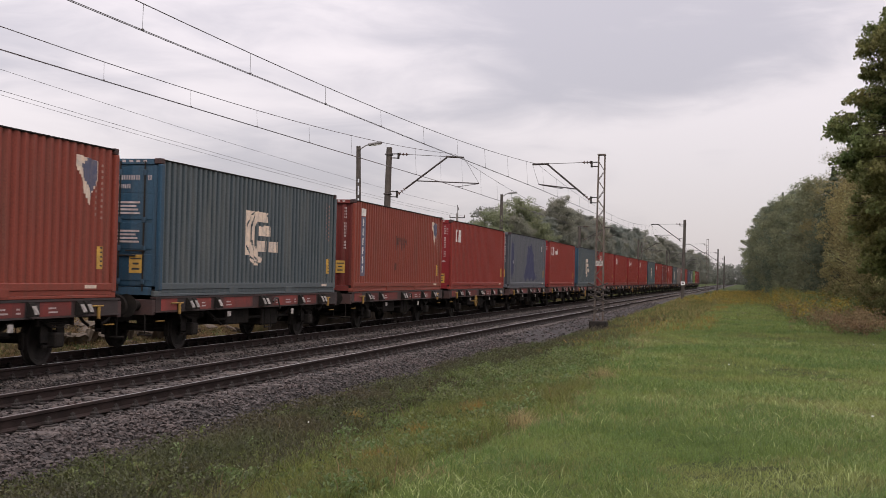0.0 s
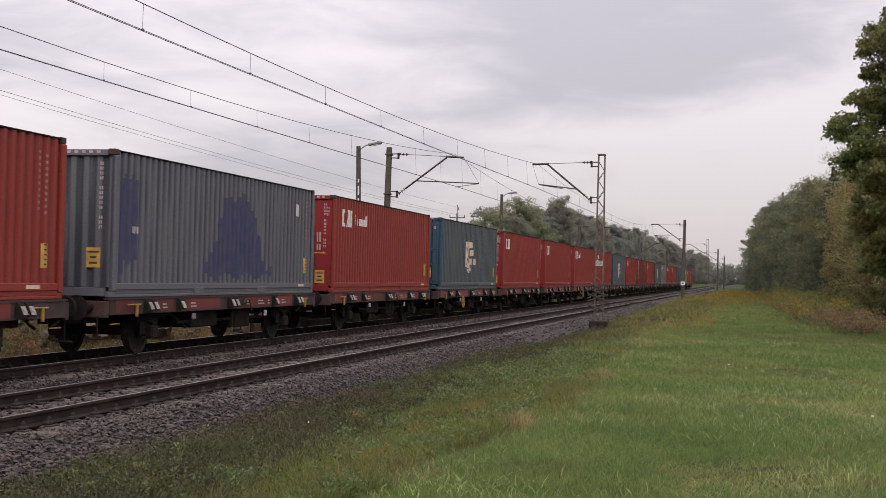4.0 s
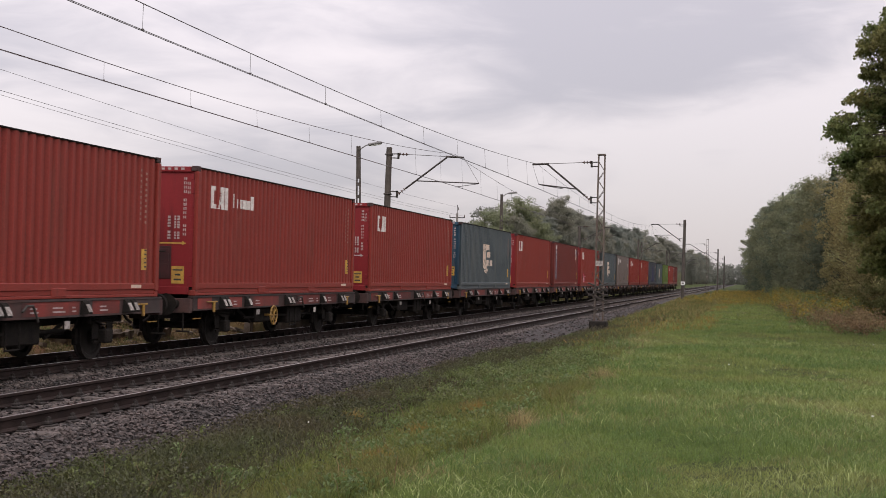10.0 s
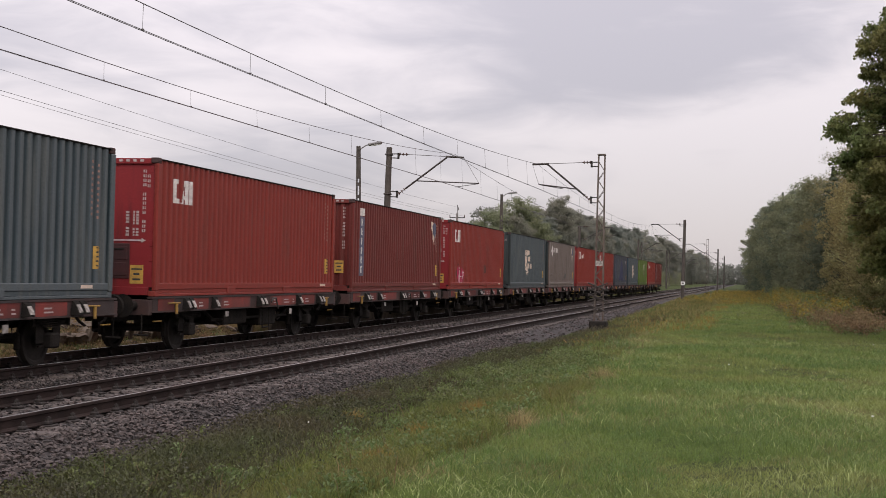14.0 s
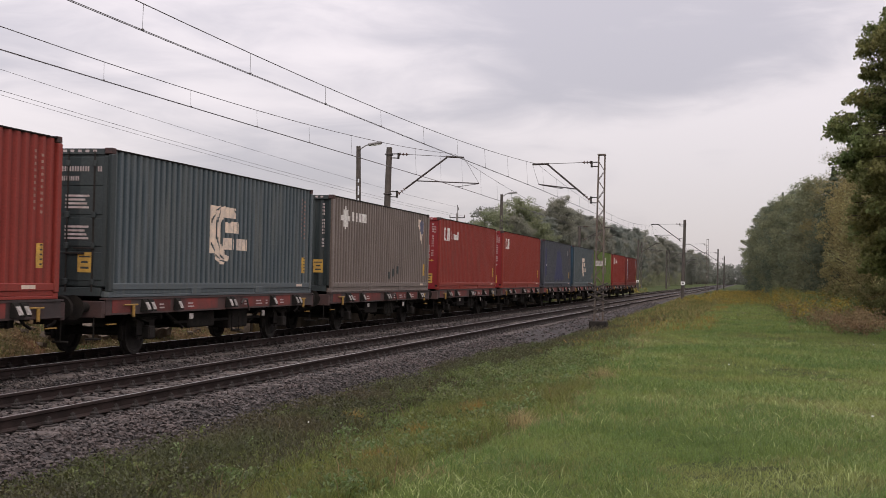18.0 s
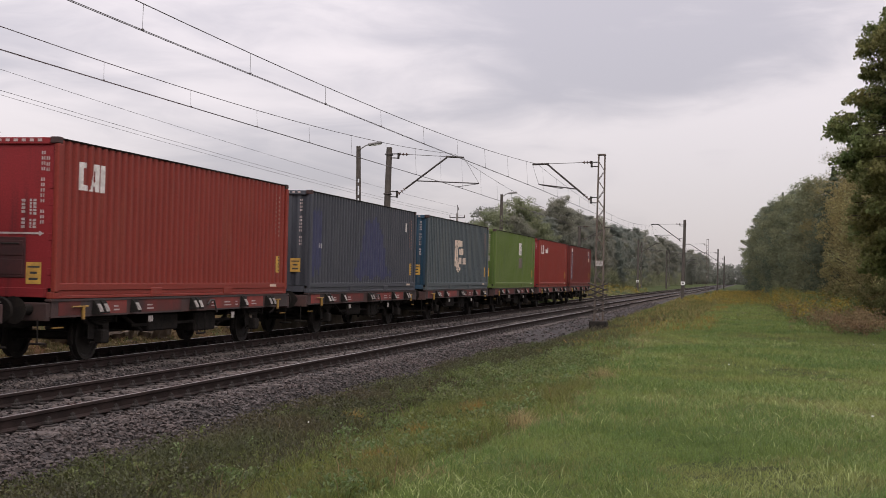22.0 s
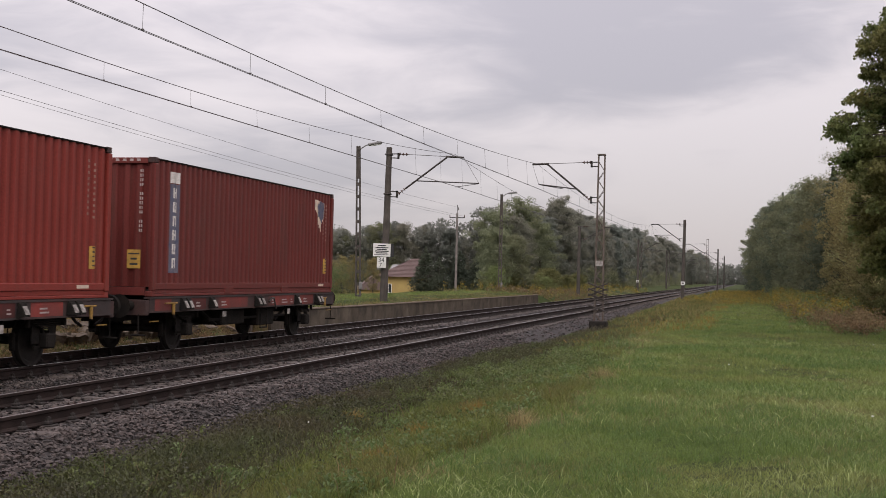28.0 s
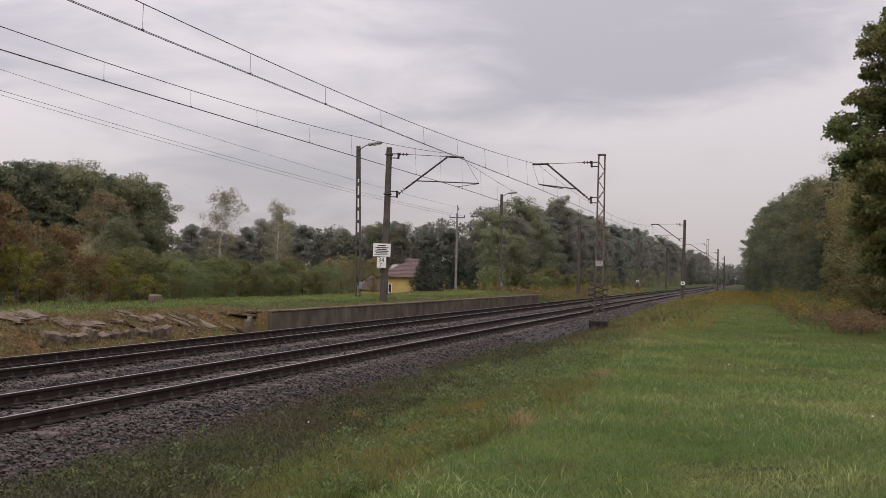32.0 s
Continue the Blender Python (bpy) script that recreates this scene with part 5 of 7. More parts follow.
def flap_mesh():
    """Folding corner bracket with a slanted pale plate."""
    bm = bmesh.new()
    vs = [(0.04, -0.09, 0.0), (0.04, 0.09, 0.0), (0.10, 0.10, -0.05), (0.10, -0.10, -0.05), (0.20, 0.05, -0.26), (0.20, -0.13, -0.26), (0.04, 0.05, -0.27), (0.04, -0.13, -0.27)]
    b = [bm.verts.new(v) for v in vs]
    for f in ((0, 1, 2, 3), (3, 2, 4, 5), (5, 4, 6, 7), (0, 3, 5, 7), (1, 6, 4, 2), (0, 7, 6, 1)):
        bm.faces.new([b[i] for i in f])
    bmesh.ops.recalc_face_normals(bm, faces=bm.faces)
    return mesh_of(bm, "container_bracket")


SILL, GUARD, SPRING, FLAP = sill_mesh(), guard_mesh(), spring_mesh(), flap_mesh()
FPLATE = mesh_of(bx(-0.004, 0.004, -0.07, 0.07, -0.08, 0.08), "bracket_plate")


def build_wagon():
    w = thing("container_wagon", "two-axle flat container wagon with a faded red sill", "wagon", "wagons of the train")
    for sx in (-1, 1):
        rot = 0 if sx > 0 else 180
        s = part("side_sill", SILL, M["sill"], w, "faded red steel sill", at=pose(sx * 1.18, 0, 0, 0, 0, rot))
        for y, ln in ((-5.55, 0.4), (-3.8, 0.52), (-1.7, 1.05), (1.75, 1.0), (3.8, 0.55)):
            part("inscription_panel", mesh_of(bx(0.05, 0.054, -ln, ln, 0.905, 1.155), "inscription_panel"), M["sill_panel"], s, "faded red panel", at=pose(0, y, 0))
        for y, ln in ((-4.1, 0.1), (-3.7, 0.12), (-2.2, 0.16), (1.15, 0.14), (2.0, 0.22), (2.55, 0.07), (3.7, 0.16)):
            part("inscription_bar", mesh_of(box(bx(0.055, 0.058, -ln, ln, 0.96, 0.99), 0.055, 0.058, -ln, ln * 0.6, 1.03, 1.06), "inscription_bar"), M["dim_mark"], s, at=pose(0, y, 0))
        for y, n in ((-4.6, 2), (-3.0, 1), (-0.12, 2), (2.9, 1), (4.6, 2)):
            for k in range(n):
                part("container_bracket", FLAP, M["under"], s, at=pose(0.02, y + 0.26 * k, 1.18))
                part("bracket_plate", FPLATE, M["plate"], w, "pale scuffed bracket face", at=pose(sx * 1.366, sx * (y + 0.26 * k - 0.02), 1.03, 0, -25 * sx, 0))
        for y in (-4.05, 4.05):
            part("axle_guard", GUARD, M["under"], w, at=pose(sx * 1.03, y, 0))
            part("leaf_spring", SPRING, M["under"], w, at=pose(sx * 1.08, y, 0.03))
            part("axle_box", bx(-0.12, 0.12, -0.15, 0.15, 0.33, 0.60, bevel=0.03), M["under"], w, at=pose(sx * 1.08, y, 0))
            for dy in (-0.62, 0.62):
                part("spring_shackle", bx(-0.03, 0.03, -0.03, 0.03, 0.72, 0.90), M["under"], w, at=pose(sx * 1.08, y + dy, 0))
            for dy in (-0.56, 0.56):
                part("brake_shoe", bx(-0.05, 0.05, -0.04, 0.04, 0.3, 0.62, bevel=0.02), M["under"], w, at=pose(sx * 0.75, y + dy, 0))
        part("truss_bar", tb((sx * 1.0, -2.6, 0.62), (sx * 1.0, 2.6, 0.62), 0.035, n=6), M["under"], w)
        part("hose_loop", mesh_of(tube(tube(tube(bmesh.new(), (0, -0.25, 1.0), (0, -0.1, 1.1), 0.022), (0, -0.1, 1.1), (0, 0.1, 1.1), 0.022), (0, 0.1, 1.1), (0, 0.28, 0.82), 0.022), "hose_loop"), M["iron"], w, at=pose(sx * 1.3, 0.9, 0))
        for y in (-6.0, 6.0):
            hd = part("corner_step", bx(-0.02, 0.02, -0.18, 0.18, 0.48, 0.50), M["yellow"], w, at=pose(sx * 1.2, y * 0.985, 0.2))
            part("handrail", tube(tube(bmesh.new(), (0, -0.3, 0.94), (0, 0.3, 0.94), 0.016), (0, 0.12, 0.94), (0, 0.12, 0.70), 0.034), M["yellow"], w, "yellow handrail and stop-cock handle", at=pose(sx * 1.27, y * 0.87, 0.12))
        for y in (-6.35, 6.35):
            sy = 1 if y > 0 else -1
            bf = part("buffer", tube(tube(bmesh.new(), (0, 0, 0), (0, sy * 0.38, 0), 0.10, n=14), (0, sy * 0.3, 0), (0, sy * 0.52, 0), 0.07, n=12), M["under"], w, at=pose(sx * 0.875, y - sy * 0.05, 1.02))
            part("buffer_head", tb((0, sy * 0.50, 0), (0, sy * 0.55, 0), 0.22, 0.24, 20), M["under"], bf)
    for y in (-6.28, 6.28):
        part("end_beam", bx(-1.22, 1.22, -0.08, 0.08, 0.82, 1.14, bevel=0.01), M["sill"], w, at=pose(0, y, 0))
        sy = 1 if y > 0 else -1
        part("draw_hook", tb((0, 0, 0.98), (0, sy * 0.55, 0.98), 0.05), M["under"], w, at=pose(0, y, 0))
        part("brake_hose", tube(tube(bmesh.new(), (0.3, 0, 0.9), (0.32, sy * 0.25, 0.7), 0.03), (0.32, sy * 0.25, 0.7), (0.3, sy * 0.5, 0.62), 0.03), M["under"], w, at=pose(0, y, 0))
        for sx in (-1, 1):
            part("step_hanger", tube(tube(bmesh.new(), (0, 0, 0.85), (0, 0, 0.42), 0.014), (-0.16, 0, 0.42), (0.16, 0, 0.42), 0.02), M["under"], w, at=pose(sx * 1.1, y + sy * 0.15, 0))
    for y in (-5.2, -2.6, 0, 2.6, 5.2):
        part("cross_member", bx(-1.15, 1.15, -0.07, 0.07, 0.84, 1.1), M["under"], w, at=pose(0, y, 0))
    part("centre_beam", bx(-0.3, 0.3, -6.2, 6.2, 0.66, 1.05), M["under"], w)
    part("equipment_box", bx(0.55, 1.05, -1.9, -0.4, 0.48, 0.84, bevel=0.03), M["under"], w)
    part("equipment_box", bx(0.5, 1.05, 0.5, 1.7, 0.40, 0.84, bevel=0.03), M["under"], w)
    part("equipment_box", bx(-1.05, -0.5, -2.4, -0.6, 0.45, 0.84, bevel=0.03), M["under"], w)
    part("battery_step", tube(tube(tube(bmesh.new(), (1.2, 0.3, 0.84), (1.2, 0.3, 0.34), 0.016), (1.2, 0.75, 0.84), (1.2, 0.75, 0.34), 0.016), (1.2, 0.3, 0.36), (1.2, 0.75, 0.36), 0.02), M["under"], w)
    for sx in (-1, 1):
        part("diagonal_strut", tb((sx * 0.95, -2.9, 0.84), (sx * 0.95, -2.0, 0.50), 0.04, n=6), M["under"], w)
        part("diagonal_strut", tb((sx * 0.95, 2.9, 0.84), (sx * 0.95, 2.0, 0.50), 0.04, n=6), M["under"], w)
    part("air_tank", tb((-0.2, -1.4, 0.62), (-0.2, 0.2, 0.62), 0.19, n=14), M["under"], w)
    part("brake_cylinder", tb((0.35, 0.5, 0.66), (0.35, 1.15, 0.66), 0.17, n=12), M["under"], w)
    part("brake_rod", tb((0.5, -3.5, 0.5), (0.5, 3.5, 0.52), 0.03, n=6), M["under"], w)
    part("brake_lever", bx(-0.02, 0.02, -0.05, 0.05, 0.35, 0.9), M["under"], w, at=pose(0.5, 1.4, 0, 20, 0, 0))
    part("changeover_plate", bx(1.24, 1.26, -2.3, -2.12, 0.70, 0.82), M["plate"], w, "pale changeover plate")
    part("handle_plate", bx(1.24, 1.26, 2.2, 2.36, 0.66, 0.8), M["plate"], w)
    ws = []
    for y in (-4.05, 4.05):
        a = part("wheelset", AXLE, M["steel"], w, at=pose(0, y, 0.46))
        part("wheel", WHEEL, M["steel"], a, at=pose(0.76, 0, 0, 0, 0, 180))
        part("wheel", WHEEL, M["steel"], a, at=pose(-0.76, 0, 0))
    return w


RED = "red corrugated steel container with a white block logo, road-grimed"
TRAIN = [  # from the first wagon to the last
    ("rust_red", "rust_red", "band", "faded rust-red container with a white flash, loaded on a wagon", False),
    ("teal", "blue_end", "teal", "grey-teal container with blue doors and a tan logo", True),
    ("rust_red", "brown", "band_smudge", "faded rust-red container with a blue band and a dark smudge", False),
    ("red", "deep_red", "cai", RED, False),
    ("navy", "navy", "blot", "faded grey-blue container with a dark blue blotch", False),
    ("red", "deep_red", "cai_word", "red corrugated container with a white logo and word", False),
    ("teal", "blue_end", "teal", "grey-teal container with dark blue doors and a tan logo", True),
    ("red", "deep_red", "cai", RED, False),
    ("red", "deep_red", "cai", RED, False),
    ("red", "deep_red", "cai_word", "red corrugated container with a white logo and word", False),
    ("red", "deep_red", "cai", RED, False),
    ("teal", "blue_end", "teal", "grey-teal container with a bright blue plain end", False),
    ("red", "deep_red", "cai", RED, False),
    ("brown", "brown", "band", "dull brown-red container with a vertical band and a white flash", False),
    ("red", "deep_red", "cai", "red container with a white logo and sprayed paint low down", False),
    ("teal", "charcoal", "teal", "grey-teal container with dark doors and a tan logo", True),
    ("taupe", "charcoal", "star", "weathered taupe container with a worn white star mark", False),
    ("red", "deep_red", "cai_word", "red corrugated container with a white logo and word", False),
    ("orange_red", "deep_red", "cai", "orange-red corrugated container with a white block logo", False),
    ("dark_navy", "dark_navy", "blot", "faded navy container with repainted blue patches", False),
    ("teal", "blue_end", "teal", "grey-teal container with a blue end and a tan logo", False),
    ("green", "green", "badge", "apple-green corrugated container with a small white badge", False),
    ("red", "deep_red", "cai_word", "red corrugated container with a white logo and word", False),
    ("brown", "brown", "band", "dull brown-red container, the last of the train", False),
]
CONTAINERS, WAGONS = [], []


def build_train():
    first = build_wagon()
    made = {}
    n = len(TRAIN)
    for i, (col, endc, style, label, doors) in enumerate(TRAIN):
        y = LAST0 - (n - 1 - i) * PITCH
        key = (col, endc, style, doors, "low down" in label)
        if key in made:
            c = copy_thing(made[key], pose(-D, y, 1.205))
            tagged(c, label)
        else:
            c = made[key] = build_container(col, endc, style, label, doors)
            c.matrix_basis = pose(-D, y, 1.205)
        w = first if i == 0 else copy_thing(first, pose(-D, y, 0))
        w.matrix_basis = pose(-D, y, 0)
        CONTAINERS.append((c, y))
        WAGONS.append((w, y))
    for i, at_y in ((3, -1.2), (6, -1.9), (9, -1.2)):
        bm = bmesh.new()
        prev = None
        for k in range(17):
            a = k * math.pi / 8
            q = Vector((1.3, 0.24 * math.cos(a), 0.24 * math.sin(a)))
            if prev is not None:
                tube(bm, prev, q, 0.022, n=6)
            prev = q
        for k in range(4):
            a = k * math.pi / 4
            tube(bm, (1.3, 0.24 * math.cos(a), 0.24 * math.sin(a)), (1.3, -0.24 * math.cos(a), -0.24 * math.sin(a)), 0.014, n=5)
        tube(bm, (0.95, 0, 0), (1.31, 0, 0), 0.03, n=8)
        part("brake_wheel", bm, M["yellow"], WAGONS[i][0], "yellow hand-brake wheel", at=pose(0, at_y, 0.66))
    lamp = part("tail_lamp", bx(-0.09, 0.09, -0.04, 0.04, -0.12, 0.12, bevel=0.02), M["red_lamp"], WAGONS[-1][0], "red tail lamp board", at=pose(0.95, 6.45, 1.25))


build_train()


def motions():
    """The train rolls by at an even speed, and each wheelset turns with it."""
    end = 32.0
    turn_rate = math.degrees(SPEED / 0.46)
    for ob, y in CONTAINERS + WAGONS:
        z = ob.location.z
        walk(ob, [(0.0, pose(-D, y, z)), (end, pose(-D, y - SPEED * end, z))])
    for w, _ in WAGONS:
        for ob in [o for o in w.children if o.name.startswith("wheelset")]:
            p = ob.location.copy()
            walk(ob, [(k / FPS, pose(p.x, p.y, p.z, turn_rate * k / FPS, 0, 0)) for k in range(0, int(end * FPS) + 1)])


# ---------------------------------------------------------------- vegetation
def leaf_cloud(centres, spread, per, size, flat=0.6, droop=0.0, corners=4, out=0.0):
    """Small folded leaf quads scattered round many twig ends."""
    c = np.repeat(np.asarray(centres, float), per, axis=0)
    n = len(c)
    sp = np.repeat(np.asarray(spread, float).reshape(-1, 1) * np.ones((len(centres), 1)), per, axis=0)
    d = RNG.standard_normal((n, 3))
    d /= np.linalg.norm(d, axis=1)[:, None]
    d *= RNG.uniform(0.25, 1.0, (n, 1)) ** 0.6
    d[:, 2] *= flat
    pos = c + d * sp
    pos[:, 2] -= droop * sp[:, 0] * (d[:, 0] ** 2 + d[:, 1] ** 2)
    s = size * RNG.uniform(0.6, 1.3, n)
    q = np.array([(-0.5, 0, 0), (0, -0.34, 0.08), (0.6, 0, -0.06), (0, 0.34, 0.08)])
    if corners == 3:
        q = np.array([(-0.55, -0.12, 0), (0.55, -0.36, 0.06), (0.12, 0.52, -0.04)])
    tw = turns(n)
    if out:
        # leaves face outwards from their clump and a little up
        nrm = d / np.linalg.norm(d, axis=1)[:, None] * out + tw[:, :, 2] + np.array([0, 0, 0.35])
        nrm /= np.linalg.norm(nrm, axis=1)[:, None]
        ax = np.cross(nrm, tw[:, :, 0])
        ax /= np.linalg.norm(ax, axis=1)[:, None]
        tw = np.stack([ax, np.cross(nrm, ax), nrm], -1)
    v = np.einsum("nij,kj->nki", tw, q) * s[:, None, None] + pos[:, None]
    f = np.arange(corners * n).reshape(n, corners)
    return v.reshape(-1, 3), f


def crown_mesh(name, centres, spread, per, size, leaf, flat=0.6, droop=0.0, out=1.4, whole=0.7, rough=0.35):
    """Leaves round many twig ends, shaded as the rounded clumps that they form."""
    centres = np.asarray(centres, float)
    v, f = leaf_cloud(centres, spread, per, size, flat, droop, 3, out)
    own = np.repeat(centres, per, axis=0)
    mid = v.reshape(-1, 3, 3).mean(1)
    a = mid - own
    a /= np.linalg.norm(a, axis=1)[:, None] + 1e-6
    b = (own - centres.mean(0)) * np.array([1.0, 1.0, 0.5])
    b /= np.linalg.norm(b, axis=1)[:, None] + 1e-6
    n = a + whole * b + rough * RNG.standard_normal(a.shape) + np.array([0, 0, 0.25])
    n /= np.linalg.norm(n, axis=1)[:, None]
    t = v.reshape(-1, 3, 3)
    g = np.cross(t[:, 1] - t[:, 0], t[:, 2] - t[:, 0])
    turned = (g * n).sum(1) < 0
    f[turned] = f[turned][:, ::-1]
    me = np_mesh(name, v, f, M[leaf], smooth=True)
    me.normals_split_custom_set_from_vertices(np.repeat(n, 3, axis=0).tolist())
    return me


def limbs(bm, h, r, crown_base, crown_w, n, up=0.5, seed=0):
    """Trunk with a bend and limbs; returns the limbs' ends."""
    rr = random.Random(seed)
    ends = []
    pts = [Vector((0, 0, -0.4))]
    for k in range(1, 6):
        z = h * 0.92 * k / 5
        pts.append(Vector((rr.uniform(-0.02, 0.02) * h, rr.uniform(-0.02, 0.02) * h, z)))
    for k in range(5):
        tube(bm, pts[k], pts[k + 1], r * (1 - 0.17 * k), r * (1 - 0.17 * (k + 1)), 6, caps=False)
    for i in range(n):
        u = crown_base + (0.97 - crown_base) * (i + rr.random()) / n
        z = u * h * 0.92
        k = min(4, int(z / (h * 0.92) * 5))
        base = pts[k].lerp(pts[k + 1], z / (h * 0.92) * 5 - k)
        a = i * 2.4 + rr.uniform(-0.4, 0.4)
        ln = crown_w * rr.uniform(0.55, 1.05) * math.sin(math.pi * min(1, max(0.06, (u - crown_base) / (1.02 - crown_base) * 0.8 + 0.18))) ** 0.7
        tip = base + Vector((math.cos(a) * ln, math.sin(a) * ln, ln * up * rr.uniform(0.5, 1.2)))
        tube(bm, base, tip, r * 0.28 * (1.1 - u), r * 0.06, 3, caps=False)
        ends.append((base, tip, ln))
    return ends, pts


def tree(name, label, category, h, r, crown_base, crown_w, n_limbs, per, size, leaf, bark, up=0.5, flat=0.7, droop=0.0, seed=0, group="", clump=0.34, tips=3, twigs=True, out=0.0, whole=0.7, ruffle=0.35):
    """A tapered trunk, limbs, and a ragged crown of many leaves in clumps along the limbs."""
    rr = random.Random(seed + 100)
    t = thing(name, label, category, group)
    bm = bmesh.new()
    ends, pts = limbs(bm, h, r, crown_base, crown_w, n_limbs, up, seed)
    cs, sp = [], []
    for base, tip, ln in ends:
        for k in range(tips):
            u = rr.uniform(0.35, 1.08)
            c = base.lerp(tip, u) + Vector((rr.uniform(-1, 1), rr.uniform(-1, 1), rr.uniform(-0.6, 0.8))) * (0.22 * crown_w)
            cs.append(tuple(c))
            sp.append(crown_w * clump * rr.uniform(0.5, 1.1))
            if twigs:
                tube(bm, base.lerp(tip, max(0.2, u - 0.25)), c, r * 0.07, r * 0.02, 3, caps=False)
    for k in range(3):
        cs.append(tuple(pts[-1] - Vector((0, 0, 0.035 * h * k))))
        sp.append(crown_w * clump * (0.6 + 0.3 * k))
    part("trunk", bm, M[bark], t)
    part("crown", crown_mesh("crown", cs, sp, per, size, leaf, flat, droop, max(out, 0.9), whole, ruffle), M[leaf], t)
    return t


def conifer(name, label, h, r, w, leaf, layers, per, size, base=0.08, seed=0, group="", ragged=0.25, bark="bark"):
    """Whorls of drooping branches clothed in small needle sprays."""
    rr = random.Random(seed)
    t = thing(name, label, "tree", group)
    bm = tb((0, 0, -0.4), (0, 0, h * 0.97), r, 0.02, 8)
    cs, sp = [], []
    for i in range(layers):
        u = base + (1 - base) * i / layers
        reach = w * (1 - u) ** 0.8 * rr.uniform(1 - ragged, 1.1) + 0.1
        for k in range(6 + int(4 * (1 - u))):
            a = k * 2 * math.pi / 8 + i * 0.7 + rr.uniform(-0.3, 0.3)
            ln = reach * rr.uniform(0.7, 1.1)
            tip = Vector((math.cos(a) * ln, math.sin(a) * ln, u * h - 0.22 * ln))
            tube(bm, (0, 0, u * h), tip, 0.02 * (1.2 - u) + 0.005, 0.004, 3, caps=False)
            for q in (0.45, 0.75, 1.0):
                if ln * q > 0.25:
                    cs.append((tip.x * q, tip.y * q, u * h - 0.22 * ln * q))
                    sp.append(0.22 * ln + 0.16)
    for k in range(6):
        cs.append((0, 0, h * (0.93 + 0.013 * k)))
        sp.append(0.22 - 0.02 * k)
    part("trunk", bm, M[bark], t)
    part("crown", crown_mesh("crown", cs, sp, per, size, leaf, 0.6, 0.3, 1.2, 0.9, 0.45), M[leaf], t)
    return t


def seat(x, y, dz=0.0):
    return float(ground_z(x, y)) + dz


def stand(proto, x, y, s=1.0, turn=0.0, first=None, sz=None):
    """Put a tree on the land: the prototype itself the first time, copies after that."""
    m = pose(x, y, seat(x, y), 0, 0, turn) @ Matrix.Diagonal((s, s, sz or s, 1))
    if not proto.get("used"):
        proto["used"] = 1
        proto.matrix_basis = m
        return proto
    base = proto.matrix_basis.copy()
    ob = copy_thing(proto, Matrix())
    ob.matrix_basis = m
    return ob


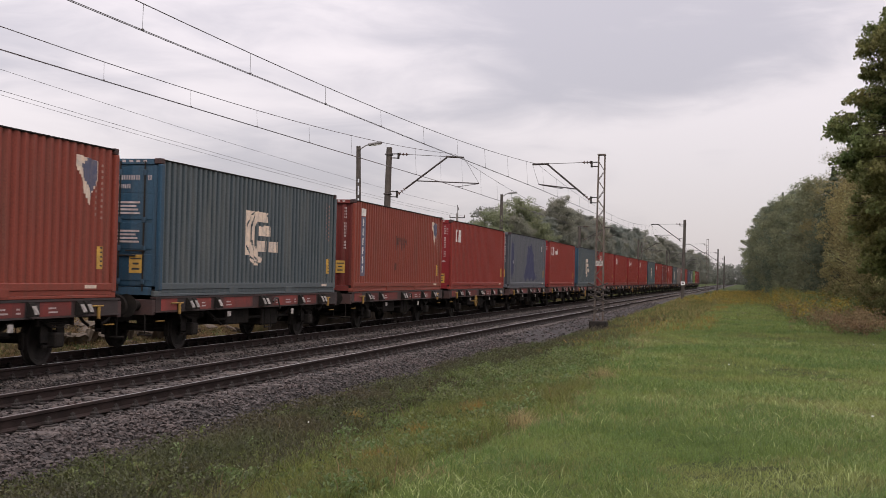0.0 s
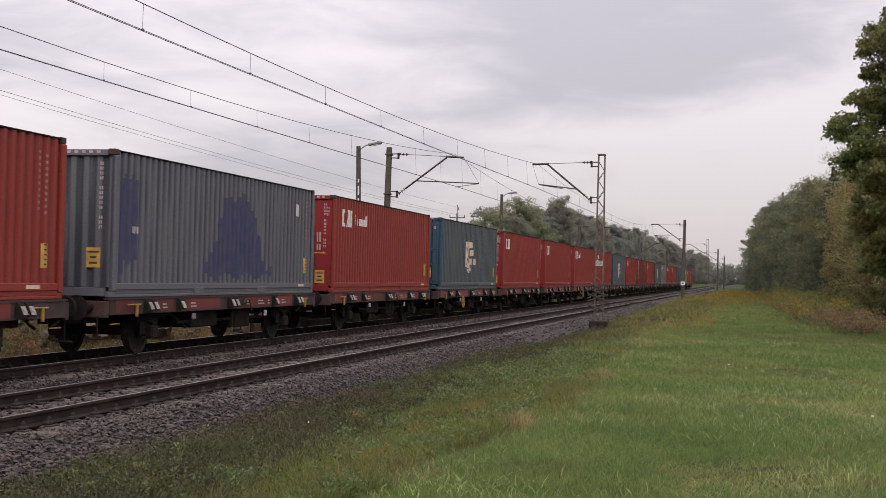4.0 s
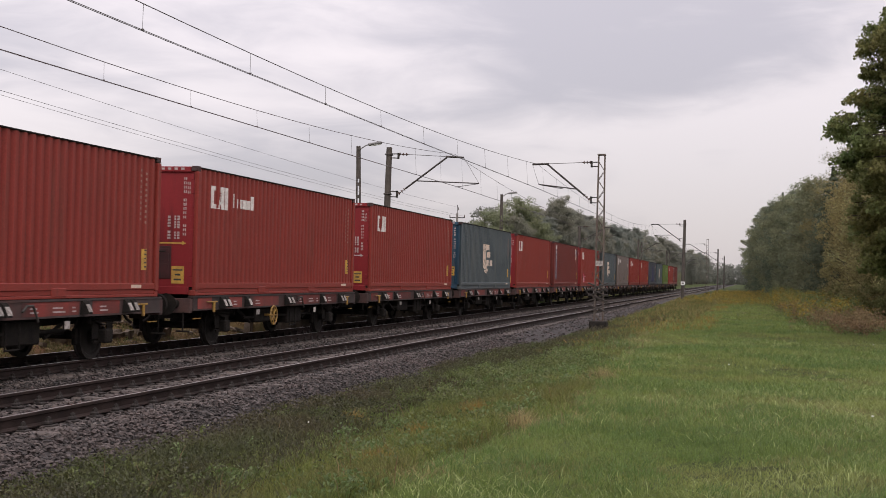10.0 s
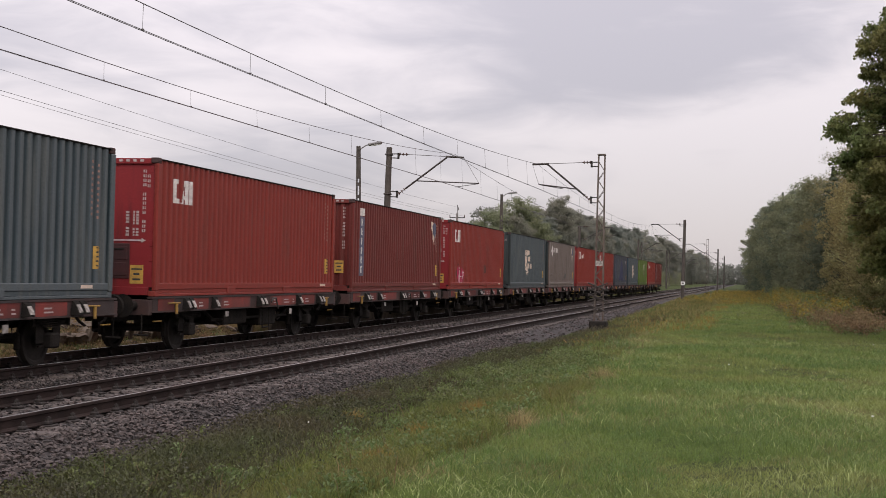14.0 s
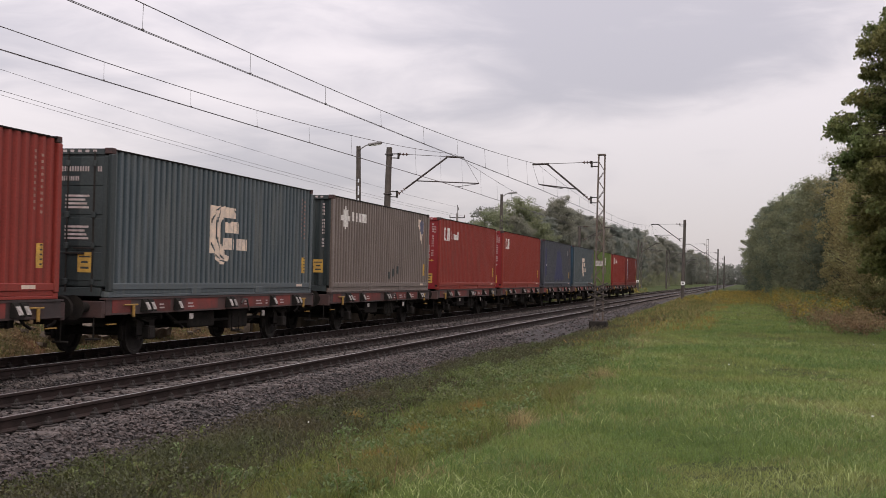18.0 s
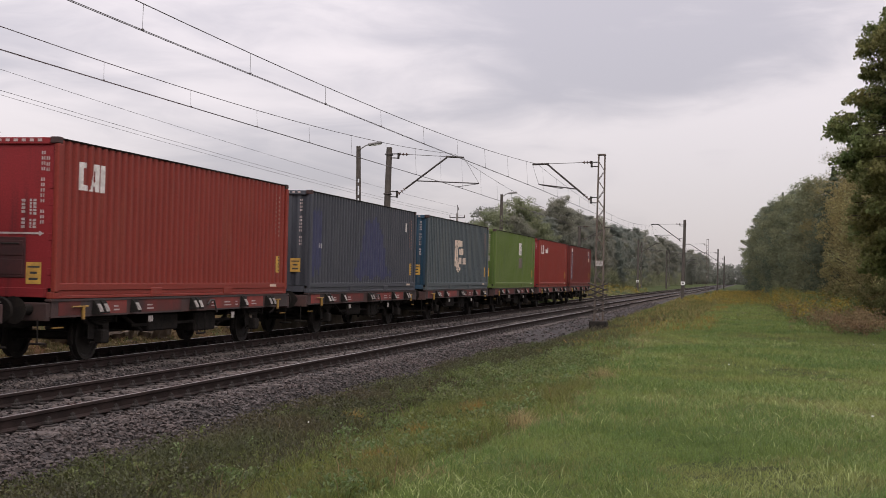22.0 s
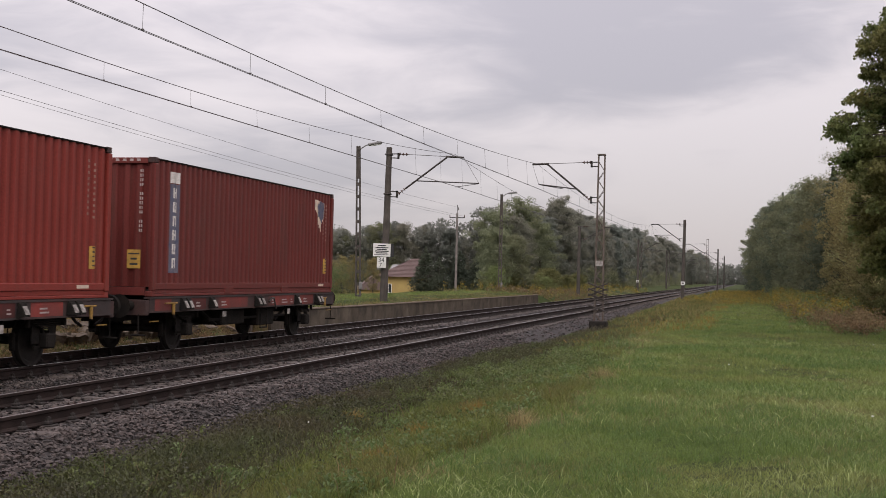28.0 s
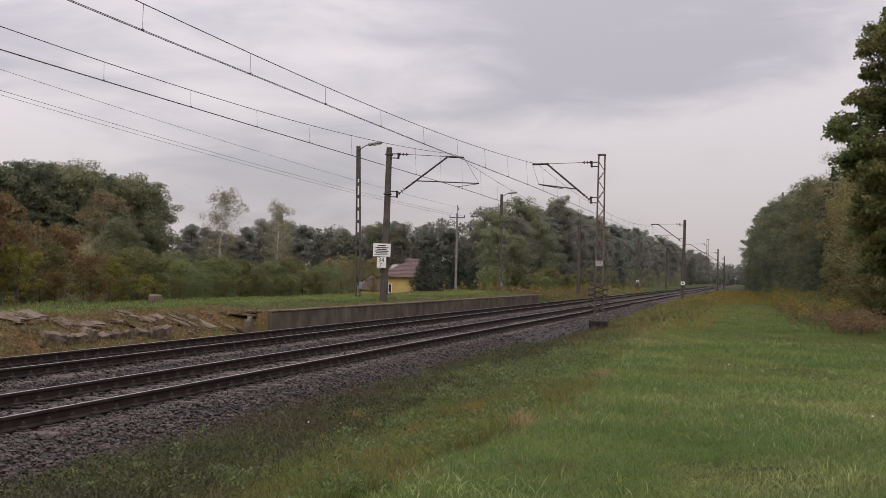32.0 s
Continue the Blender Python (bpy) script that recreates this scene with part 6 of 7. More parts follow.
def build_trees():
    rr = random.Random(11)
    PR = {}
    wood, hedge = "woodland trees", "bushes behind the platform"
    PR["oak"] = [tree("oak_tree", "dark green broadleaf tree in the woods", "tree", 12, 0.2, 0.10, 3.3, 46, 84, 0.155, "oak", "bark", twigs=False, clump=0.25, tips=6, out=0.8, flat=0.75, whole=0.6, ruffle=1.1, seed=s, group=wood) for s in (1, 2, 21)]
    PR["pine"] = [tree("pine_tree", "dull green pine with a tall bare trunk", "tree", 14, 0.2, 0.16, 2.7, 46, 74, 0.15, "pine", "bark", twigs=False, clump=0.26, tips=6, out=0.8, up=0.3, flat=0.5, whole=0.6, ruffle=1.1, seed=s, group=wood) for s in (3, 4, 22)]
    PR["alder"] = [tree("alder_tree", "yellowing alder at the wood's edge", "tree", 11, 0.13, 0.06, 2.2, 54, 62, 0.125, "alder", "bark", up=0.9, out=0.9, clump=0.32, flat=0.9, seed=s, group="trees along the meadow") for s in (5, 6)]
    PR["rowan"] = [tree("rowan_tree", "small ochre-leaved tree before the dark wood", "tree", 9, 0.11, 0.3, 1.7, 40, 50, 0.11, "ochre", "bark", up=1.0, out=0.9, clump=0.3, flat=0.9, seed=23, group="trees along the meadow")]
    PR["spruce"] = [conifer("spruce_tree", "dark layered spruce at the wood's edge", 13, 0.2, 3.1, "spruce", 24, 36, 0.17, base=0.03, seed=s, group=wood, ragged=0.4) for s in (7, 8)]
    PR["yard_spruce"] = [conifer("spruce_tree", "dense dark spruce in front of the house", 7, 0.14, 2.5, "dark_spruce", 20, 34, 0.15, base=0.02, seed=26, group=wood, ragged=0.25)]
    PR["birch"] = [tree("birch_tree", "thin-crowned birch with a white trunk", "tree", 10, 0.12, 0.42, 1.6, 30, 90, 0.066, "birch", "birch_bark", up=0.9, flat=1.2, droop=0.6, seed=s, group="birches", clump=0.26, tips=4) for s in (9, 10)]
    PR["bush"] = [tree("bush", "dense green roadside bush", "bush", 2.6, 0.04, 0.04, 1.35, 30, 60, 0.088, "bush", "bark", up=0.8, seed=s, group=hedge, clump=0.3, whole=0.4, ruffle=0.9) for s in (12, 13)]
    PR["red_bush"] = [tree("bush", "reddish autumn bush among the green", "bush", 2.8, 0.04, 0.04, 1.2, 28, 54, 0.088, "red_bush", "bark", up=1.0, seed=14, group=hedge, clump=0.3, whole=0.4, ruffle=0.9)]
    PR["yellow_bush"] = [tree("bush", "small bush with yellow leaves", "bush", 2.0, 0.03, 0.04, 0.9, 20, 50, 0.07, "yellow_bush", "bark", up=1.0, seed=15, group=hedge, clump=0.3, whole=0.4, ruffle=0.9)]
    PR["willow"] = [tree("willow_bush", "pale green spreading willow bush", "bush", 3.0, 0.05, 0.04, 1.7, 36, 66, 0.075, "willow", "bark", up=0.6, seed=16, group=hedge, clump=0.3, ruffle=0.5)]
    PR["hazed_pine"] = [tree("pine_tree", "far grey-green pine, haze painted into its leaf colour", "tree", 15, 0.2, 0.08, 2.9, 40, 130, 0.18, "hazed_pine", "bark", twigs=False, clump=0.34, tips=5, out=1.0, up=0.4, flat=0.6, whole=0.9, ruffle=0.8, seed=s, group="far woods") for s in (17, 24)]
    PR["hazed_mix"] = [tree("broadleaf_tree", "far grey-green broadleaf tree, haze painted into its leaf colour", "tree", 15, 0.2, 0.06, 3.3, 40, 130, 0.18, "hazed_mix", "bark", twigs=False, clump=0.34, tips=5, out=1.0, whole=0.9, ruffle=0.8, seed=s, group="far woods") for s in (18, 25)]

    def go(kind, x, y, h=None, base=None):
        p = rr.choice(PR[kind])
        native = {"oak": 12, "pine": 14, "alder": 11, "rowan": 9, "spruce": 13, "yard_spruce": 7, "birch": 10, "bush": 2.6, "red_bush": 2.8, "yellow_bush": 2.0, "willow": 3.0, "hazed_pine": 15, "hazed_mix": 15}[kind]
        s = (h or native) / native
        return stand(p, x, y, s * rr.uniform(0.92, 1.1), rr.uniform(0, 360), sz=s)

    # right-hand wood along the meadow
    y = 66.0
    while y < 430:
        x = float(np.interp(y, (60, 120, 180, 260, 430), (17.0, 16.5, 14.6, 13.2, 12.2)))
        h = float(np.interp(y, (60, 100, 150, 200, 260, 430), (10.5, 11, 13, 15.5, 17, 18)))
        for row in range(2 if y < 200 else 1):
            kind = "alder" if y < 104 else rr.choice(("oak", "pine", "pine", "spruce", "alder" if y < 150 else "pine"))
            go(kind, x + row * 3.4 + rr.uniform(-0.8, 0.8), y + rr.uniform(-1.5, 1.5), h * rr.uniform(0.82, 1.02) * (1 + 0.08 * row))
        y += float(np.interp(y, (60, 120, 430), (5.0, 6.0, 11.0)))
    for y in (58, 64, 71, 79, 88, 98, 110):
        go("bush", 15.6 + rr.uniform(-0.4, 0.5), y, rr.uniform(1.6, 2.6))
    go("birch", 18.5, 92, 13.5)
    go("birch", 17.2, 118, 14.5)
    # left: woods behind the low land
    edge = [(-150, 120), (-95, 165), (-75, 195), (-62, 212), (-50, 222), (-38, 228), (-27, 216), (-24, 225), (-22.5, 260), (-21, 310), (-20, 380), (-18, 470), (-16, 600), (-13, 760)]
    tall = [13.5, 12.5, 11.2, 11.6, 12.4, 12.4, 13.6, 17.2, 16, 16, 16.5, 16.5, 16.5, 16.5]
    for i in range(len(edge) - 1):
        (xa, ya), (xb, yb) = edge[i], edge[i + 1]
        ln = math.hypot(xb - xa, yb - ya)
        n = max(1, int(ln / (3.8 if yb < 330 else 8)))
        nx, ny = -(yb - ya) / ln, (xb - xa) / ln
        if nx > 0:
            nx, ny = -nx, -ny
        for k in range(n):
            u = (k + rr.random()) / n
            for row in range(1 if yb > 330 or i < 2 else 2):
                d = row * 4.5 + rr.uniform(-1, 1)
                h = (tall[i] + (tall[i + 1] - tall[i]) * u) * rr.uniform(0.80, 1.05) * (1 + 0.04 * row)
                kind = rr.choice(("hazed_pine", "hazed_pine", "hazed_mix")) if yb > 225 or xb < -60 else rr.choice(("hazed_pine", "hazed_mix", "hazed_mix", "oak"))
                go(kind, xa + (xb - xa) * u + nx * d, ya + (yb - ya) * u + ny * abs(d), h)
    # left: nearer broadleaf wood
    for k in range(20):
        u = k / 19
        x, y = -66 + 21.0 * u, 97 + 19 * u
        top = float(np.interp(u, (0, 0.15, 0.3, 0.5, 0.65, 0.85, 1.0), (13.6, 13.0, 12.7, 13.6, 14.2, 13.8, 11.6)))
        for row in range(2):
            go(rr.choice(("oak", "pine", "oak")), x - row * 4 + rr.uniform(-1, 1), y + row * 5 + rr.uniform(-1, 1), top * rr.uniform(0.9, 1.03))
    go("rowan", -42.6, 101, 10.6)
    for x, y, h in ((-28.5, 92, 10.4), (-25.0, 94, 9.6), (-26.4, 99, 8.4), (-36, 86, 6.5), (-38, 88, 6.2), (-37, 90, 6.4)):
        go("birch", x, y, h)
    # middle growth between bushes and woods
    for k in range(52):
        y = rr.uniform(48, 100)
        x = 9.25 - y * rr.uniform(0.34, 0.64)
        if x < -16:
            go(rr.choice(("alder", "alder", "oak", "birch")), x, y, (rr.uniform(3.4, 5.2) if (9.25 - x) / y > 0.44 else rr.uniform(1.3, 2.1)) + 0.012 * (y - 48))
    # bushes behind the platform
    y = 24.0
    while y < 70:
        x = -12.2 - (0.02 * (y - 24)) + rr.uniform(-0.5, 0.3)
        kinds = ("bush", "red_bush", "bush", "yellow_bush") if y < 48 else ("bush", "bush", "willow")
        low = 1.0 if y < 44 else 0.72
        go(rr.choice(kinds), x, y, low * rr.uniform(0.9, 1.7))
        go(rr.choice(kinds), x - 1.9 + rr.uniform(-0.5, 0.5), y + 0.7, low * rr.uniform(1.8, 3.0))
        y += 1.55
    go("red_bush", -13.5, 36.0, 3.6)
    go("red_bush", -14.2, 37.5, 3.8)
    go("willow", -13.6, 62.0, 1.7)
    for x, y, h in ((-15.4, 75, 1.9), (-16.2, 79, 2.2)):
        go("willow", x, y, h)
    for x, y, h in ((-15.6, 83, 3.0), (-17.4, 86, 3.6), (-18.6, 87, 3.8), (-19.8, 85, 3.5), (-16.4, 90, 3.2), (-20.6, 92, 4.2)):
        go("alder", x, y, h)
    go("oak", -16.9, 139, 8.0)
    go("oak", -15.2, 141, 6.8)
    go("oak", -16.2, 137, 5.2)
    go("willow", -9.4, 126, 1.7)
    go("willow", -12.8, 118, 2.4)
    go("willow", -13.6, 121, 2.2)
    for x, y, h in ((-28.6, 156, 7.6), (-27.6, 159, 6.4), (-25.4, 161, 7.2), (-23.8, 163, 6.2)):
        go("yard_spruce", x, y, h)
    for y in range(128, 210, 6):
        go("bush", -15 + rr.uniform(-1.5, 1.5), y, rr.uniform(1.6, 2.8))
    for x, y, h in ((-11.5, 520, 12),):
        go("hazed_pine", x, y, h)


def build_maple():
    """The big tree whose leaves hang in from the side: boughs that end in drooping sprays, with gaps between them."""
    t = thing("maple_tree", "large leafy maple with green and yellowing leaves", "tree", at=pose(15.45, 44, seat(15.45, 44)))
    rr = random.Random(31)
    bm = bmesh.new()
    prev = Vector((0, 0, -0.4))
    for k in range(1, 8):
        q = Vector((rr.uniform(-0.12, 0.12), rr.uniform(-0.12, 0.12), 2.0 * k))
        tube(bm, prev, q, 0.36 - 0.045 * (k - 1), 0.36 - 0.045 * k, 8, caps=False)
        prev = q
    heights = (2.3, 3.3, 3.9, 4.75, 5.4, 6.0, 7.3, 8.0, 8.8, 10.4, 14.2)
    reaches = (2.3, 2.8, 3.1, 2.9, 3.3, 3.9, 3.65, 3.15, 3.2, 2.7, 1.4)
    cs, sp = [], []
    for i in range(190):
        z = 2.5 + 11.4 * (i + rr.random()) / 190
        reach = float(np.interp(z, heights, reaches)) * rr.uniform(0.78, 1.04)
        a = i * 2.4 + rr.uniform(-0.3, 0.3)
        base, tip = Vector((0, 0, z - 0.7)), Vector((math.cos(a) * reach, math.sin(a) * reach, z - 0.1 + rr.uniform(-0.25, 0.2)))
        mid = base.lerp(tip, 0.55) + Vector((0, 0, 0.35))
        tube(bm, base, mid, 0.055, 0.03, 5, caps=False)
        tube(bm, mid, tip, 0.03, 0.01, 5, caps=False)
        side = Vector((-math.sin(a), math.cos(a), 0))
        for k in range(13):
            u = rr.uniform(0.3, 1.0)
            c = mid.lerp(tip, u) + side * rr.uniform(-0.6, 0.6) * (1.15 - 0.5 * u) + Vector((0, 0, rr.uniform(-0.35, 0.2)))
            cs.append(tuple(c))
            sp.append(rr.uniform(0.22, 0.42))
            tube(bm, mid.lerp(tip, max(0.05, u - 0.2)), c, 0.014, 0.004, 3, caps=False)
    for k in range(260):
        a, z = rr.uniform(0, 2 * math.pi), rr.uniform(2.4, 13.0)
        q = rr.uniform(0.2, 0.72) * float(np.interp(z, heights, reaches))
        cs.append((q * math.cos(a), q * math.sin(a), z))
        sp.append(0.5)
    part("trunk", bm, M["bark"], t)
    part("crown", crown_mesh("crown", cs, sp, 84, 0.105, "maple", 0.5, 0.5, 0.7, 0.3, 0.7), M["maple"], t)


build_trees()
build_maple()


def blades(x, y, h, w, lean=0.5, z=None):
    """Bent grass blades of three triangles each."""
    n = len(x)
    z = ground_z(x, y) if z is None else z
    a, b = RNG.uniform(0, 2 * np.pi, n), RNG.uniform(0, 2 * np.pi, n)
    bend = h * lean * RNG.uniform(0.2, 1.2, n)
    side = np.stack([np.cos(a), np.sin(a), np.zeros(n)], -1) * (w / 2)[:, None]
    ln = np.stack([np.cos(b), np.sin(b), np.zeros(n)], -1)
    root = np.stack([x, y, z - 0.02], -1)
    mid = root + ln * (bend * 0.35)[:, None] + np.array([0, 0, 1.0]) * (h * 0.62)[:, None]
    tip = root + ln * bend[:, None] + np.array([0, 0, 1.0]) * (h * RNG.uniform(0.8, 1.0, n))[:, None]
    v = np.stack([root, mid + side, mid - side, tip], 1)
    f = np.array([(0, 1, 2), (2, 1, 3)])[None] + 4 * np.arange(n)[:, None, None]
    return v.reshape(-1, 3), f.reshape(-1, 3)


def patchy(x, y, s, seed=0.0):
    """A soft irregular patch pattern, 0 to 1: waves in many directions."""
    t = 0.0
    for k in range(7):
        a, w = 2.4 * k + seed, s * (0.6 + 0.33 * k)
        t = t + np.sin(w * (x * math.cos(a) + y * math.sin(a)) + 1.3 * k * seed + 1.1 * np.sin(0.7 * w * (y * math.cos(a) - x * math.sin(a)))) / (1 + 0.35 * k)
    return np.clip(0.5 + 0.17 * t, 0, 1)


def meadow(n, y0, y1, power, h0, h1, w0, w1):
    y = y0 + (y1 - y0) * RNG.uniform(0, 1, n) ** power
    left = trail_x(y) - 0.5 + 0.8 * RNG.uniform(0, 1, n)
    right = np.minimum(9.6 + 0.105 * y, 15.5)
    x = left + (right - left) * RNG.uniform(0, 1, n)
    tall = 0.6 + 0.8 * patchy(x, y, 0.9)
    return blades(x, y, RNG.uniform(h0, h1, n) * tall, RNG.uniform(w0, w1, n), 0.85)


def trail_x(y):
    """The faint trodden line between the ditch and the meadow."""
    return np.interp(y, (8, 16.7, 18, 25.8, 32.4, 41, 60, 120), (5.6, 6.3, 6.75, 6.5, 6.28, 5.9, 5.6, 5.2)) + 0.12 * np.sin(np.asarray(y) * 1.7)


def cover(name, label, category, key, v, f):
    tagged(new(name, np_mesh(name, v, f, M[key])), label, category, kind="stuff")


def tufts(x, y, r0, r1, h0, h1, w0, w1, per, lean=0.9):
    """Grass growing in tufts: blades round many centres, spreading outwards."""
    k = len(x)
    rad = np.repeat(RNG.uniform(r0, r1, k), per)
    a, q = RNG.uniform(0, 2 * np.pi, k * per), np.sqrt(RNG.uniform(0, 1, k * per))
    hh = np.repeat(RNG.uniform(h0, h1, k), per) * RNG.uniform(0.55, 1.0, k * per) * (1.1 - 0.4 * q)
    return blades(np.repeat(x, per) + rad * q * np.cos(a), np.repeat(y, per) + rad * q * np.sin(a), hh, RNG.uniform(w0, w1, k * per), lean)


def in_meadow(n, y0, y1, power):
    y = y0 + (y1 - y0) * RNG.uniform(0, 1, n) ** power
    left = trail_x(y)
    right = np.minimum(9.6 + 0.105 * y, 15.5)
    return left + (right - left) * RNG.uniform(0, 1, n), y


def build_meadow():
    v, f = joined([meadow(190000, 8.5, 26, 1.35, 0.04, 0.115, 0.0035, 0.0065), meadow(100000, 22, 60, 1.2, 0.06, 0.16, 0.008, 0.015), meadow(34000, 55, 170, 1.2, 0.10, 0.22, 0.03, 0.05)])
    cover("meadow_grass", "fresh green uneven meadow grass", "grass", "grass", v, f)
    # lush tufts, thicker in some stretches
    x, y = in_meadow(4200, 8.6, 75, 1.6)
    k = patchy(x, y, 0.55, 5.0) > 0.47
    x, y = x[k], y[k]
    near = y < 24
    v, f = joined([tufts(x[near], y[near], 0.10, 0.34, 0.13, 0.26, 0.004, 0.008, 44), tufts(x[~near], y[~near], 0.2, 0.6, 0.16, 0.30, 0.010, 0.018, 34)])
    cover("meadow_tufts", "darker lush grass tufts in the meadow", "grass", "lush_grass", v, f)
    # pale bent stalks, in loose drifts
    x, y = in_meadow(26000, 8.6, 46, 1.5)
    k = patchy(x, y, 0.8, 3.0) + 0.15 * RNG.standard_normal(len(x)) > 0.56
    x, y = x[k], y[k]
    v, f = blades(x, y, RNG.uniform(0.08, 0.2, len(x)), RNG.uniform(0.0035, 0.006, len(x)) + 0.00015 * y, 1.6)
    cover("pale_stalks", "pale bent grass stalks in the meadow", "grass", "pale_stalk", v, f)
    # straw along the trodden line and in thin drifts
    n = 7000
    y = 12 + 66 * RNG.uniform(0, 1, n) ** 1.5
    x = trail_x(y) + RNG.normal(0, 0.22, n)
    k = patchy(x, y, 1.1, 1.0) + 0.2 * RNG.standard_normal(n) > 0.42
    a = blades(x[k], y[k], RNG.uniform(0.05, 0.2, k.sum()), RNG.uniform(0.005, 0.010, k.sum()) + 0.0001 * y[k], 1.2)
    x, y = in_meadow(6000, 9, 60, 1.4)
    k = patchy(x, y, 0.7, 8.0) > 0.66
    b = blades(x[k], y[k], RNG.uniform(0.1, 0.24, k.sum()), np.full(k.sum(), 0.006), 1.0)
    cover("dry_grass", "straw-coloured dry grass stalks along the ditch", "grass", "dry_grass", *joined([a, b]))
    # ditch, dark fringe along the ballast's foot, wider towards the mast
    n = 46000
    y = 8.5 + 62 * RNG.uniform(0, 1, n) ** 1.4
    x = 2.0 + RNG.exponential(0.55, n) * (1 + 1.2 * smooth_step(34, 46, y) + 0.9 * smooth_step(16, 11, y)) + 0.012 * (y - 10)
    k = (np.hypot(x - 2.9, y - 58.0) > 1.1) & (x < 5.6)
    x, y = x[k], y[k]
    n = len(x)
    v, f = blades(x, y, RNG.uniform(0.10, 0.34, n) * (0.5 + patchy(x, y, 1.1, 1.0)) * (0.4 + 0.6 * smooth_step(2.1, 3.0, x)), RNG.uniform(0.005, 0.011, n), 0.7)
    cover("ditch_grass", "rank dark grass and weeds along the ballast's foot", "weeds", "weed", v, f)
    n = 16000
    y = 9 + 10 * RNG.uniform(0, 1, n)
    x = 2.1 + 2.5 * RNG.uniform(0, 1, n) ** 1.2 - 0.04 * (y - 12)
    k = patchy(x, y, 1.4, 3.3) + 0.2 * RNG.standard_normal(n) > 0.38
    cover("rank_weeds", "rank dark weeds at the ballast's foot", "weeds", "weed", *blades(x[k], y[k], RNG.uniform(0.12, 0.36, k.sum()) * (0.35 + 0.65 * smooth_step(2.0, 3.0, x[k])), RNG.uniform(0.006, 0.012, k.sum()), 0.75))
    n = 16000
    y = 60 + 110 * RNG.uniform(0, 1, n)
    x = 2.4 + 4.5 * RNG.uniform(0, 1, n)
    cover("far_ditch_grass", "olive grass along the line, far off", "grass", "olive_grass", *blades(x, y, RNG.uniform(0.15, 0.4, n), RNG.uniform(0.03, 0.05, n), 0.7))
    # ditch floor: olive and yellow-green grass, fresh grass further off
    n = 44000
    y = 8.5 + 48 * RNG.uniform(0, 1, n) ** 1.4
    x = 2.7 + (trail_x(y) - 2.7) * RNG.uniform(0, 1, n)
    k = (patchy(x, y, 1.3, 4.0) > 0.40) & ((y > 18) | (x > 3.9))
    cover("olive_tufts", "olive and yellowing grass tufts in the ditch", "grass", "olive_grass",
          *blades(x[k], y[k], RNG.uniform(0.07, 0.22, k.sum()) * (0.5 + patchy(x[k], y[k], 2.2, 6.0)), RNG.uniform(0.005, 0.010, k.sum()), 0.8))
    n = 38000
    y = 9.5 + 14 * RNG.uniform(0, 1, n)
    x = 4.1 + (trail_x(y) - 4.1) * RNG.uniform(0, 1, n) ** 0.8
    k = patchy(x, y, 1.0, 9.0) + 0.12 * RNG.standard_normal(n) > 0.42
    cover("sour_grass", "yellow-green rank grass near the meadow", "grass", "sour_grass", *blades(x[k], y[k], RNG.uniform(0.10, 0.32, k.sum()), RNG.uniform(0.004, 0.009, k.sum()), 0.8))
    n = 44000
    y = 12 + 55 * RNG.uniform(0, 1, n) ** 1.2
    x = 3.2 + (trail_x(y) - 3.2) * RNG.uniform(0, 1, n)
    k = (patchy(x, y, 0.9, 7.0) > 0.4) & (np.hypot(x - 2.9, y - 58.0) > 1.1)
    cover("ditch_green_grass", "fresh green grass across the shallow ditch", "grass", "grass", *blades(x[k], y[k], RNG.uniform(0.08, 0.24, k.sum()), RNG.uniform(0.006, 0.012, k.sum()) + 0.0001 * y[k], 0.8))
    # the bed of nettles
    cx, cy = RNG.uniform(3.2, 6.0, 2600), RNG.uniform(19, 40, 2600)
    k = ((cx - 4.5) / 1.25) ** 2 + ((cy - 28.5) / 8.0) ** 2 + 1.1 * (patchy(cx, cy, 1.2, 2.0) - 0.5) < 1.0
    cx, cy = cx[k], cy[k]
    cs = np.stack([cx, cy, ground_z(cx, cy) + RNG.uniform(0.04, 0.2, len(cx)) * (0.5 + patchy(cx, cy, 2.0, 3.0))], -1)
    tagged(new("nettles", crown_mesh("nettles", cs, np.full(len(cs), 0.17), 34, 0.042, "nettle", 0.7, 0.0, 0.8, 0.0, 1.0)), "low leafy green nettles in the ditch", "weeds", kind="stuff")
    n = 3000
    cx = 2.0 + 1.6 * RNG.uniform(0, 1, n) ** 1.3 + 1.4 * RNG.uniform(0, 1, n) * (RNG.uniform(0, 1, n) < 0.3)
    cy = 9 + 32 * RNG.uniform(0, 1, n) ** 1.5
    cs = np.stack([cx, cy, ground_z(cx, cy) + RNG.uniform(0.03, 0.2, n)], -1)
    cover("low_weeds", "small-leaved dark weeds at the ballast's foot", "weeds", "weed", *leaf_cloud(cs, np.full(n, 0.13), 18, 0.03, 0.9, 0.0, 3))
    for px, py, rad, key, lab in ((5.0, 17.4, 0.36, "orange_tuft", "patch of orange-brown withered grass"), (5.25, 20.0, 0.34, "orange_tuft", "patch of orange-brown withered grass"), (3.6, 19.0, 0.3, "orange_tuft", "patch of orange-brown withered grass"),
                                  (5.3, 14.2, 0.34, "orange_tuft", "patch of orange-brown withered grass"), (6.4, 17.0, 0.36, "straw_tuft", "patch of straw-coloured grass"), (6.6, 25.5, 0.4, "straw_tuft", "patch of straw-coloured grass")):
        n = 900
        a, q = RNG.uniform(0, 2 * np.pi, n), RNG.uniform(0, 1, n) ** 0.7
        x, y = px + rad * q * np.cos(a), py + 1.4 * rad * q * np.sin(a)
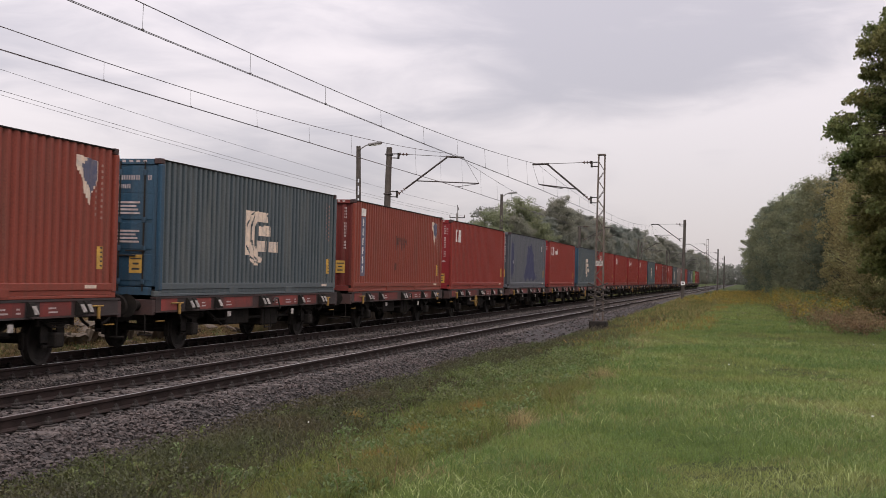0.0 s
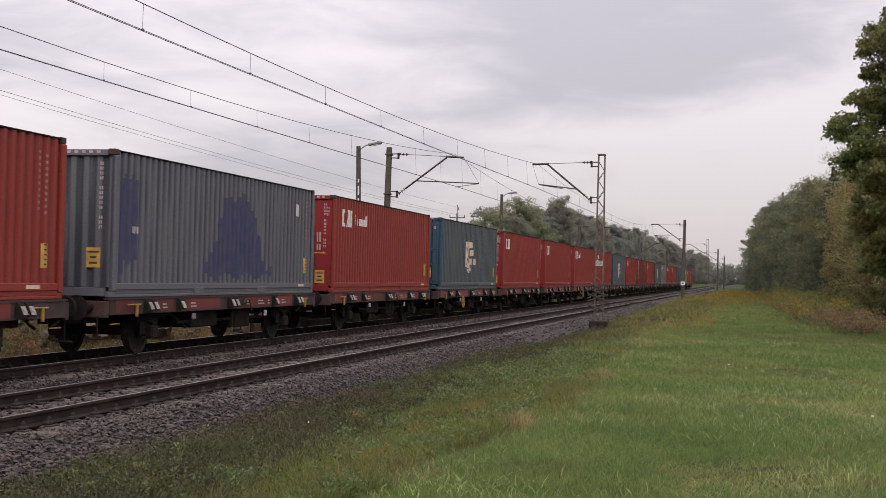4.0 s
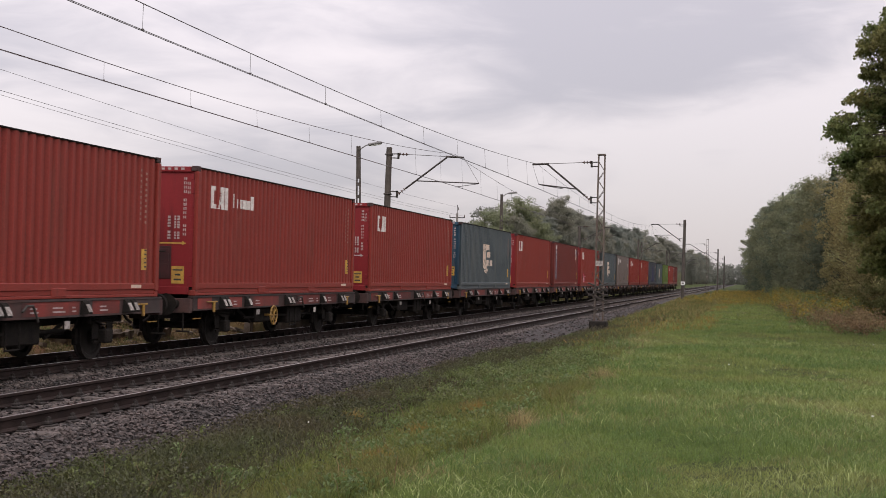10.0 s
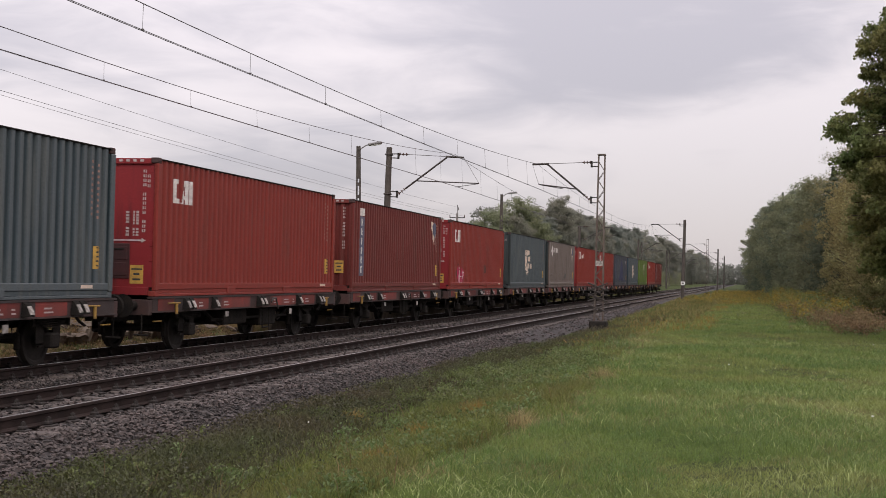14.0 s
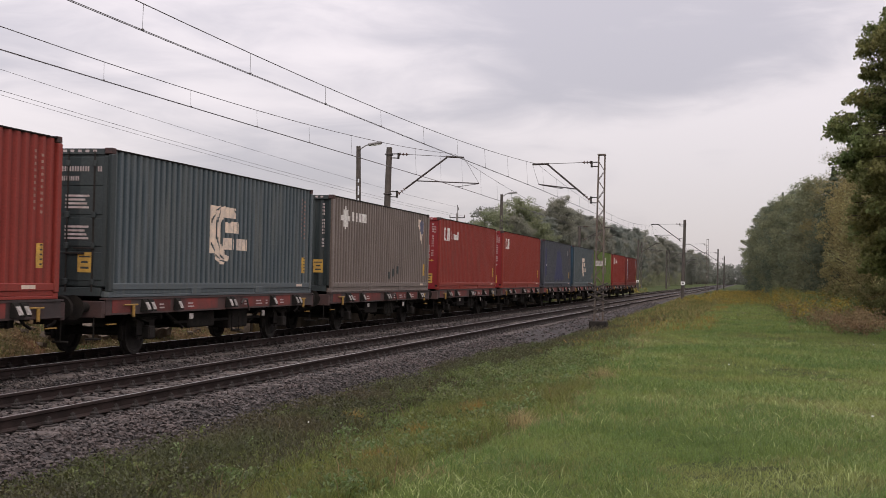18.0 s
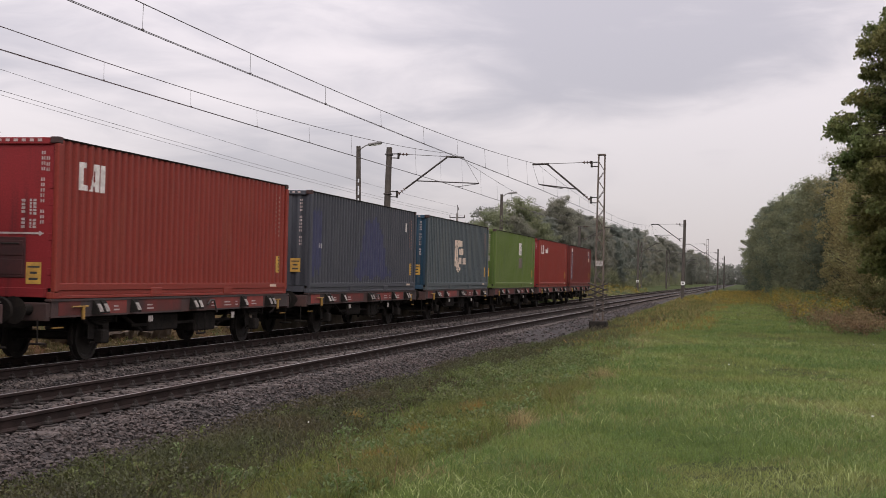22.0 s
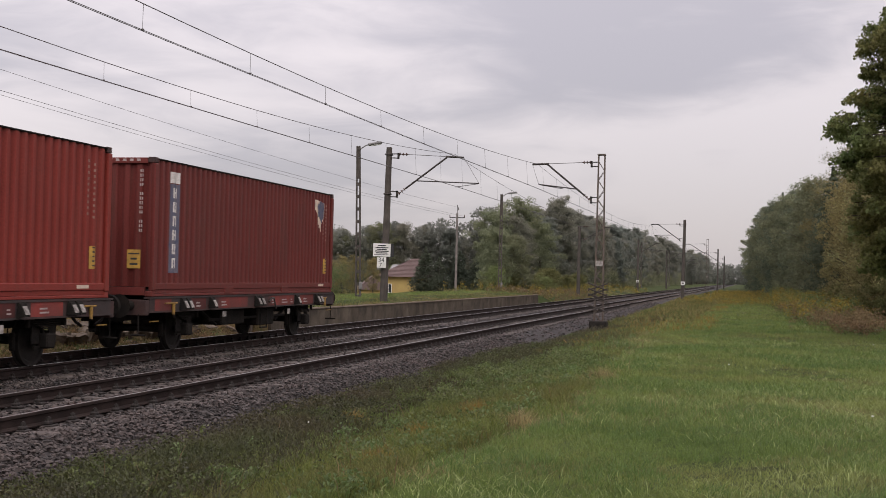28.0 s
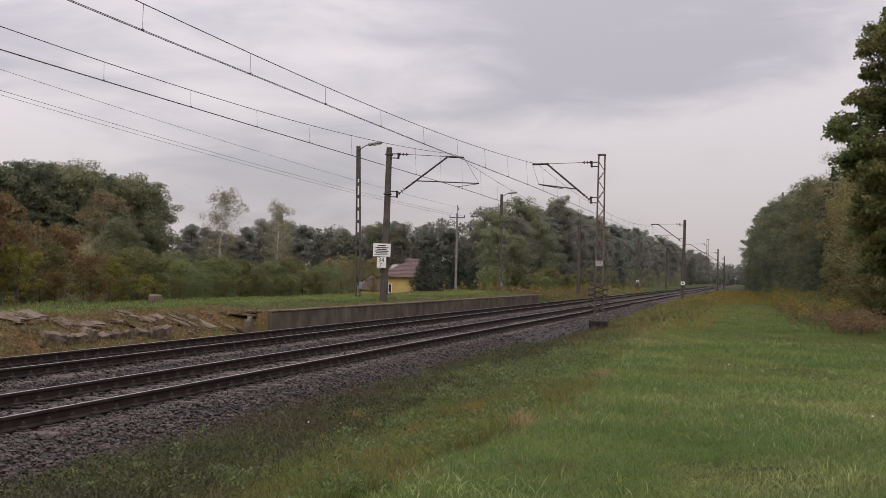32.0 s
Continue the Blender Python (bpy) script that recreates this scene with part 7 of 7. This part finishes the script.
        cover(key, lab, "grass", "orange_straw" if key == "orange_tuft" else "dry_grass", *blades(x, y, RNG.uniform(0.12, 0.34, n) * (1.15 - q ** 2), RNG.uniform(0.004, 0.008, n), 0.8))
    # leafy herbs of several kinds among the ditch grass
    for n, key, lab, x0, x1, seed, thick in ((1500, "herb_leaf", "pale green leafy herbs among the ditch grass", 3.7, 6.2, 2.4, 0.52), (1700, "nettle", "green leafy herbs among the ditch grass", 2.3, 6.4, 6.1, 0.52), (2000, "weed", "dark leafy weeds in the ditch near the ballast", 2.0, 3.9, 4.2, 0.44)):
        y = 9.5 + 34 * RNG.uniform(0, 1, n) ** 1.6
        x = x0 + (x1 - x0) * RNG.uniform(0, 1, n)
        k = (patchy(x, y, 1.6, seed) > thick) & (x < trail_x(y))
        cs = np.stack([x[k], y[k], ground_z(x[k], y[k]) + RNG.uniform(0.03, 0.2, k.sum())], -1)
        tagged(new("leafy_herbs", crown_mesh("leafy_herbs", cs, np.full(k.sum(), 0.13), 26, 0.04, key, 0.8, 0.0, 0.7, 0.0, 0.9)), lab, "weeds", kind="stuff")
    # ochre and straw drifts along the far part of the ditch and meadow
    n = 9000
    y = 42 + 90 * RNG.uniform(0, 1, n)
    x = 3.4 + 4.6 * RNG.uniform(0, 1, n)
    k = patchy(x, y * 0.4, 0.9, 2.7) > 0.5
    cover("ochre_grass", "ochre withered grass along the line", "grass", "orange_straw", *blades(x[k], y[k], RNG.uniform(0.1, 0.3, k.sum()), RNG.uniform(0.008, 0.014, k.sum()) + 0.0002 * y[k], 0.8))
    # tall dark docks standing singly
    n = 170
    y = 11 + 30 * RNG.uniform(0, 1, n) ** 1.4
    x = 2.6 + (trail_x(y) + 0.6 - 2.6) * RNG.uniform(0, 1, n)
    cover("dock_stems", "thin dark withered dock stems in the ditch", "weeds", "russet", *blades(x, y, RNG.uniform(0.25, 0.5, n), RNG.uniform(0.006, 0.011, n), 0.3))
    # small white flowers
    for x, y in ((10.9, 18.5), (12.9, 41.0), (13.6, 55.4), (8.9, 29.0), (3.35, 17.6)):
        fl = thing("white_flower", "small white flower head on a thin stem", "flower", "white flowers", at=pose(x, y, seat(x, y)))
        hgt = 0.2
        part("stem", tb((0, 0, -0.02), (0.01, 0, hgt), 0.003, 0.002, 4), M["nettle"], fl)
        bm = bmesh.new()
        for k in range(7):
            a = k * 2.4
            tube(bm, (0.01 + 0.009 * math.cos(a), 0.009 * math.sin(a), hgt), (0.01 + 0.015 * math.cos(a), 0.015 * math.sin(a), hgt + 0.014), 0.008, 0.005, 6)
        part("head", bm, M["sign_white"], fl, "white petals")
    # bright herb by the ballast
    h = thing("herb_plant", "bright green leafy herb at the ballast's foot", "plant", "leafy herbs", at=pose(2.9, 14.3, seat(2.9, 14.3)))
    part("stem", tb((0, 0, -0.03), (0.02, 0, 0.30), 0.008, 0.004, 6), M["nettle"], h)
    for i in range(11):
        a, z, ln = i * 2.4, 0.08 + 0.02 * i, 0.15 - 0.005 * i
        v = [(0.01, 0, z), (0.6 * ln * math.cos(a - 0.22), 0.6 * ln * math.sin(a - 0.22), z + 0.05), (ln * math.cos(a), ln * math.sin(a), z + 0.03), (0.6 * ln * math.cos(a + 0.22), 0.6 * ln * math.sin(a + 0.22), z + 0.05)]
        part("leaf", np_mesh("leaf", v, [(0, 1, 2, 3)], M["herb_leaf"]), M["herb_leaf"], h)
    for x, y, turn, size in ((6.0, 19.3, 40, 1.1), (5.8, 18.9, 100, 0.9), (6.1, 19.9, 200, 1.2), (3.3, 15.6, 150, 0.8), (5.2, 25.4, 10, 1.2), (5.6, 27.0, 60, 1.1), (3.9, 23.2, 280, 1.0)):
        copy_thing(h, pose(x, y, seat(x, y), 0, 0, turn) @ Matrix.Scale(size, 4))


def build_tall_herbs():
    def herbs(n, pick, h0, h1, material, stem, name, label):
        """Slender stems, leafy below and with a loose head above."""
        x, y = pick(n)
        hh = RNG.uniform(h0, h1, len(x)) * (0.45 + 1.1 * patchy(x, y * 0.5, 0.9, 4.4))
        z = ground_z(x, y)
        v1 = blades(x, y, hh, np.full(len(x), 0.010) + 0.0001 * y, 0.35, z)
        tagged(new(name + "_stems", np_mesh(name + "_stems", *v1, M[stem])), "green stems of tall wayside herbs", "weeds", kind="stuff")
        cs = np.concatenate([np.stack([x, y, z + hh * k], -1) for k in (0.62, 0.9)])
        tagged(new(name, crown_mesh(name, cs, np.full(len(cs), 0.2), 12, 0.085, material, 1.0, 0.0, 0.5, 0.0, 1.2)), label, "weeds", kind="stuff")
        cs = np.stack([x, y, z + hh * 0.32], -1)
        tagged(new(name + "_leaves", crown_mesh(name + "_leaves", cs, np.full(len(cs), 0.22), 10, 0.09, "nettle", 1.0, 0.0, 0.5, 0.0, 1.2)), "green lower leaves of wayside herbs", "weeds", kind="stuff")

    def right_edge(n):
        y = RNG.uniform(58, 150, n)
        x = 14.2 + RNG.normal(0, 1.0, n) - 0.010 * (y - 60)
        k = patchy(x, y, 0.45, 2.2) > 0.5
        return x[k], y[k]

    def right_low(n):
        y = RNG.uniform(52, 100, n)
        return 13.5 + RNG.normal(0, 0.8, n) - 0.01 * (y - 60), y

    def far_band(n):
        y = RNG.uniform(110, 240, n)
        return RNG.uniform(4.0, 13, n), y

    def platform_edge(n):
        y = RNG.uniform(96, 150, n)
        return RNG.uniform(-9.5, -5.9, n), y

    def bank(n):
        y = RNG.uniform(18, 41.5, n)
        return RNG.uniform(-8.2, -5.7, n), y

    def beyond(n):
        y = 97 + 120 * RNG.uniform(0, 1, n)
        return -5.9 - 7.5 * RNG.uniform(0, 1, n), y

    herbs(2000, right_edge, 0.6, 1.4, "nettle", "nettle", "wayside_herbs", "green leafy tall herbs along the wood's edge")
    herbs(3000, right_edge, 0.5, 1.3, "goldenrod", "nettle", "goldenrod", "yellow-orange goldenrod along the wood's edge")
    herbs(800, right_low, 0.3, 0.8, "russet", "dry_grass", "russet_herbs", "reddish dry herbs before the wood")
    herbs(800, far_band, 0.2, 0.5, "goldenrod", "dry_grass", "far_herbs", "ochre dry herbs across the far meadow")
    herbs(420, platform_edge, 0.15, 0.45, "russet", "dry_grass", "platform_herbs", "brown dry herbs at the platform's end")
    herbs(260, beyond, 0.3, 0.9, "goldenrod", "nettle", "line_herbs", "yellowing herbs beside the far track")
    for n, key, name, lab in ((9000, "olive_grass", "far_verge_grass", "olive grass beside the far track"), (4000, "dry_grass", "far_verge_straw", "straw-coloured grass beside the far track")):
        x, y = beyond(n)
        q = patchy(x, y * 0.5, 0.8, 1.3 * len(name)) > 0.4
        cover(name, lab, "grass", key, *blades(x[q], y[q], RNG.uniform(0.12, 0.35, q.sum()), RNG.uniform(0.03, 0.05, q.sum()), 0.8))
    x, y = bank(1500)
    v, f = leaf_cloud(np.stack([x, y, ground_z(x, y) + 0.02], -1), np.full(len(x), 0.22), 22, 0.055, 0.16, 0.0, 3)
    tagged(new("bank_creeper", np_mesh("bank_creeper", v, f, M["russet"])), "russet creeping growth on the rubble bank", "weeds", kind="stuff")
    for n, key, name, lab in ((5200, "russet", "bank_russet_grass", "russet withered grass on the rubble bank"), (3600, "dry_grass", "bank_dry_grass", "straw-coloured grass on the rubble bank"), (3600, "olive_grass", "bank_olive_grass", "olive grass tufts on the rubble bank")):
        x, y = bank(n)
        q = patchy(x, y, 1.2, 1.7 * len(name)) > 0.42
        x, y = x[q], y[q]
        v, f = blades(x, y, RNG.uniform(0.05, 0.16, len(x)), RNG.uniform(0.01, 0.02, len(x)), 0.9)
        tagged(new(name, np_mesh(name, v, f, M[key])), lab, "grass", kind="stuff")
    n = 34000
    y = 18 + 92 * RNG.uniform(0, 1, n) ** 1.3
    x = RNG.uniform(-12.5, -5.8, n)
    k = (y > 40) | (x < -7.2) | (RNG.uniform(0, 1, n) < 0.75)
    x, y = x[k], y[k]
    back = x + 2.4 * (patchy(x, y, 0.8, 5.0) - 0.5) < -8.3
    for q, key, name, lab in ((back, "grass", "platform_grass", "fresh green grass on the old platform"), (~back, "olive_grass", "platform_edge_grass", "olive and brown grass along the platform's edge")):
        v, f = blades(x[q], y[q], RNG.uniform(0.05, 0.16, q.sum()), RNG.uniform(0.014, 0.028, q.sum()), 0.7)
        tagged(new(name, np_mesh(name, v, f, M[key])), lab, "grass", kind="stuff")
    n = 2600
    y = 40.4 + 55 * RNG.uniform(0, 1, n)
    x = -5.72 - 1.1 * RNG.uniform(0, 1, n) ** 1.5
    v, f = blades(x, y, RNG.uniform(0.04, 0.12, n), RNG.uniform(0.012, 0.025, n), 0.8)
    tagged(new("platform_dry_grass", np_mesh("platform_dry_grass", v, f, M["russet"])), "brown withered grass along the platform's edge", "grass", kind="stuff")


build_meadow()
build_tall_herbs()


def build_undergrowth():
    """Low growth that closes the foot of the far woods."""
    edge = [(-95, 160), (-62, 206), (-38, 222), (-23, 212), (-20, 260), (-18.5, 320), (-17, 400), (-15, 520)]
    cs, sp = [], []
    for i in range(len(edge) - 1):
        (xa, ya), (xb, yb) = edge[i], edge[i + 1]
        for k in range(int(math.hypot(xb - xa, yb - ya) / 0.3)):
            u = RNG.uniform()
            x, y = xa + (xb - xa) * u + RNG.uniform(-2.5, 0.5), ya + (yb - ya) * u + RNG.uniform(-1, 2)
            cs.append((x, y, seat(x, y) + RNG.uniform(0.3, 4.4)))
            sp.append(RNG.uniform(0.7, 1.3))
    for k in range(420):
        y = RNG.uniform(110, 420)
        x = float(np.interp(y, (60, 120, 180, 260, 430), (17.0, 16.5, 14.6, 13.2, 12.2))) + RNG.uniform(-1.6, 0.8)
        cs.append((x, y, seat(x, y) + RNG.uniform(0.2, 2.6)))
        sp.append(RNG.uniform(0.6, 1.1))
    low = crown_mesh("undergrowth", cs, sp, 60, 0.22, "oak", 0.8, 0.0, 0.6, 0.0, 1.6)
    cs, sp = [], []
    for i in range(5):
        (xa, ya), (xb, yb) = edge[i], edge[i + 1]
        for k in range(int(math.hypot(xb - xa, yb - ya) / 0.13)):
            u = RNG.uniform()
            x, y = xa + (xb - xa) * u - RNG.uniform(6, 13) * (0.5 if i < 2 else 1.0), ya + (yb - ya) * u + RNG.uniform(4, 9) * (1.0 if i < 3 else 0.2)
            cs.append((x, y, seat(x, y) + RNG.uniform(0.5, (9.0, 10.5, 12.5, 14.0, 14.0)[i])))
            sp.append(RNG.uniform(0.9, 1.5))
    deep = crown_mesh("deep_wood", cs, sp, 60, 0.36, "hazed_pine", 0.8, 0.0, 0.8, 0.0, 1.0)
    tagged(new("deep_wood", deep), "deeper rows of the wood, haze painted into their colour", "trees", kind="stuff")
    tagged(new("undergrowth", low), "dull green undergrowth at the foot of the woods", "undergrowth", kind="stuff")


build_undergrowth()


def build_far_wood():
    """The line of woods where the tracks vanish, with haze put into its pale leaf colour."""
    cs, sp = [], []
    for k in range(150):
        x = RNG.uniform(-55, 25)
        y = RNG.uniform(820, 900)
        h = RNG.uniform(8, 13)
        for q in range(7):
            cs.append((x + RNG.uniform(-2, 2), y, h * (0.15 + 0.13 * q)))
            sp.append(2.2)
    tagged(new("far_wood", crown_mesh("far_wood", cs, sp, 24, 1.0, "hazed_pine", 0.8, 0.0, 1.3, 0.0)), "far wood, paled by haze painted into its leaf colour", "trees", kind="stuff")


build_far_wood()
motions()
